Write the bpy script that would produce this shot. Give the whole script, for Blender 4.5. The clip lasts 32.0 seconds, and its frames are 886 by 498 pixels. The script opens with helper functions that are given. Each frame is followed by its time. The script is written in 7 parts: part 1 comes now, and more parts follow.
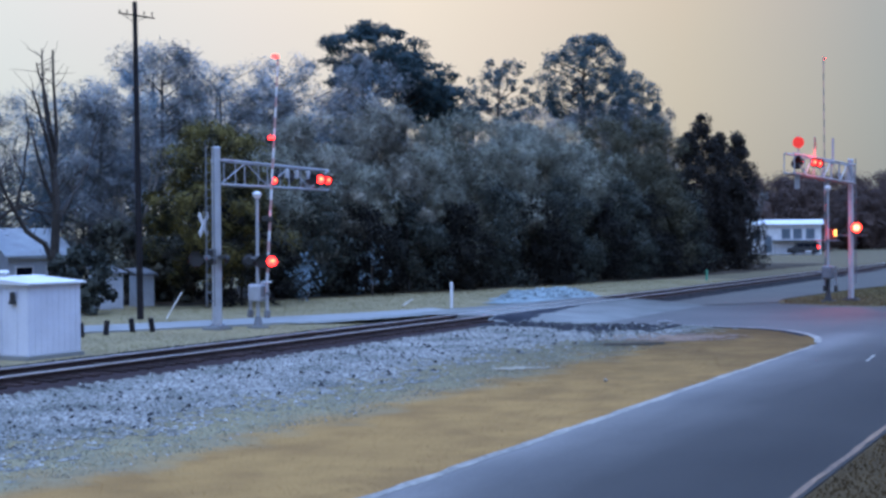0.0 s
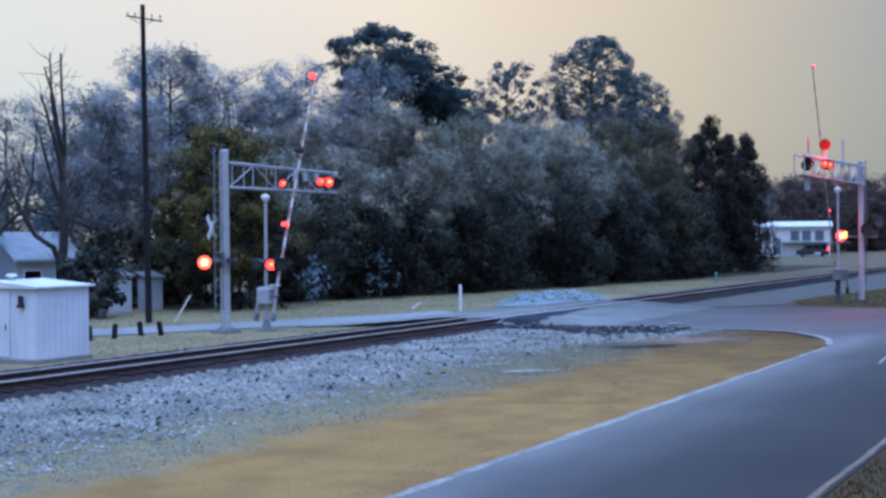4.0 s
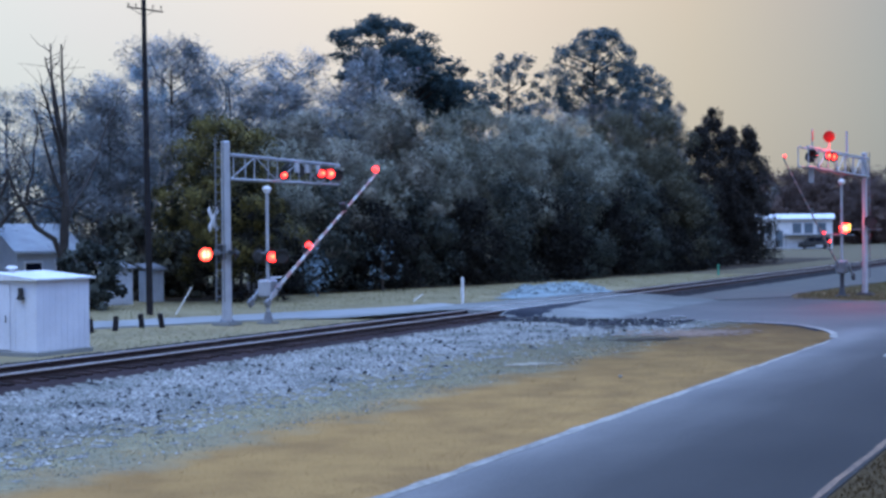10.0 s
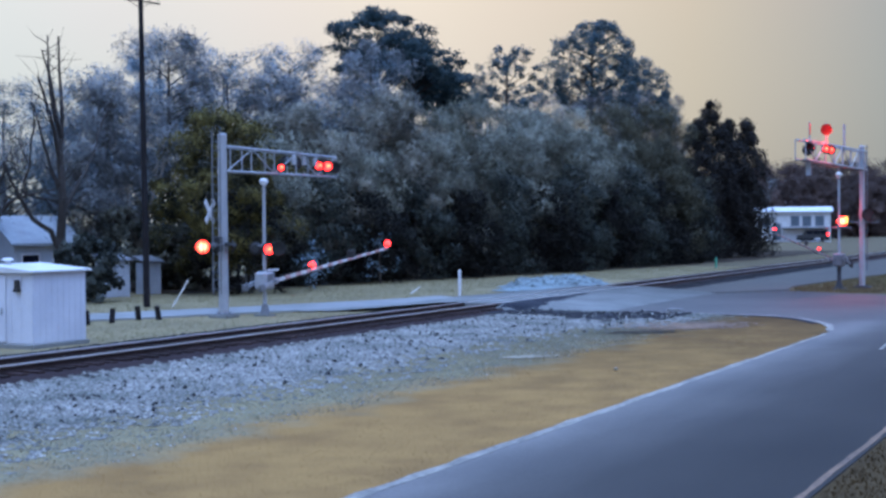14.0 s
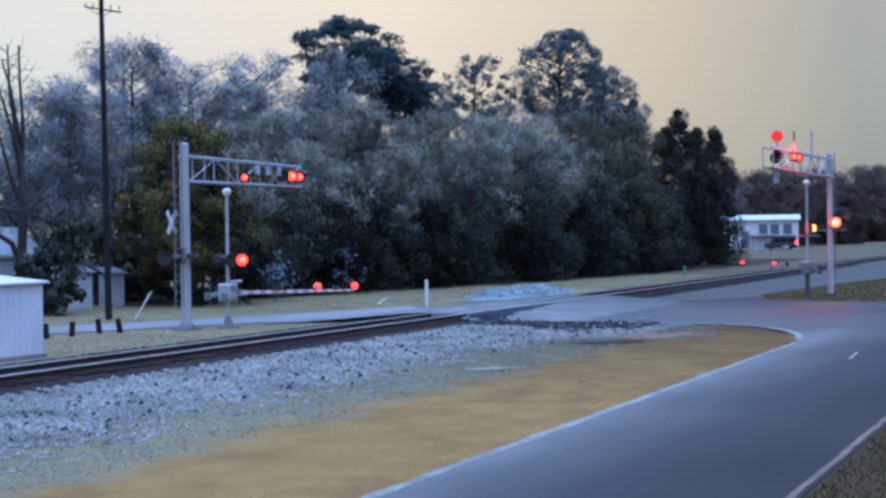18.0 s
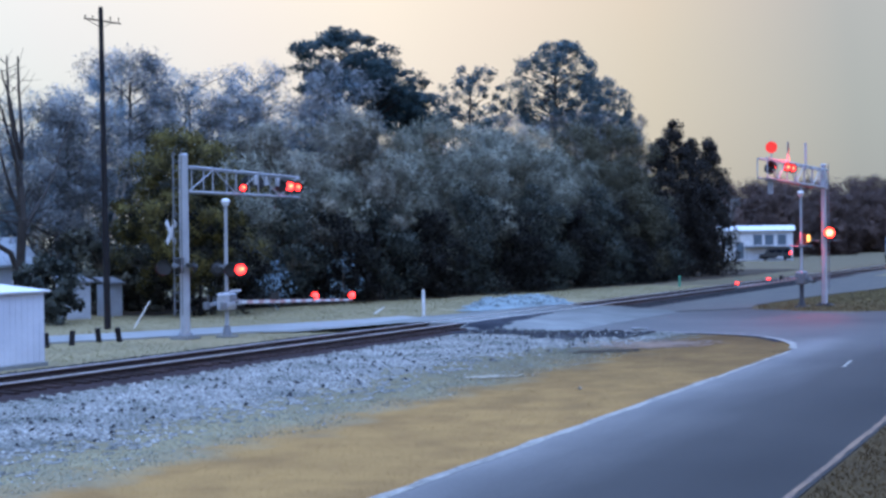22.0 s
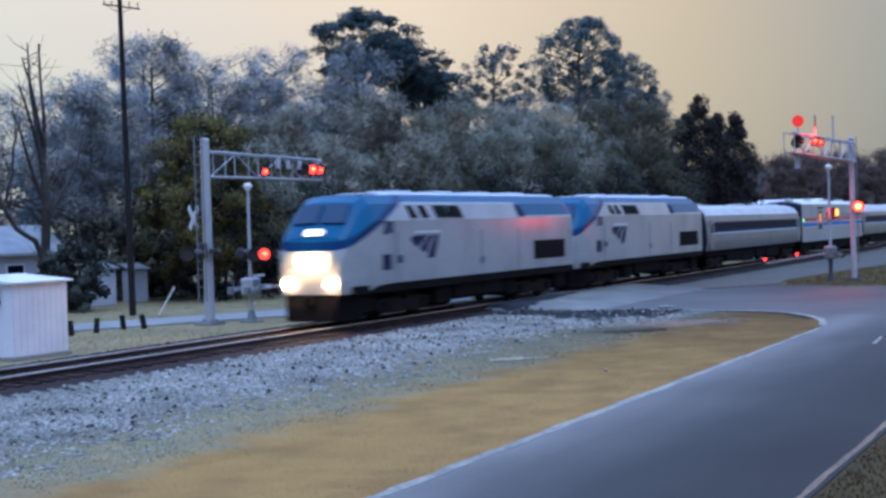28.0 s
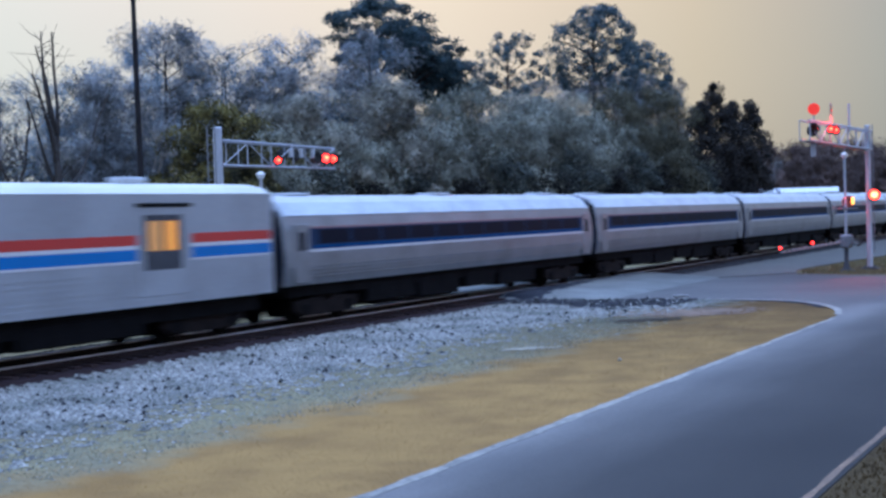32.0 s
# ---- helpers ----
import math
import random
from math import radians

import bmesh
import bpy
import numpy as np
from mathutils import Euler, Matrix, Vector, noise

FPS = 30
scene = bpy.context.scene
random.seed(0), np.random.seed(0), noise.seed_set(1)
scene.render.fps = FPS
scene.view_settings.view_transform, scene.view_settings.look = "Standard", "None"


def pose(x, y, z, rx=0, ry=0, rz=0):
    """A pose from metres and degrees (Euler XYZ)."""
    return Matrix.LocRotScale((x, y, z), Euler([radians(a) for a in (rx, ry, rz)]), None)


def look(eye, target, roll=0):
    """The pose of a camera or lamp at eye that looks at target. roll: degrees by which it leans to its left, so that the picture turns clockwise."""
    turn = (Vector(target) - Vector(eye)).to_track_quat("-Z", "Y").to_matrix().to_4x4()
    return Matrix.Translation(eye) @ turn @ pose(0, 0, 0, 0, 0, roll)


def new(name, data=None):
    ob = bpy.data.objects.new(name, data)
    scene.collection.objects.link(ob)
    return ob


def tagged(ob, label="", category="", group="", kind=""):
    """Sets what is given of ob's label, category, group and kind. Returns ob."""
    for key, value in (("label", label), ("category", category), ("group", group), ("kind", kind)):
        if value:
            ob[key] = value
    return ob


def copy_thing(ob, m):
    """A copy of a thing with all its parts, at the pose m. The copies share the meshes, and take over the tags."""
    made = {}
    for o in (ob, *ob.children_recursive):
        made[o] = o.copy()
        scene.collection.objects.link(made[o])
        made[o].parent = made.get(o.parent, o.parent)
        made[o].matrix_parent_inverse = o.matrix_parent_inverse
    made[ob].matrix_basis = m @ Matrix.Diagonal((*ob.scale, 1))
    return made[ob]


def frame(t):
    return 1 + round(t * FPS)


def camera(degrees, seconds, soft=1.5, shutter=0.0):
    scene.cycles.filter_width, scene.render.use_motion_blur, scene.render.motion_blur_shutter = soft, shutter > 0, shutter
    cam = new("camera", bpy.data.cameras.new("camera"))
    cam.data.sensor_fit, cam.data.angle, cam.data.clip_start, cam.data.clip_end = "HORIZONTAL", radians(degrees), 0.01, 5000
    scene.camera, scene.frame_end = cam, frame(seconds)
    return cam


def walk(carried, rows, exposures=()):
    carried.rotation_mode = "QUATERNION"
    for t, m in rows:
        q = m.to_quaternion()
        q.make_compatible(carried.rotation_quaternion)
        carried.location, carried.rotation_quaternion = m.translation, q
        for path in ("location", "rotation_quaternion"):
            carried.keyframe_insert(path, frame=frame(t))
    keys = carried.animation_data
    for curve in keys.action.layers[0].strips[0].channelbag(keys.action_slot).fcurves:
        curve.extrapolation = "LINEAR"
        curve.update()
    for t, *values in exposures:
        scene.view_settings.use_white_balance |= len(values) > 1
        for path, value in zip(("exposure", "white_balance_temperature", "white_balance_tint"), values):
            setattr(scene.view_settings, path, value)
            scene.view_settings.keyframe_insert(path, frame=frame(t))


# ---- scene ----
# ------------------------------------------------------------------ camera and its walk
cam = camera(34.3, 32.0, soft=2.9, shutter=0.6)
# seconds, x, y, z, yaw from north to east, pitch, roll
ROWS = [
    (0, -1.069, -24.828, 3.205, 63.954, -0.478, -0.394),
    (0.5, -1.190, -24.861, 3.198, 63.942, -0.356, -0.390),
    (1, -1.462, -24.965, 3.209, 63.933, -0.189, -0.356),
    (1.5, -1.389, -24.937, 3.207, 63.989, -0.155, -0.379),
    (2, -1.234, -24.880, 3.194, 63.740, -0.115, -0.462),
    (2.5, -0.811, -24.719, 3.183, 63.621, -0.362, -0.455),
    (3, -0.677, -24.676, 3.199, 63.594, -0.562, -0.431),
    (3.5, -1.090, -24.820, 3.198, 63.702, -0.372, -0.464),
    (5.5, -0.048, -24.233, 3.163, 63.367, -0.514, -0.726),
    (6, -0.662, -24.549, 3.158, 63.527, -0.533, -0.592),
    (6.5, -1.077, -24.700, 3.134, 63.481, -0.425, -0.561),
    (7, -0.939, -24.628, 3.137, 63.433, -0.412, -0.559),
    (7.5, -1.093, -24.694, 3.149, 63.454, -0.399, -0.492),
    (8, -0.704, -24.536, 3.154, 63.222, -0.541, -0.561),
    (8.5, -0.339, -24.399, 3.191, 63.346, -0.735, -0.530),
    (9, -0.033, -24.283, 3.227, 63.521, -0.932, -0.513),
    (9.5, -0.200, -24.333, 3.205, 63.565, -0.859, -0.485),
    (10, -0.708, -24.578, 3.193, 63.572, -0.675, -0.484),
    (10.5, -0.781, -24.561, 3.174, 63.639, -0.665, -0.430),
    (11, -0.667, -24.552, 3.187, 63.654, -0.652, -0.414),
    (11.5, -0.405, -24.496, 3.187, 63.772, -0.695, -0.487),
    (12, -0.062, -24.400, 3.217, 63.791, -0.924, -0.443),
    (12.5, -0.562, -24.597, 3.156, 63.841, -0.842, -0.378),
    (13, -0.605, -24.591, 3.181, 63.693, -0.913, -0.376),
    (13.5, -0.611, -24.599, 3.195, 63.617, -0.965, -0.422),
    (15.5, -0.913, -24.718, 3.165, 63.905, -0.903, -0.454),
    (16, -0.782, -24.646, 3.164, 64.129, -0.674, -0.488),
    (16.5, -0.461, -24.618, 3.213, 64.087, -0.661, -0.554),
    (17, -0.480, -24.615, 3.193, 64.304, -0.559, -0.691),
    (17.5, 0.388, -24.254, 3.216, 64.574, -0.779, -0.686),
    (18, -0.026, -24.485, 3.196, 64.836, -0.599, -0.702),
    (18.5, -0.195, -24.508, 3.166, 64.918, -0.432, -0.753),
    (19, -0.379, -24.566, 3.183, 64.817, -0.366, -0.703),
    (19.5, -0.458, -24.618, 3.180, 64.878, -0.240, -0.653),
    (20, -0.231, -24.517, 3.169, 64.719, -0.230, -0.726),
    (20.5, 0.191, -24.393, 3.212, 64.530, -0.428, -0.704),
    (21, -0.231, -24.542, 3.180, 64.869, -0.335, -0.660),
    (21.5, -0.234, -24.540, 3.178, 65.007, -0.255, -0.642),
    (22, -0.451, -24.582, 3.164, 65.047, -0.173, -0.677),
    (22.5, -0.524, -24.625, 3.173, 64.868, -0.132, -0.635),
    (23, -0.334, -24.545, 3.182, 64.660, -0.256, -0.668),
    (23.5, -0.014, -24.447, 3.206, 64.473, -0.402, -0.665),
    (24, -0.442, -24.584, 3.178, 64.613, -0.338, -0.755),
    (24.5, 0.107, -24.434, 3.185, 64.581, -0.491, -0.825),
    (26.5, 0.251, -24.430, 3.261, 64.505, -0.842, -1.529),
    (27, -0.068, -24.552, 3.240, 64.415, -0.790, -1.647),
    (27.5, 0.043, -24.504, 3.253, 64.146, -0.949, -1.641),
    (28, -0.054, -24.525, 3.233, 63.948, -0.977, -1.655),
    (28.5, 0.283, -24.403, 3.268, 63.676, -1.251, -1.705),
    (29, 0.305, -24.411, 3.275, 63.563, -1.351, -1.782),
    (29.5, -0.007, -24.573, 3.253, 63.487, -1.343, -1.808),
    (30, -0.147, -24.585, 3.259, 63.562, -1.421, -1.734),
    (30.5, -0.346, -24.660, 3.224, 63.621, -1.330, -1.725),
    (31, -0.428, -24.685, 3.237, 63.582, -1.245, -1.666),
    (31.5, -0.137, -24.603, 3.257, 63.444, -1.355, -1.721),
    (32, 0.126, -24.479, 3.251, 63.358, -1.431, -1.671),
]


def eye_pose(x, y, z, yaw, pitch, roll):
    return pose(x, y, z, 90 + pitch, 0, -yaw) @ pose(0, 0, 0, 0, 0, roll)


walk(cam, [(t, eye_pose(x, y, z, a, b, c)) for t, x, y, z, a, b, c in ROWS],
     exposures=[(0.0, 0.50, 6050, 10), (20.0, 0.50, 6050, 10), (22.0, 0.68, 6050, 10), (23.0, 0.75, 6050, 10), (24.0, 0.67, 6050, 10), (24.5, 0.66, 6050, 10), (27.0, 0.62, 6350, 10), (28.0, 0.43, 6450, 10), (29.0, 0.38, 6100, 10), (30.0, 0.40, 6100, 10), (32.0, 0.52, 6300, 10)])

# ------------------------------------------------------------------ world, sun, exposure
# x runs along the railway, y across it away from the camera, z = 0 is the rail head
G = -0.30                     # level of the plain ground
rng = np.random.default_rng(7)

world = bpy.data.worlds.new("evening_sky")
scene.world = world
world.use_nodes = True
wn, wl = world.node_tree.nodes, world.node_tree.links
wn.clear()
w_out = wn.new("ShaderNodeOutputWorld")
w_bg = wn.new("ShaderNodeBackground")
w_sky = wn.new("ShaderNodeTexSky")
w_sky.sky_type, w_sky.sun_disc = "NISHITA", False
w_sky.sun_elevation, w_sky.sun_rotation = radians(70), radians(240)
w_sky.dust_density, w_sky.air_density = 2.0, 1.0
w_co = wn.new("ShaderNodeTexCoord")
w_sep = wn.new("ShaderNodeSeparateXYZ")
w_ramp = wn.new("ShaderNodeValToRGB")
w_cloud = wn.new("ShaderNodeTexNoise")
w_cloud.inputs["Scale"].default_value, w_cloud.inputs["Detail"].default_value = 2.2, 3.0
w_mulc = wn.new("ShaderNodeMix")
w_mulc.data_type, w_mulc.blend_type = "RGBA", "MULTIPLY"
w_mulc.inputs["Factor"].default_value = 0.16
w_mix = wn.new("ShaderNodeMix")
w_mix.data_type = "RGBA"
w_mix.inputs["Factor"].default_value = 0.90
w_scale = wn.new("ShaderNodeVectorMath")
w_scale.operation = "SCALE"
w_scale.inputs["Scale"].default_value = 0.10
wl.new(w_co.outputs["Generated"], w_sep.inputs[0])
wl.new(w_sep.outputs["Z"], w_ramp.inputs["Fac"])
wl.new(w_co.outputs["Generated"], w_cloud.inputs["Vector"])
el = w_ramp.color_ramp.elements
el[0].position, el[0].color = 0.0, (0.62, 0.60, 0.56, 1)
el[1].position, el[1].color = 1.0, (0.72, 1.26, 2.60, 1)
e = el.new(0.10); e.color = (0.78, 0.72, 0.62, 1)
e = el.new(0.20); e.color = (0.93, 0.83, 0.70, 1)
e = el.new(0.34); e.color = (0.78, 1.02, 1.50, 1)
e = el.new(0.60); e.color = (0.72, 1.20, 2.40, 1)
# brighter towards the north, dimmer down the line and behind
w_dot = wn.new("ShaderNodeVectorMath")
w_dot.operation = "DOT_PRODUCT"
w_dot.inputs[1].default_value = (0.45, 0.89, 0.0)
w_side = wn.new("ShaderNodeValToRGB")
sd = w_side.color_ramp.elements
sd[0].position, sd[0].color = 0.20, (0.50, 0.56, 0.68, 1)
sd[1].position, sd[1].color = 0.98, (0.73, 0.85, 0.96, 1)
e = sd.new(0.58); e.color = (0.40, 0.41, 0.42, 1)
e = sd.new(0.80); e.color = (0.87, 0.79, 0.70, 1)
e = sd.new(0.68); e.color = (0.66, 0.575, 0.48, 1)
wl.new(w_co.outputs["Generated"], w_dot.inputs[0])
wl.new(w_dot.outputs["Value"], w_side.inputs["Fac"])
w_fade = wn.new("ShaderNodeMix")
w_fade.data_type, w_fade.blend_type = "RGBA", "MULTIPLY"
w_low = wn.new("ShaderNodeMapRange")
w_low.inputs["From Min"].default_value, w_low.inputs["From Max"].default_value = 0.30, 0.75
w_low.inputs["To Min"].default_value, w_low.inputs["To Max"].default_value = 1.0, 0.0
wl.new(w_sep.outputs["Z"], w_low.inputs["Value"])
wl.new(w_low.outputs[0], w_fade.inputs["Factor"])
wl.new(w_ramp.outputs["Color"], w_fade.inputs["A"])
wl.new(w_side.outputs["Color"], w_fade.inputs["B"])
wl.new(w_fade.outputs["Result"], w_mulc.inputs["A"])
wl.new(w_cloud.outputs["Color"], w_mulc.inputs["B"])
wl.new(w_sky.outputs[0], w_scale.inputs[0])
wl.new(w_scale.outputs[0], w_mix.inputs["A"])
wl.new(w_mulc.outputs["Result"], w_mix.inputs["B"])
wl.new(w_mix.outputs["Result"], w_bg.inputs["Color"])
w_bg.inputs["Strength"].default_value = 1.0
wl.new(w_bg.outputs[0], w_out.inputs["Surface"])

sun = new("evening_sun", bpy.data.lights.new("evening_sun", "SUN"))
sun.data.energy, sun.data.angle, sun.data.color = 0.9, radians(40), (0.80, 0.90, 1.0)
sun.matrix_world = look((10, -12, 60), (30, 0, 0))


# ------------------------------------------------------------------ materials
def mat(name, base, rough=0.7, metal=0.0, var=0.25, scale=3.0, fine=40.0, bump=0.15, dirt=None, spread=0.0, island=False, spec=0.5):
    """Surface with coarse stains, fine grain and relief; spread: difference from piece to piece."""
    m = bpy.data.materials.new(name)
    m.use_nodes = True
    n, l = m.node_tree.nodes, m.node_tree.links
    b = n["Principled BSDF"]
    b.inputs["Roughness"].default_value, b.inputs["Metallic"].default_value = rough, metal
    b.inputs["Specular IOR Level"].default_value = spec
    co = n.new("ShaderNodeTexCoord")
    big, small = n.new("ShaderNodeTexNoise"), n.new("ShaderNodeTexNoise")
    big.inputs["Scale"].default_value, big.inputs["Detail"].default_value = scale, 4
    small.inputs["Scale"].default_value, small.inputs["Detail"].default_value = fine, 3
    for q in (big, small):
        l.new(co.outputs["Object"], q.inputs["Vector"])
    mixc = n.new("ShaderNodeMix")
    mixc.data_type = "RGBA"
    d = dirt or tuple(c * (1 - 1.6 * var) if c * (1 - 1.6 * var) > 0 else 0 for c in base)
    mixc.inputs["A"].default_value, mixc.inputs["B"].default_value = (*base, 1), (*d, 1)
    rmp = n.new("ShaderNodeMapRange")
    rmp.inputs["From Min"].default_value, rmp.inputs["From Max"].default_value = 0.42, 0.72
    l.new(big.outputs["Fac"], rmp.inputs["Value"])
    l.new(rmp.outputs[0], mixc.inputs["Factor"])
    hsv = n.new("ShaderNodeHueSaturation")
    val = n.new("ShaderNodeMapRange")
    val.inputs["From Min"].default_value, val.inputs["From Max"].default_value = 0.25, 0.75
    val.inputs["To Min"].default_value, val.inputs["To Max"].default_value = 1 - var, 1 + var
    l.new(small.outputs["Fac"], val.inputs["Value"])
    if spread:
        src = n.new("ShaderNodeNewGeometry").outputs["Random Per Island"] if island else n.new("ShaderNodeObjectInfo").outputs["Random"]
        pm = n.new("ShaderNodeMapRange")
        pm.inputs["To Min"].default_value, pm.inputs["To Max"].default_value = 1 - spread, 1 + spread
        l.new(src, pm.inputs["Value"])
        mu = n.new("ShaderNodeMath")
        mu.operation = "MULTIPLY"
        l.new(val.outputs[0], mu.inputs[0])
        l.new(pm.outputs[0], mu.inputs[1])
        l.new(mu.outputs[0], hsv.inputs["Value"])
    else:
        l.new(val.outputs[0], hsv.inputs["Value"])
    l.new(mixc.outputs["Result"], hsv.inputs["Color"])
    l.new(hsv.outputs[0], b.inputs["Base Color"])
    if bump:
        bp = n.new("ShaderNodeBump")
        bp.inputs["Strength"].default_value, bp.inputs["Distance"].default_value = bump, 0.02
        l.new(small.outputs["Fac"], bp.inputs["Height"])
        l.new(bp.outputs[0], b.inputs["Normal"])
    return m


def glow(name, colour, strength):
    m = bpy.data.materials.new(name)
    m.use_nodes = True
    b = m.node_tree.nodes["Principled BSDF"]
    b.inputs["Base Color"].default_value = (*colour, 1)
    b.inputs["Emission Color"].default_value = (*colour, 1)
    b.inputs["Emission Strength"].default_value = strength
    b.inputs["Roughness"].default_value = 0.3
    return m


def leaf_mat(name, base, other, spread=0.45, rough=0.75, patch=0.95):
    """Leaves or twigs: each one its own shade between two colours, with a little light through."""
    m = bpy.data.materials.new(name)
    m.use_nodes = True
    n, l = m.node_tree.nodes, m.node_tree.links
    b = n["Principled BSDF"]
    b.inputs["Roughness"].default_value = rough
    b.inputs["Specular IOR Level"].default_value = 0.2
    geo = n.new("ShaderNodeNewGeometry")
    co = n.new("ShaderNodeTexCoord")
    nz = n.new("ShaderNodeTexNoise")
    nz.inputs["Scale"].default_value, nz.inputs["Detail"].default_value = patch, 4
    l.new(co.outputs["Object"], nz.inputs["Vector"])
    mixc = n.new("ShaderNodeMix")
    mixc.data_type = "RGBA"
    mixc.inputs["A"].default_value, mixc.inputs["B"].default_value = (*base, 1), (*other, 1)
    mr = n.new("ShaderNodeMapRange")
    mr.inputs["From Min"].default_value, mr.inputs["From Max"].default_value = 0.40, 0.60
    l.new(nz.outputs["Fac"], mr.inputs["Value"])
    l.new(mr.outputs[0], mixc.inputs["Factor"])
    hsv = n.new("ShaderNodeHueSaturation")
    mr2 = n.new("ShaderNodeMapRange")
    mr2.inputs["To Min"].default_value, mr2.inputs["To Max"].default_value = 1 - spread, 1 + spread
    l.new(geo.outputs["Random Per Island"], mr2.inputs["Value"])
    l.new(mr2.outputs[0], hsv.inputs["Value"])
    l.new(mixc.outputs["Result"], hsv.inputs["Color"])
    l.new(hsv.outputs[0], b.inputs["Base Color"])
    thin, both = n.new("ShaderNodeBsdfTranslucent"), n.new("ShaderNodeMixShader")
    l.new(hsv.outputs[0], thin.inputs["Color"])
    both.inputs[0].default_value = 0.30
    l.new(b.outputs[0], both.inputs[1])
    l.new(thin.outputs[0], both.inputs[2])
    l.new(both.outputs[0], n["Material Output"].inputs["Surface"])
    return m


M_GRASS = mat("dormant_grass", (0.225, 0.186, 0.108), 0.95, var=0.16, scale=0.35, fine=14, bump=0.25, dirt=(0.168, 0.140, 0.084), spec=0.1)
M_BLADE_FAR = leaf_mat("pale_far_blades", (0.235, 0.212, 0.106), (0.185, 0.162, 0.084), 0.12)
M_ISLAND = mat("olive_brown_grass", (0.112, 0.084, 0.040), 0.95, var=0.3, scale=0.5, fine=12, bump=0.5, dirt=(0.070, 0.055, 0.030), spec=0.1)
M_BLADE = leaf_mat("dry_blades", (0.355, 0.234, 0.108), (0.270, 0.178, 0.085), 0.12)
M_GRAVEL = mat("ballast_gravel", (0.210, 0.206, 0.188), 0.9, var=0.45, scale=0.6, fine=9, bump=0.8, dirt=(0.116, 0.118, 0.104), spec=0.2)
M_STONE = mat("ballast_stone", (0.252, 0.248, 0.232), 0.85, var=0.2, scale=0.5, fine=20, bump=0.3, dirt=(0.122, 0.128, 0.118), spread=0.52, island=True, spec=0.2)
M_RUBBLE = mat("bluish_rubble", (0.185, 0.235, 0.250), 0.85, var=0.25, scale=0.9, fine=16, bump=0.3, dirt=(0.10, 0.12, 0.125), spread=0.5, island=True, spec=0.2)
M_STONE_DARK = mat("dark_oily_stone", (0.026, 0.026, 0.029), 0.85, var=0.3, scale=0.8, fine=20, bump=0.3, spread=0.4, island=True, spec=0.2)
M_TRACKGRIT = mat("dusty_brown_stone", (0.125, 0.100, 0.095), 0.9, var=0.25, scale=0.8, fine=16, bump=0.3, spread=0.4, island=True, spec=0.1)
M_WEED = mat("grey_green_weedy_gravel", (0.225, 0.212, 0.155), 0.95, var=0.3, scale=0.7, fine=11, bump=0.6, dirt=(0.170, 0.168, 0.140), spec=0.1)
M_ISLANDBLADE = leaf_mat("olive_brown_blades", (0.150, 0.116, 0.052), (0.098, 0.076, 0.038), 0.15)
M_WEEDBLADE = leaf_mat("grey_green_weeds", (0.235, 0.232, 0.165), (0.165, 0.165, 0.125), 0.25)


def fade_to_lawn(m):
    """Weeds give way to the tan lawn along an uneven line across y."""
    n, l = m.node_tree.nodes, m.node_tree.links
    b = n["Principled BSDF"]
    co = n.new("ShaderNodeTexCoord")
    sp = n.new("ShaderNodeSeparateXYZ")
    l.new(co.outputs["Object"], sp.inputs[0])
    nz = n.new("ShaderNodeTexNoise")
    nz.inputs["Scale"].default_value, nz.inputs["Detail"].default_value = 0.8, 6
    l.new(co.outputs["Object"], nz.inputs["Vector"])
    ad = n.new("ShaderNodeMath")
    ad.operation = "MULTIPLY_ADD"
    ad.inputs[1].default_value = 4.0
    l.new(nz.outputs["Fac"], ad.inputs[0])
    l.new(sp.outputs["Y"], ad.inputs[2])
    mr = n.new("ShaderNodeMapRange")
    mr.inputs["From Min"].default_value, mr.inputs["From Max"].default_value = -7.6, -9.4
    l.new(ad.outputs[0], mr.inputs["Value"])
    mixc = n.new("ShaderNodeMix")
    mixc.data_type = "RGBA"
    l.new(mr.outputs[0], mixc.inputs["Factor"])
    l.new(b.inputs["Base Color"].links[0].from_socket, mixc.inputs["A"])
    nz2, tan = n.new("ShaderNodeTexNoise"), n.new("ShaderNodeMix")
    nz2.inputs["Scale"].default_value, nz2.inputs["Detail"].default_value = 0.9, 9
    l.new(co.outputs["Object"], nz2.inputs["Vector"])
    tan.data_type = "RGBA"
    mr2 = n.new("ShaderNodeMapRange")
    mr2.inputs["From Min"].default_value, mr2.inputs["From Max"].default_value = 0.36, 0.66
    l.new(nz2.outputs["Fac"], mr2.inputs["Value"])
    l.new(mr2.outputs[0], tan.inputs["Factor"])
    tan.inputs["A"].default_value, tan.inputs["B"].default_value = (0.305, 0.190, 0.080, 1), (0.222, 0.136, 0.060, 1)
    l.new(tan.outputs["Result"], mixc.inputs["B"])
    l.new(mixc.outputs["Result"], b.inputs["Base Color"])


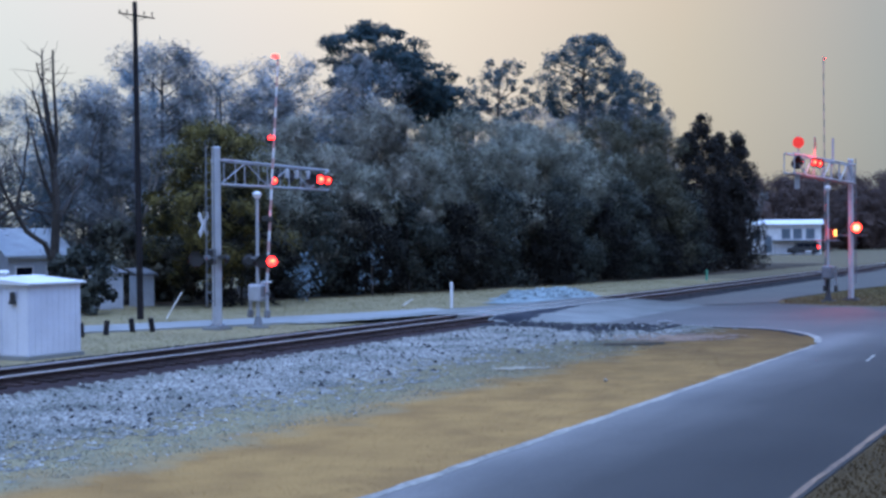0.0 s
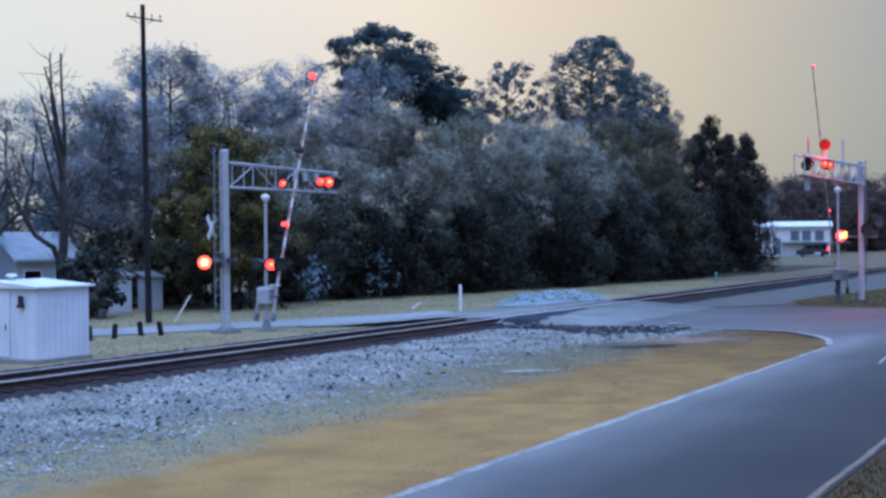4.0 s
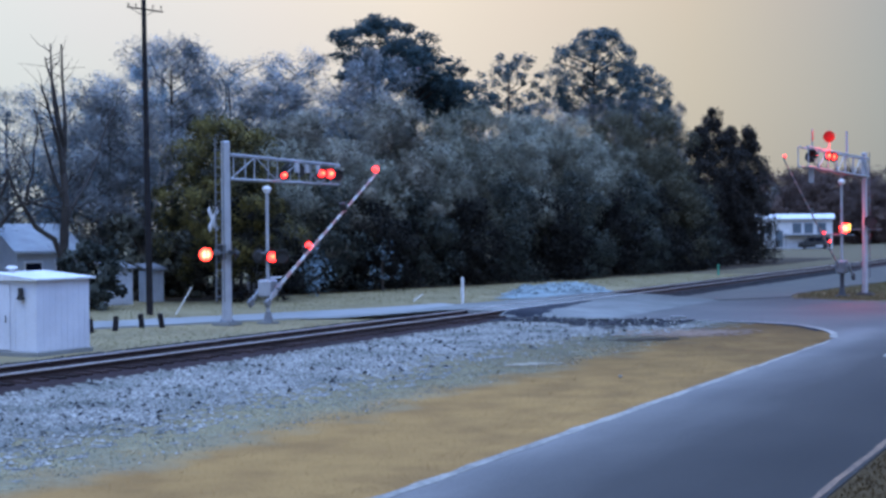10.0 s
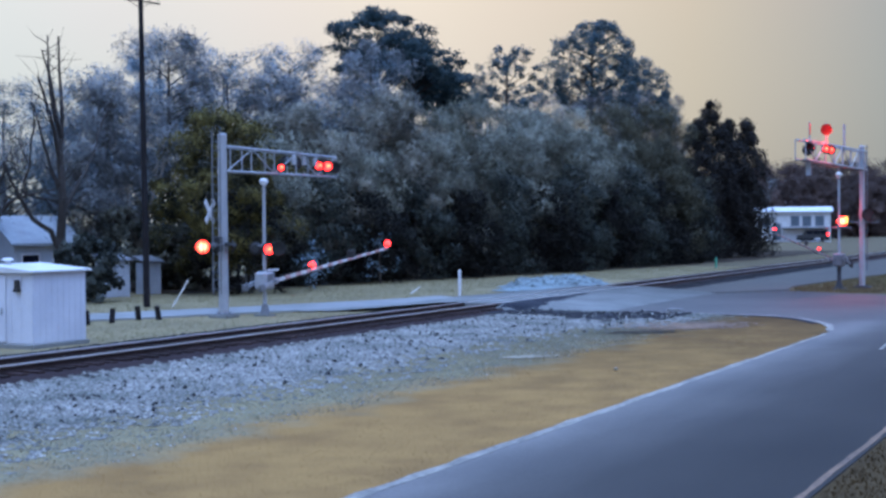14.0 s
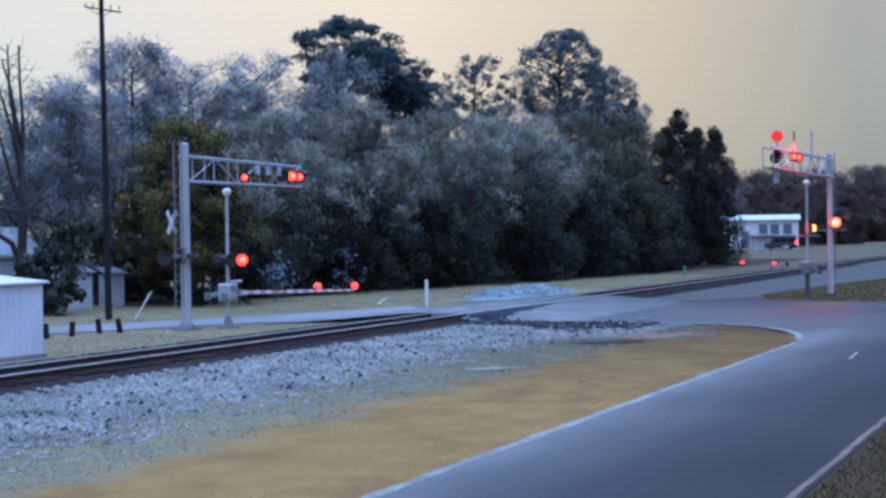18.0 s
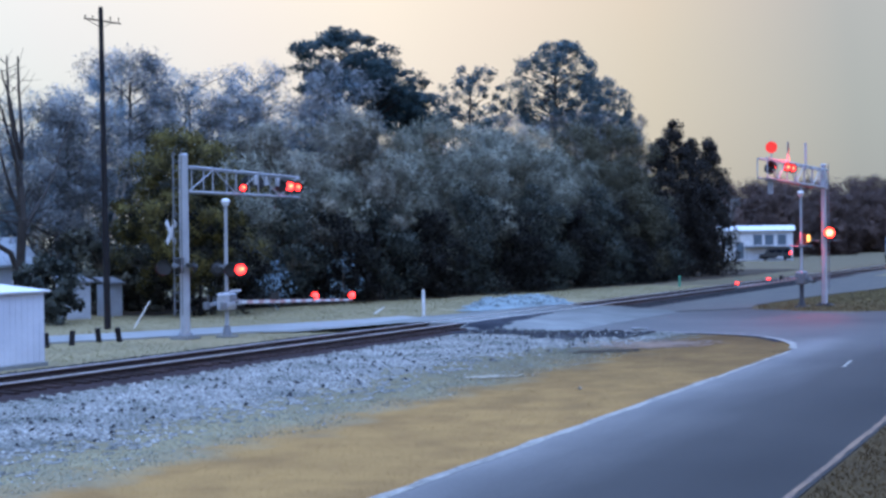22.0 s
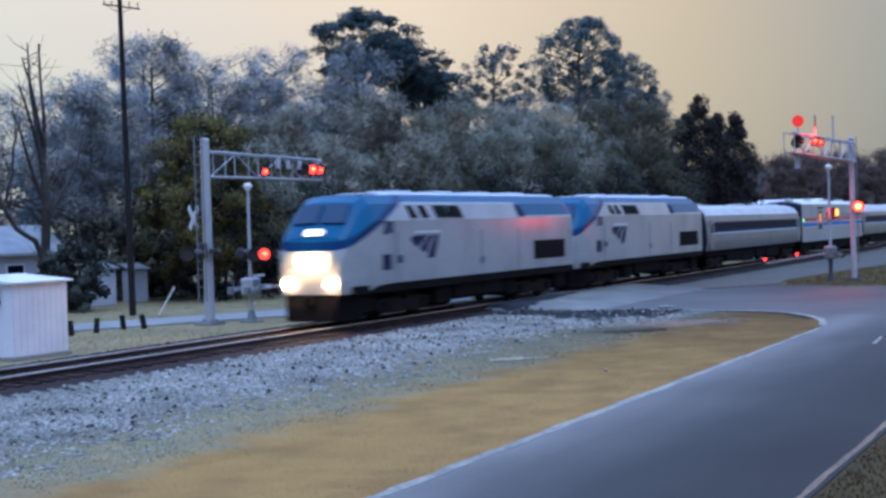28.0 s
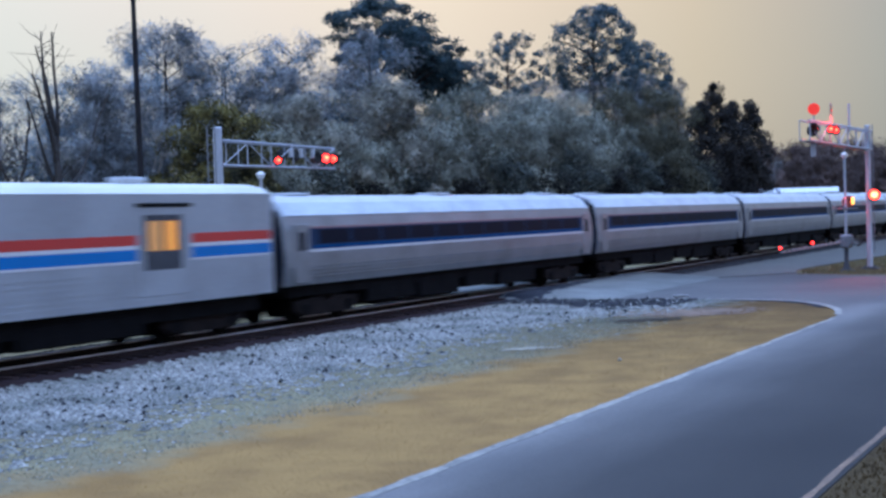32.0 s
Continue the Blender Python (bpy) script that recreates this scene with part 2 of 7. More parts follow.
def tint_along_x(m, x0, x1, near, far):
    """Colour shifts along x from one tint to another, in uneven patches."""
    n, l = m.node_tree.nodes, m.node_tree.links
    b = n["Principled BSDF"]
    co = n.new("ShaderNodeTexCoord")
    sp = n.new("ShaderNodeSeparateXYZ")
    l.new(co.outputs["Object"], sp.inputs[0])
    st = n.new("ShaderNodeMapping")
    st.inputs["Scale"].default_value = (0.30, 0.9, 1.0)
    l.new(co.outputs["Object"], st.inputs["Vector"])
    nz = n.new("ShaderNodeTexNoise")
    nz.inputs["Scale"].default_value, nz.inputs["Detail"].default_value = 0.8, 7
    l.new(st.outputs[0], nz.inputs["Vector"])
    ad = n.new("ShaderNodeMath")
    ad.operation = "MULTIPLY_ADD"
    ad.inputs[1].default_value = 0.9 * (x1 - x0)
    l.new(nz.outputs["Fac"], ad.inputs[0])
    l.new(sp.outputs["X"], ad.inputs[2])
    mr = n.new("ShaderNodeMapRange")
    mr.inputs["From Min"].default_value, mr.inputs["From Max"].default_value = x0 + 0.45 * (x1 - x0), x1 + 0.45 * (x1 - x0)
    l.new(ad.outputs[0], mr.inputs["Value"])
    tint, mu = n.new("ShaderNodeMix"), n.new("ShaderNodeMix")
    tint.data_type = "RGBA"
    tint.inputs["A"].default_value, tint.inputs["B"].default_value = (*near, 1), (*far, 1)
    l.new(mr.outputs[0], tint.inputs["Factor"])
    mu.data_type, mu.blend_type = "RGBA", "MULTIPLY"
    mu.inputs["Factor"].default_value = 1.0
    was = b.inputs["Base Color"].links[0].from_socket
    users = [k.to_socket for k in was.links]
    l.new(was, mu.inputs["A"])
    l.new(tint.outputs["Result"], mu.inputs["B"])
    for k in users:
        l.new(mu.outputs["Result"], k)


fade_to_lawn(M_WEED)
for m in (M_WEED, M_BLADE):
    tint_along_x(m, 26.0, 52.0, (0.98, 0.90, 0.74), (0.38, 0.36, 0.33))
M_VERGE = mat("dark_leafy_verge", (0.064, 0.043, 0.020), 0.95, var=0.35, scale=0.6, fine=12, bump=0.6, dirt=(0.044, 0.030, 0.015), spec=0.1)
M_VERGEBLADE = leaf_mat("dull_brown_blades", (0.078, 0.05, 0.021), (0.048, 0.031, 0.014), 0.2)
M_DARKGROUND = mat("dark_brown_ground", (0.052, 0.040, 0.030), 0.95, var=0.4, scale=0.9, fine=10, bump=0.6, dirt=(0.030, 0.025, 0.020), spec=0.1)
M_MEADOW = mat("dimmed_meadow_grass", (0.118, 0.096, 0.060), 0.95, var=0.3, scale=0.4, fine=10, bump=0.5, dirt=(0.115, 0.096, 0.062), spec=0.1)
M_SOOT = mat("black_sooty_soil", (0.020, 0.022, 0.030), 0.95, var=0.45, scale=1.2, fine=14, bump=0.7, dirt=(0.038, 0.042, 0.052), spec=0.1)
M_ASPHALT = mat("worn_asphalt", (0.063, 0.059, 0.057), 0.88, var=0.18, scale=0.18, fine=30, bump=0.25, dirt=(0.046, 0.044, 0.044), spec=0.3)


def road_falloff(m):
    """Brightness falloff put into the road's colour: pale along the lawn side, uneven, dark towards the outer lane."""
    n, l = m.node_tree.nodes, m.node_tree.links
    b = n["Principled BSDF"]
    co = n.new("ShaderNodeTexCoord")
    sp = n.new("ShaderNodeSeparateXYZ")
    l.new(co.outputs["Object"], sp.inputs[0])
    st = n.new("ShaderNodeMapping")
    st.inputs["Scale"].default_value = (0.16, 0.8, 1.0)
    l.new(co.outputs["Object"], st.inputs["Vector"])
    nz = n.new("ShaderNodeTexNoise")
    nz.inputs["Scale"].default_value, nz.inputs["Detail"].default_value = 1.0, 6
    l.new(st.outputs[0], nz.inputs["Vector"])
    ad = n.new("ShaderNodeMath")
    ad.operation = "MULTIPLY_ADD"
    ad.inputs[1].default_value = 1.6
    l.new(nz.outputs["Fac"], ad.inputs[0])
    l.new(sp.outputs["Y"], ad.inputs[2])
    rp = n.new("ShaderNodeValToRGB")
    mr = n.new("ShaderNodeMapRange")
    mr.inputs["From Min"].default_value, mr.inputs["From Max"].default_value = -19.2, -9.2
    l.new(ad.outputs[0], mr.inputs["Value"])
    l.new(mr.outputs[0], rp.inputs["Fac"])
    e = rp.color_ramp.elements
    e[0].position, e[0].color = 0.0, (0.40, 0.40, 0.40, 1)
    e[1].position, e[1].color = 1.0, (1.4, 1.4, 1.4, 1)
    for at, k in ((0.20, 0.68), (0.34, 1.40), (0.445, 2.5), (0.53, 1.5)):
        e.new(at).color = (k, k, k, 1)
    # the pale band ends at the junction, whose colour is made paler towards the crossing
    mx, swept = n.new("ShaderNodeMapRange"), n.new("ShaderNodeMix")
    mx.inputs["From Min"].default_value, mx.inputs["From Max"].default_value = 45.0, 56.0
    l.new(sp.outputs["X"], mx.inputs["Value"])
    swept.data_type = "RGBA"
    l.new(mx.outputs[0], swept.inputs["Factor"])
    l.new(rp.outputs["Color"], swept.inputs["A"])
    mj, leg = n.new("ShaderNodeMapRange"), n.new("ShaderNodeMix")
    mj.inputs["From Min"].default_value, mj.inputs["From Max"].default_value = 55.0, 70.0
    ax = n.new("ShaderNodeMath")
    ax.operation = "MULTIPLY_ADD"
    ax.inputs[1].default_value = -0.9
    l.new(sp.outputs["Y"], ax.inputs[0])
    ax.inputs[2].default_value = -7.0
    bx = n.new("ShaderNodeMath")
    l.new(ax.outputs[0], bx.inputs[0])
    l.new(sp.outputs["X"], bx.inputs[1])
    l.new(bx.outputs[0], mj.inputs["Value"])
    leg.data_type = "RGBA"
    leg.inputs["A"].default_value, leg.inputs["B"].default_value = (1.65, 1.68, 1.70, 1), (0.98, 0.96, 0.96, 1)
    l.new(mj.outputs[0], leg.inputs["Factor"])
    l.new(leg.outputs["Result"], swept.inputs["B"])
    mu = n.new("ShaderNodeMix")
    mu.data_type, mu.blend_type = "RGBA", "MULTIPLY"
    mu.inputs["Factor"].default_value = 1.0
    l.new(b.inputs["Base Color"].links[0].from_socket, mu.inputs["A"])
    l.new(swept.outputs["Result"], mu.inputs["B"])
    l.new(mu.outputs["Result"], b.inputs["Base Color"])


road_falloff(M_ASPHALT)
M_SANDY = mat("pale_sandy_earth", (0.215, 0.145, 0.105), 0.95, var=0.35, scale=0.9, fine=14, bump=0.5, dirt=(0.13, 0.10, 0.085), spec=0.1)
M_GRIT = mat("pale_grit", (0.33, 0.29, 0.22), 0.95, var=0.35, scale=1.2, fine=16, bump=0.6, dirt=(0.22, 0.2, 0.16), spec=0.1)
M_CONCRETE = mat("pale_crossing_concrete", (0.195, 0.200, 0.192), 0.9, var=0.2, scale=0.5, fine=18, bump=0.25, dirt=(0.130, 0.134, 0.130), spec=0.2)
tint_along_x(M_CONCRETE, 54.0, 70.0, (1.0, 1.0, 1.0), (0.44, 0.43, 0.42))
M_APRON = mat("dusty_asphalt_apron", (0.086, 0.079, 0.070), 0.9, var=0.25, scale=0.5, fine=18, bump=0.3, dirt=(0.066, 0.063, 0.060), spec=0.2)
M_STREET = mat("pale_street_concrete", (0.235, 0.24, 0.24), 0.9, var=0.15, scale=0.4, fine=18, bump=0.2, dirt=(0.175, 0.18, 0.18), spec=0.2)
M_TAR = mat("dark_rubber_and_footing", (0.05, 0.052, 0.06), 0.85, var=0.3, scale=1.0, fine=20, bump=0.3)
M_LINE = mat("worn_white_road_paint", (0.255, 0.238, 0.208), 0.85, var=0.40, scale=1.0, fine=7, bump=0.1, dirt=(0.140, 0.134, 0.125))
M_RAIL = mat("rusty_rail_steel", (0.026, 0.014, 0.013), 0.7, 0.3, var=0.3, scale=2.0, fine=30, bump=0.2, spec=0.3)
M_RAILHEAD = mat("polished_rail_head", (0.60, 0.56, 0.57), 0.38, 0.6, var=0.15, scale=1.0, fine=20, bump=0.02)
M_TIE = mat("creosoted_tie", (0.036, 0.021, 0.020), 0.9, var=0.35, scale=3.0, fine=25, bump=0.5, spread=0.4, spec=0.2)
M_DIRT = mat("sooty_soil", (0.030, 0.019, 0.021), 0.95, var=0.4, scale=0.7, fine=14, bump=0.6, dirt=(0.018, 0.012, 0.013), spec=0.1)
M_ALU = mat("weathered_aluminium", (0.36, 0.38, 0.42), 0.5, 0.25, var=0.1, scale=2.0, fine=30, bump=0.05)
M_ALU_DARK = mat("dull_galvanised_steel", (0.17, 0.18, 0.20), 0.55, 0.3, var=0.15, scale=2.0, fine=30, bump=0.05)
M_WHITEPAINT = mat("white_enamel", (0.60, 0.61, 0.63), 0.5, var=0.06, scale=2.0, fine=20, bump=0.03, dirt=(0.45, 0.46, 0.47))
M_BLACK = mat("black_enamel", (0.018, 0.018, 0.02), 0.6, var=0.2, scale=2.0, fine=20, bump=0.05)
M_RED_SHEET = mat("faded_red_reflective_sheeting", (0.42, 0.25, 0.24), 0.45, var=0.1, scale=3.0, fine=30, bump=0.02)
M_BOX = mat("white_painted_cabin_steel", (0.56, 0.58, 0.64), 0.5, var=0.05, scale=0.8, fine=12, bump=0.03, dirt=(0.47, 0.49, 0.55))
M_POLE = mat("creosoted_pole_wood", (0.016, 0.014, 0.016), 0.85, var=0.3, scale=2.0, fine=30, bump=0.4, spec=0.2)
M_BARK = mat("grey_brown_bark", (0.085, 0.072, 0.066), 0.9, var=0.35, scale=1.5, fine=12, bump=0.6)
M_BARK_DARK = mat("dark_bark", (0.04, 0.034, 0.032), 0.9, var=0.35, scale=1.5, fine=12, bump=0.6)
# blue in these colours stands in for sky light through the thin crowns
M_TWIG = leaf_mat("sky_tinted_twigs", (0.25, 0.36, 0.45), (0.055, 0.072, 0.085), 0.10)
M_TWIG_PALE = leaf_mat("pale_sky_tinted_twigs", (0.270, 0.390, 0.490), (0.125, 0.165, 0.200), 0.10)
M_TWIG_BROWN = leaf_mat("brown_sky_tinted_twigs", (0.3, 0.322, 0.342), (0.078, 0.081, 0.08), 0.10)
M_PINE = leaf_mat("pine_needles", (0.034, 0.066, 0.078), (0.075, 0.112, 0.126), 0.2)
M_OAK = leaf_mat("thin_evergreen_leaves", (0.050, 0.088, 0.104), (0.110, 0.155, 0.172), 0.2)
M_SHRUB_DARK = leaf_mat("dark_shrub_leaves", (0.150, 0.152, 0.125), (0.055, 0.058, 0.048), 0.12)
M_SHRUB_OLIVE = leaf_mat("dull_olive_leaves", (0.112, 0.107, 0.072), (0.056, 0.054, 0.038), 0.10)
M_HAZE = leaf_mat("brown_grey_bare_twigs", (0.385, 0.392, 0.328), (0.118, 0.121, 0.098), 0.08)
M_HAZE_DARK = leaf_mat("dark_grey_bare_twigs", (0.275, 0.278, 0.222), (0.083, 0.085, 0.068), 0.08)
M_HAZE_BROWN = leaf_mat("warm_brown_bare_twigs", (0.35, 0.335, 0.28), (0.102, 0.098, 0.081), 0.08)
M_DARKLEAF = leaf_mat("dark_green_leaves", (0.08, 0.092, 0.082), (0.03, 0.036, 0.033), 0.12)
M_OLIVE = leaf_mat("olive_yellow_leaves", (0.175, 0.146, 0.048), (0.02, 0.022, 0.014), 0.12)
# near-black leaf colour puts the shade under the trees into the undergrowth
M_SHADE = leaf_mat("undergrowth_in_shade", (0.018, 0.018, 0.016), (0.012, 0.012, 0.012), 0.15)
M_CEDAR = leaf_mat("cedar_sprays", (0.021, 0.019, 0.018), (0.034, 0.031, 0.029), 0.08)
M_FARWOOD = leaf_mat("far_wood_leaves", (0.100, 0.068, 0.060), (0.074, 0.052, 0.048), 0.06)
M_HOUSE = mat("pale_blue_grey_siding", (0.34, 0.37, 0.42), 0.7, var=0.1, scale=1.0, fine=10, bump=0.1)
M_ROOF = mat("grey_shingles", (0.15, 0.16, 0.185), 0.9, var=0.2, scale=1.5, fine=14, bump=0.4)
M_TINROOF = mat("pale_sheet_metal_roof", (0.30, 0.335, 0.38), 0.55, 0.1, var=0.12, scale=1.0, fine=10, bump=0.05, dirt=(0.23, 0.25, 0.28))
M_GLASS_DARK = mat("dark_window_glass", (0.005, 0.007, 0.014), 0.5, var=0.1, scale=1.0, fine=5, bump=0.0, spec=0.03)
# blue base colour stands in for the sky's reflection in the glass
M_SCREEN = mat("windscreen_with_reflection_tint", (0.006, 0.030, 0.075), 0.25, var=0.1, scale=1.0, fine=5, bump=0.0, spec=0.3)
M_BLUEGLASS = mat("pale_blue_window_glass", (0.10, 0.13, 0.16), 0.3, var=0.1, scale=1.0, fine=5, bump=0.0, spec=0.3)
M_VAN = mat("dark_grey_van_paint", (0.030, 0.032, 0.036), 0.4, var=0.1, scale=1.0, fine=6, bump=0.0)
M_WOOD = mat("weathered_grey_wood", (0.20, 0.18, 0.16), 0.85, var=0.3, scale=2.0, fine=25, bump=0.4)
M_WOOD_PALE = mat("pale_bare_timber", (0.52, 0.50, 0.45), 0.8, var=0.15, scale=2.0, fine=25, bump=0.2)
M_GREENPIPE = mat("green_plastic", (0.05, 0.24, 0.16), 0.5, var=0.1, scale=2.0, fine=20, bump=0.02)
M_SILVER = mat("silver_grey_loco_paint", (0.250, 0.268, 0.285), 0.20, 0.0, var=0.08, scale=0.5, fine=8, bump=0.015, dirt=(0.190, 0.200, 0.215), spec=0.5)
M_ROOFGREY = mat("pale_loco_roof_paint", (0.40, 0.45, 0.52), 0.45, 0.1, var=0.08, scale=0.6, fine=8, bump=0.02)
M_NAVY = mat("navy_emblem_paint", (0.006, 0.012, 0.045), 0.6, var=0.08, scale=1.0, fine=8, bump=0.0, spec=0.1)
M_ENDWALL = mat("dark_blue_grey_end_wall", (0.022, 0.030, 0.055), 0.7, var=0.25, scale=1.0, fine=8, bump=0.02, spec=0.15)
M_FRAME = mat("sooty_underframe", (0.006, 0.0055, 0.006), 0.9, var=0.4, scale=1.5, fine=12, bump=0.2, spec=0.08)
M_STEEL = mat("fluted_stainless_steel", (0.195, 0.200, 0.214), 0.40, 0.3, var=0.09, scale=0.6, fine=8, bump=0.02, dirt=(0.14, 0.142, 0.15))
M_BAGSTEEL = mat("bright_baggage_steel", (0.285, 0.300, 0.328), 0.40, 0.2, var=0.08, scale=0.5, fine=8, bump=0.02, dirt=(0.225, 0.236, 0.258))
M_CARROOF = mat("pale_stainless_roof", (0.46, 0.49, 0.52), 0.40, 0.25, var=0.16, scale=0.7, fine=6, bump=0.02, dirt=(0.34, 0.36, 0.39))
M_DOORGREY = mat("dark_grey_door_paint", (0.050, 0.052, 0.060), 0.6, var=0.15, scale=1.5, fine=10, bump=0.02, spec=0.2)
M_BAGROOF = mat("cream_roof_edge", (0.58, 0.57, 0.53), 0.5, 0.1, var=0.1, scale=0.5, fine=6, bump=0.02)
M_BAND = mat("dark_blue_window_band", (0.008, 0.024, 0.058), 0.6, var=0.1, scale=1.0, fine=6, bump=0.0, spec=0.1)
M_BAND_BLUE = mat("deep_blue_line_paint", (0.002, 0.040, 0.120), 0.7, var=0.1, scale=1.0, fine=6, bump=0.0, spec=0.05)
M_STRIPE_RED = mat("red_stripe_paint", (0.42, 0.022, 0.018), 0.45, var=0.06, scale=1.0, fine=8, bump=0.0)
M_REDLINE = mat("faded_red_line_paint", (0.22, 0.115, 0.125), 0.5, var=0.1, scale=1.0, fine=8, bump=0.0)
M_STRIPE_BLUE = mat("bright_blue_stripe_paint", (0.0, 0.125, 0.36), 0.5, var=0.06, scale=1.0, fine=8, bump=0.0, spec=0.2)
M_STRIPE_WHITE = mat("white_stripe_paint", (0.50, 0.50, 0.52), 0.45, var=0.04, scale=1.0, fine=8, bump=0.0)
M_TRUSSRUST = mat("rust_brown_bogie", (0.014, 0.010, 0.009), 0.85, var=0.4, scale=3.0, fine=16, bump=0.2, spec=0.1)
M_LENS = glow("lit_red_lens", (1.0, 0.025, 0.022), 5.0)
M_LENS_DARK = mat("unlit_red_lens", (0.10, 0.012, 0.011), 0.35, var=0.05, scale=2.0, fine=9, bump=0.0, spec=0.2)
M_LENS_HOT = glow("bright_red_lens", (1.0, 0.040, 0.020), 8.0)
M_BULB = glow("white_hot_bulb", (1.0, 0.72, 0.36), 1.6)
M_CORE = glow("orange_lamp_core", (1.0, 0.24, 0.10), 2.6)
M_PLATE_RED = glow("red_disc_lens", (1.0, 0.035, 0.022), 0.26)
M_AMBER = glow("amber_lamp", (1.0, 0.72, 0.14), 1.0)
M_HEAD = glow("headlight_glass", (1.0, 0.66, 0.32), 85.0)
M_DITCH = glow("ditch_light_glass", (1.0, 0.58, 0.26), 45.0)
M_NUMBER = glow("lit_number_glass", (1.0, 0.94, 0.72), 0.75)
M_DOORGLOW = glow("warm_lit_doorway", (1.0, 0.36, 0.06), 0.17)
M_DOORDIM = glow("dim_amber_doorway", (0.8, 0.34, 0.10), 0.05)
M_GREENLAMP = glow("green_marker", (0.30, 1.0, 0.42), 0.9)


# ------------------------------------------------------------------ mesh helpers
def link_mesh(name, me, material, parent=None, label=""):
    me.materials.append(material)
    ob = new(name, me)
    if parent is not None:
        ob.parent = parent
    if label:
        ob["label"] = label
    return ob


def part(name, bm, material, parent=None, label="", smooth=False):
    me = bpy.data.meshes.new(name)
    bmesh.ops.recalc_face_normals(bm, faces=bm.faces[:])
    if smooth:
        for f in bm.faces:
            f.smooth = True
    bm.to_mesh(me)
    bm.free()
    return link_mesh(name, me, material, parent, label)


def thing(name, label, category, group="", kind="", at=(0, 0, 0), rz=0):
    ob = new(name)
    ob.empty_display_size = 0.2
    ob.matrix_world = pose(*at, 0, 0, rz)
    return tagged(ob, label, category, group, kind)


def box(bm, x0, x1, y0, y1, z0, z1, bevel=0.0):
    m = Matrix.LocRotScale(((x0 + x1) / 2, (y0 + y1) / 2, (z0 + z1) / 2), None, (abs(x1 - x0), abs(y1 - y0), abs(z1 - z0)))
    r = bmesh.ops.create_cube(bm, size=1, matrix=m)
    if bevel:
        ed = {e for v in r["verts"] for e in v.link_edges}
        bmesh.ops.bevel(bm, geom=list(ed), offset=bevel, segments=1, affect="EDGES", profile=0.5)
    return bm


def tube(bm, a, b, r0, r1=None, n=8):
    a, b = Vector(a), Vector(b)
    r1 = r0 if r1 is None else r1
    d = b - a
    m = Matrix.Translation((a + b) / 2) @ d.to_track_quat("Z", "Y").to_matrix().to_4x4()
    bmesh.ops.create_cone(bm, cap_ends=True, segments=n, radius1=r0, radius2=r1, depth=d.length, matrix=m)
    return bm


def ball(bm, c, r, sx=1, sy=1, sz=1, u=12, v=8):
    bmesh.ops.create_uvsphere(bm, u_segments=u, v_segments=v, radius=r, matrix=Matrix.LocRotScale(c, None, (sx, sy, sz)))
    return bm


def bar(bm, a, b, w, h):
    """Straight rectangular bar from a to b, w wide and h high."""
    a, b = Vector(a), Vector(b)
    d = b - a
    m = Matrix.Translation((a + b) / 2) @ d.to_track_quat("X", "Z").to_matrix().to_4x4() @ Matrix.Diagonal((d.length, w, h, 1))
    bmesh.ops.create_cube(bm, size=1, matrix=m)
    return bm


def loft(bm, rings, caps=True):
    """Skin over closed rings of equally many points."""
    vs = [[bm.verts.new(p) for p in ring] for ring in rings]
    k = len(vs[0])
    for a, b in zip(vs, vs[1:]):
        for i in range(k):
            bm.faces.new((a[i], a[(i + 1) % k], b[(i + 1) % k], b[i]))
    if caps:
        bm.faces.new(vs[0][::-1])
        bm.faces.new(vs[-1])
    return bm


def slab(bm, outline, z0, z1):
    """Flat plate with an outline in the plan."""
    lo = [bm.verts.new((x, y, z0)) for x, y in outline]
    hi = [bm.verts.new((x, y, z1)) for x, y in outline]
    k = len(lo)
    bm.faces.new(hi)
    bm.faces.new(lo[::-1])
    for i in range(k):
        bm.faces.new((lo[i], lo[(i + 1) % k], hi[(i + 1) % k], hi[i]))
    return bm


def np_mesh(name, verts, n, normals=None):
    """Mesh of separate faces with n corners each, from an array of corners; normals: soft shading directions."""
    me = bpy.data.meshes.new(name)
    k = len(verts)
    me.vertices.add(k)
    me.vertices.foreach_set("co", np.ascontiguousarray(verts, dtype=np.float32).ravel())
    me.loops.add(k)
    me.loops.foreach_set("vertex_index", np.arange(k, dtype=np.int32))
    me.polygons.add(k // n)
    me.polygons.foreach_set("loop_start", np.arange(0, k, n, dtype=np.int32))
    me.update(calc_edges=True)
    if normals is not None:
        me.attributes.new("custom_normal", "FLOAT_VECTOR", "POINT").data.foreach_set("vector", np.ascontiguousarray(normals, dtype=np.float32).ravel())
        me.update()
    return me


def indexed_mesh(name, verts, faces):
    me = bpy.data.meshes.new(name)
    me.from_pydata(verts.tolist(), [], faces.tolist())
    me.update()
    return me


def sheet(name, xs, ys, height, material, parent=None, keep=None):
    """Terrain sheet over a grid, z = height(x, y) with arrays."""
    X, Y = np.meshgrid(xs, ys, indexing="ij")
    Z = height(X, Y)
    V = np.stack([X.ravel(), Y.ravel(), Z.ravel()], 1)
    a, b = len(xs), len(ys)
    i, j = np.meshgrid(np.arange(a - 1), np.arange(b - 1), indexing="ij")
    q = (i * b + j).ravel()
    F = np.stack([q, q + b, q + b + 1, q + 1], 1)
    if keep is not None:
        cx = V[F].mean(1)
        F = F[keep(cx[:, 0], cx[:, 1])]
    me = indexed_mesh(name, V, F)
    me.shade_smooth()
    return link_mesh(name, me, material, parent)


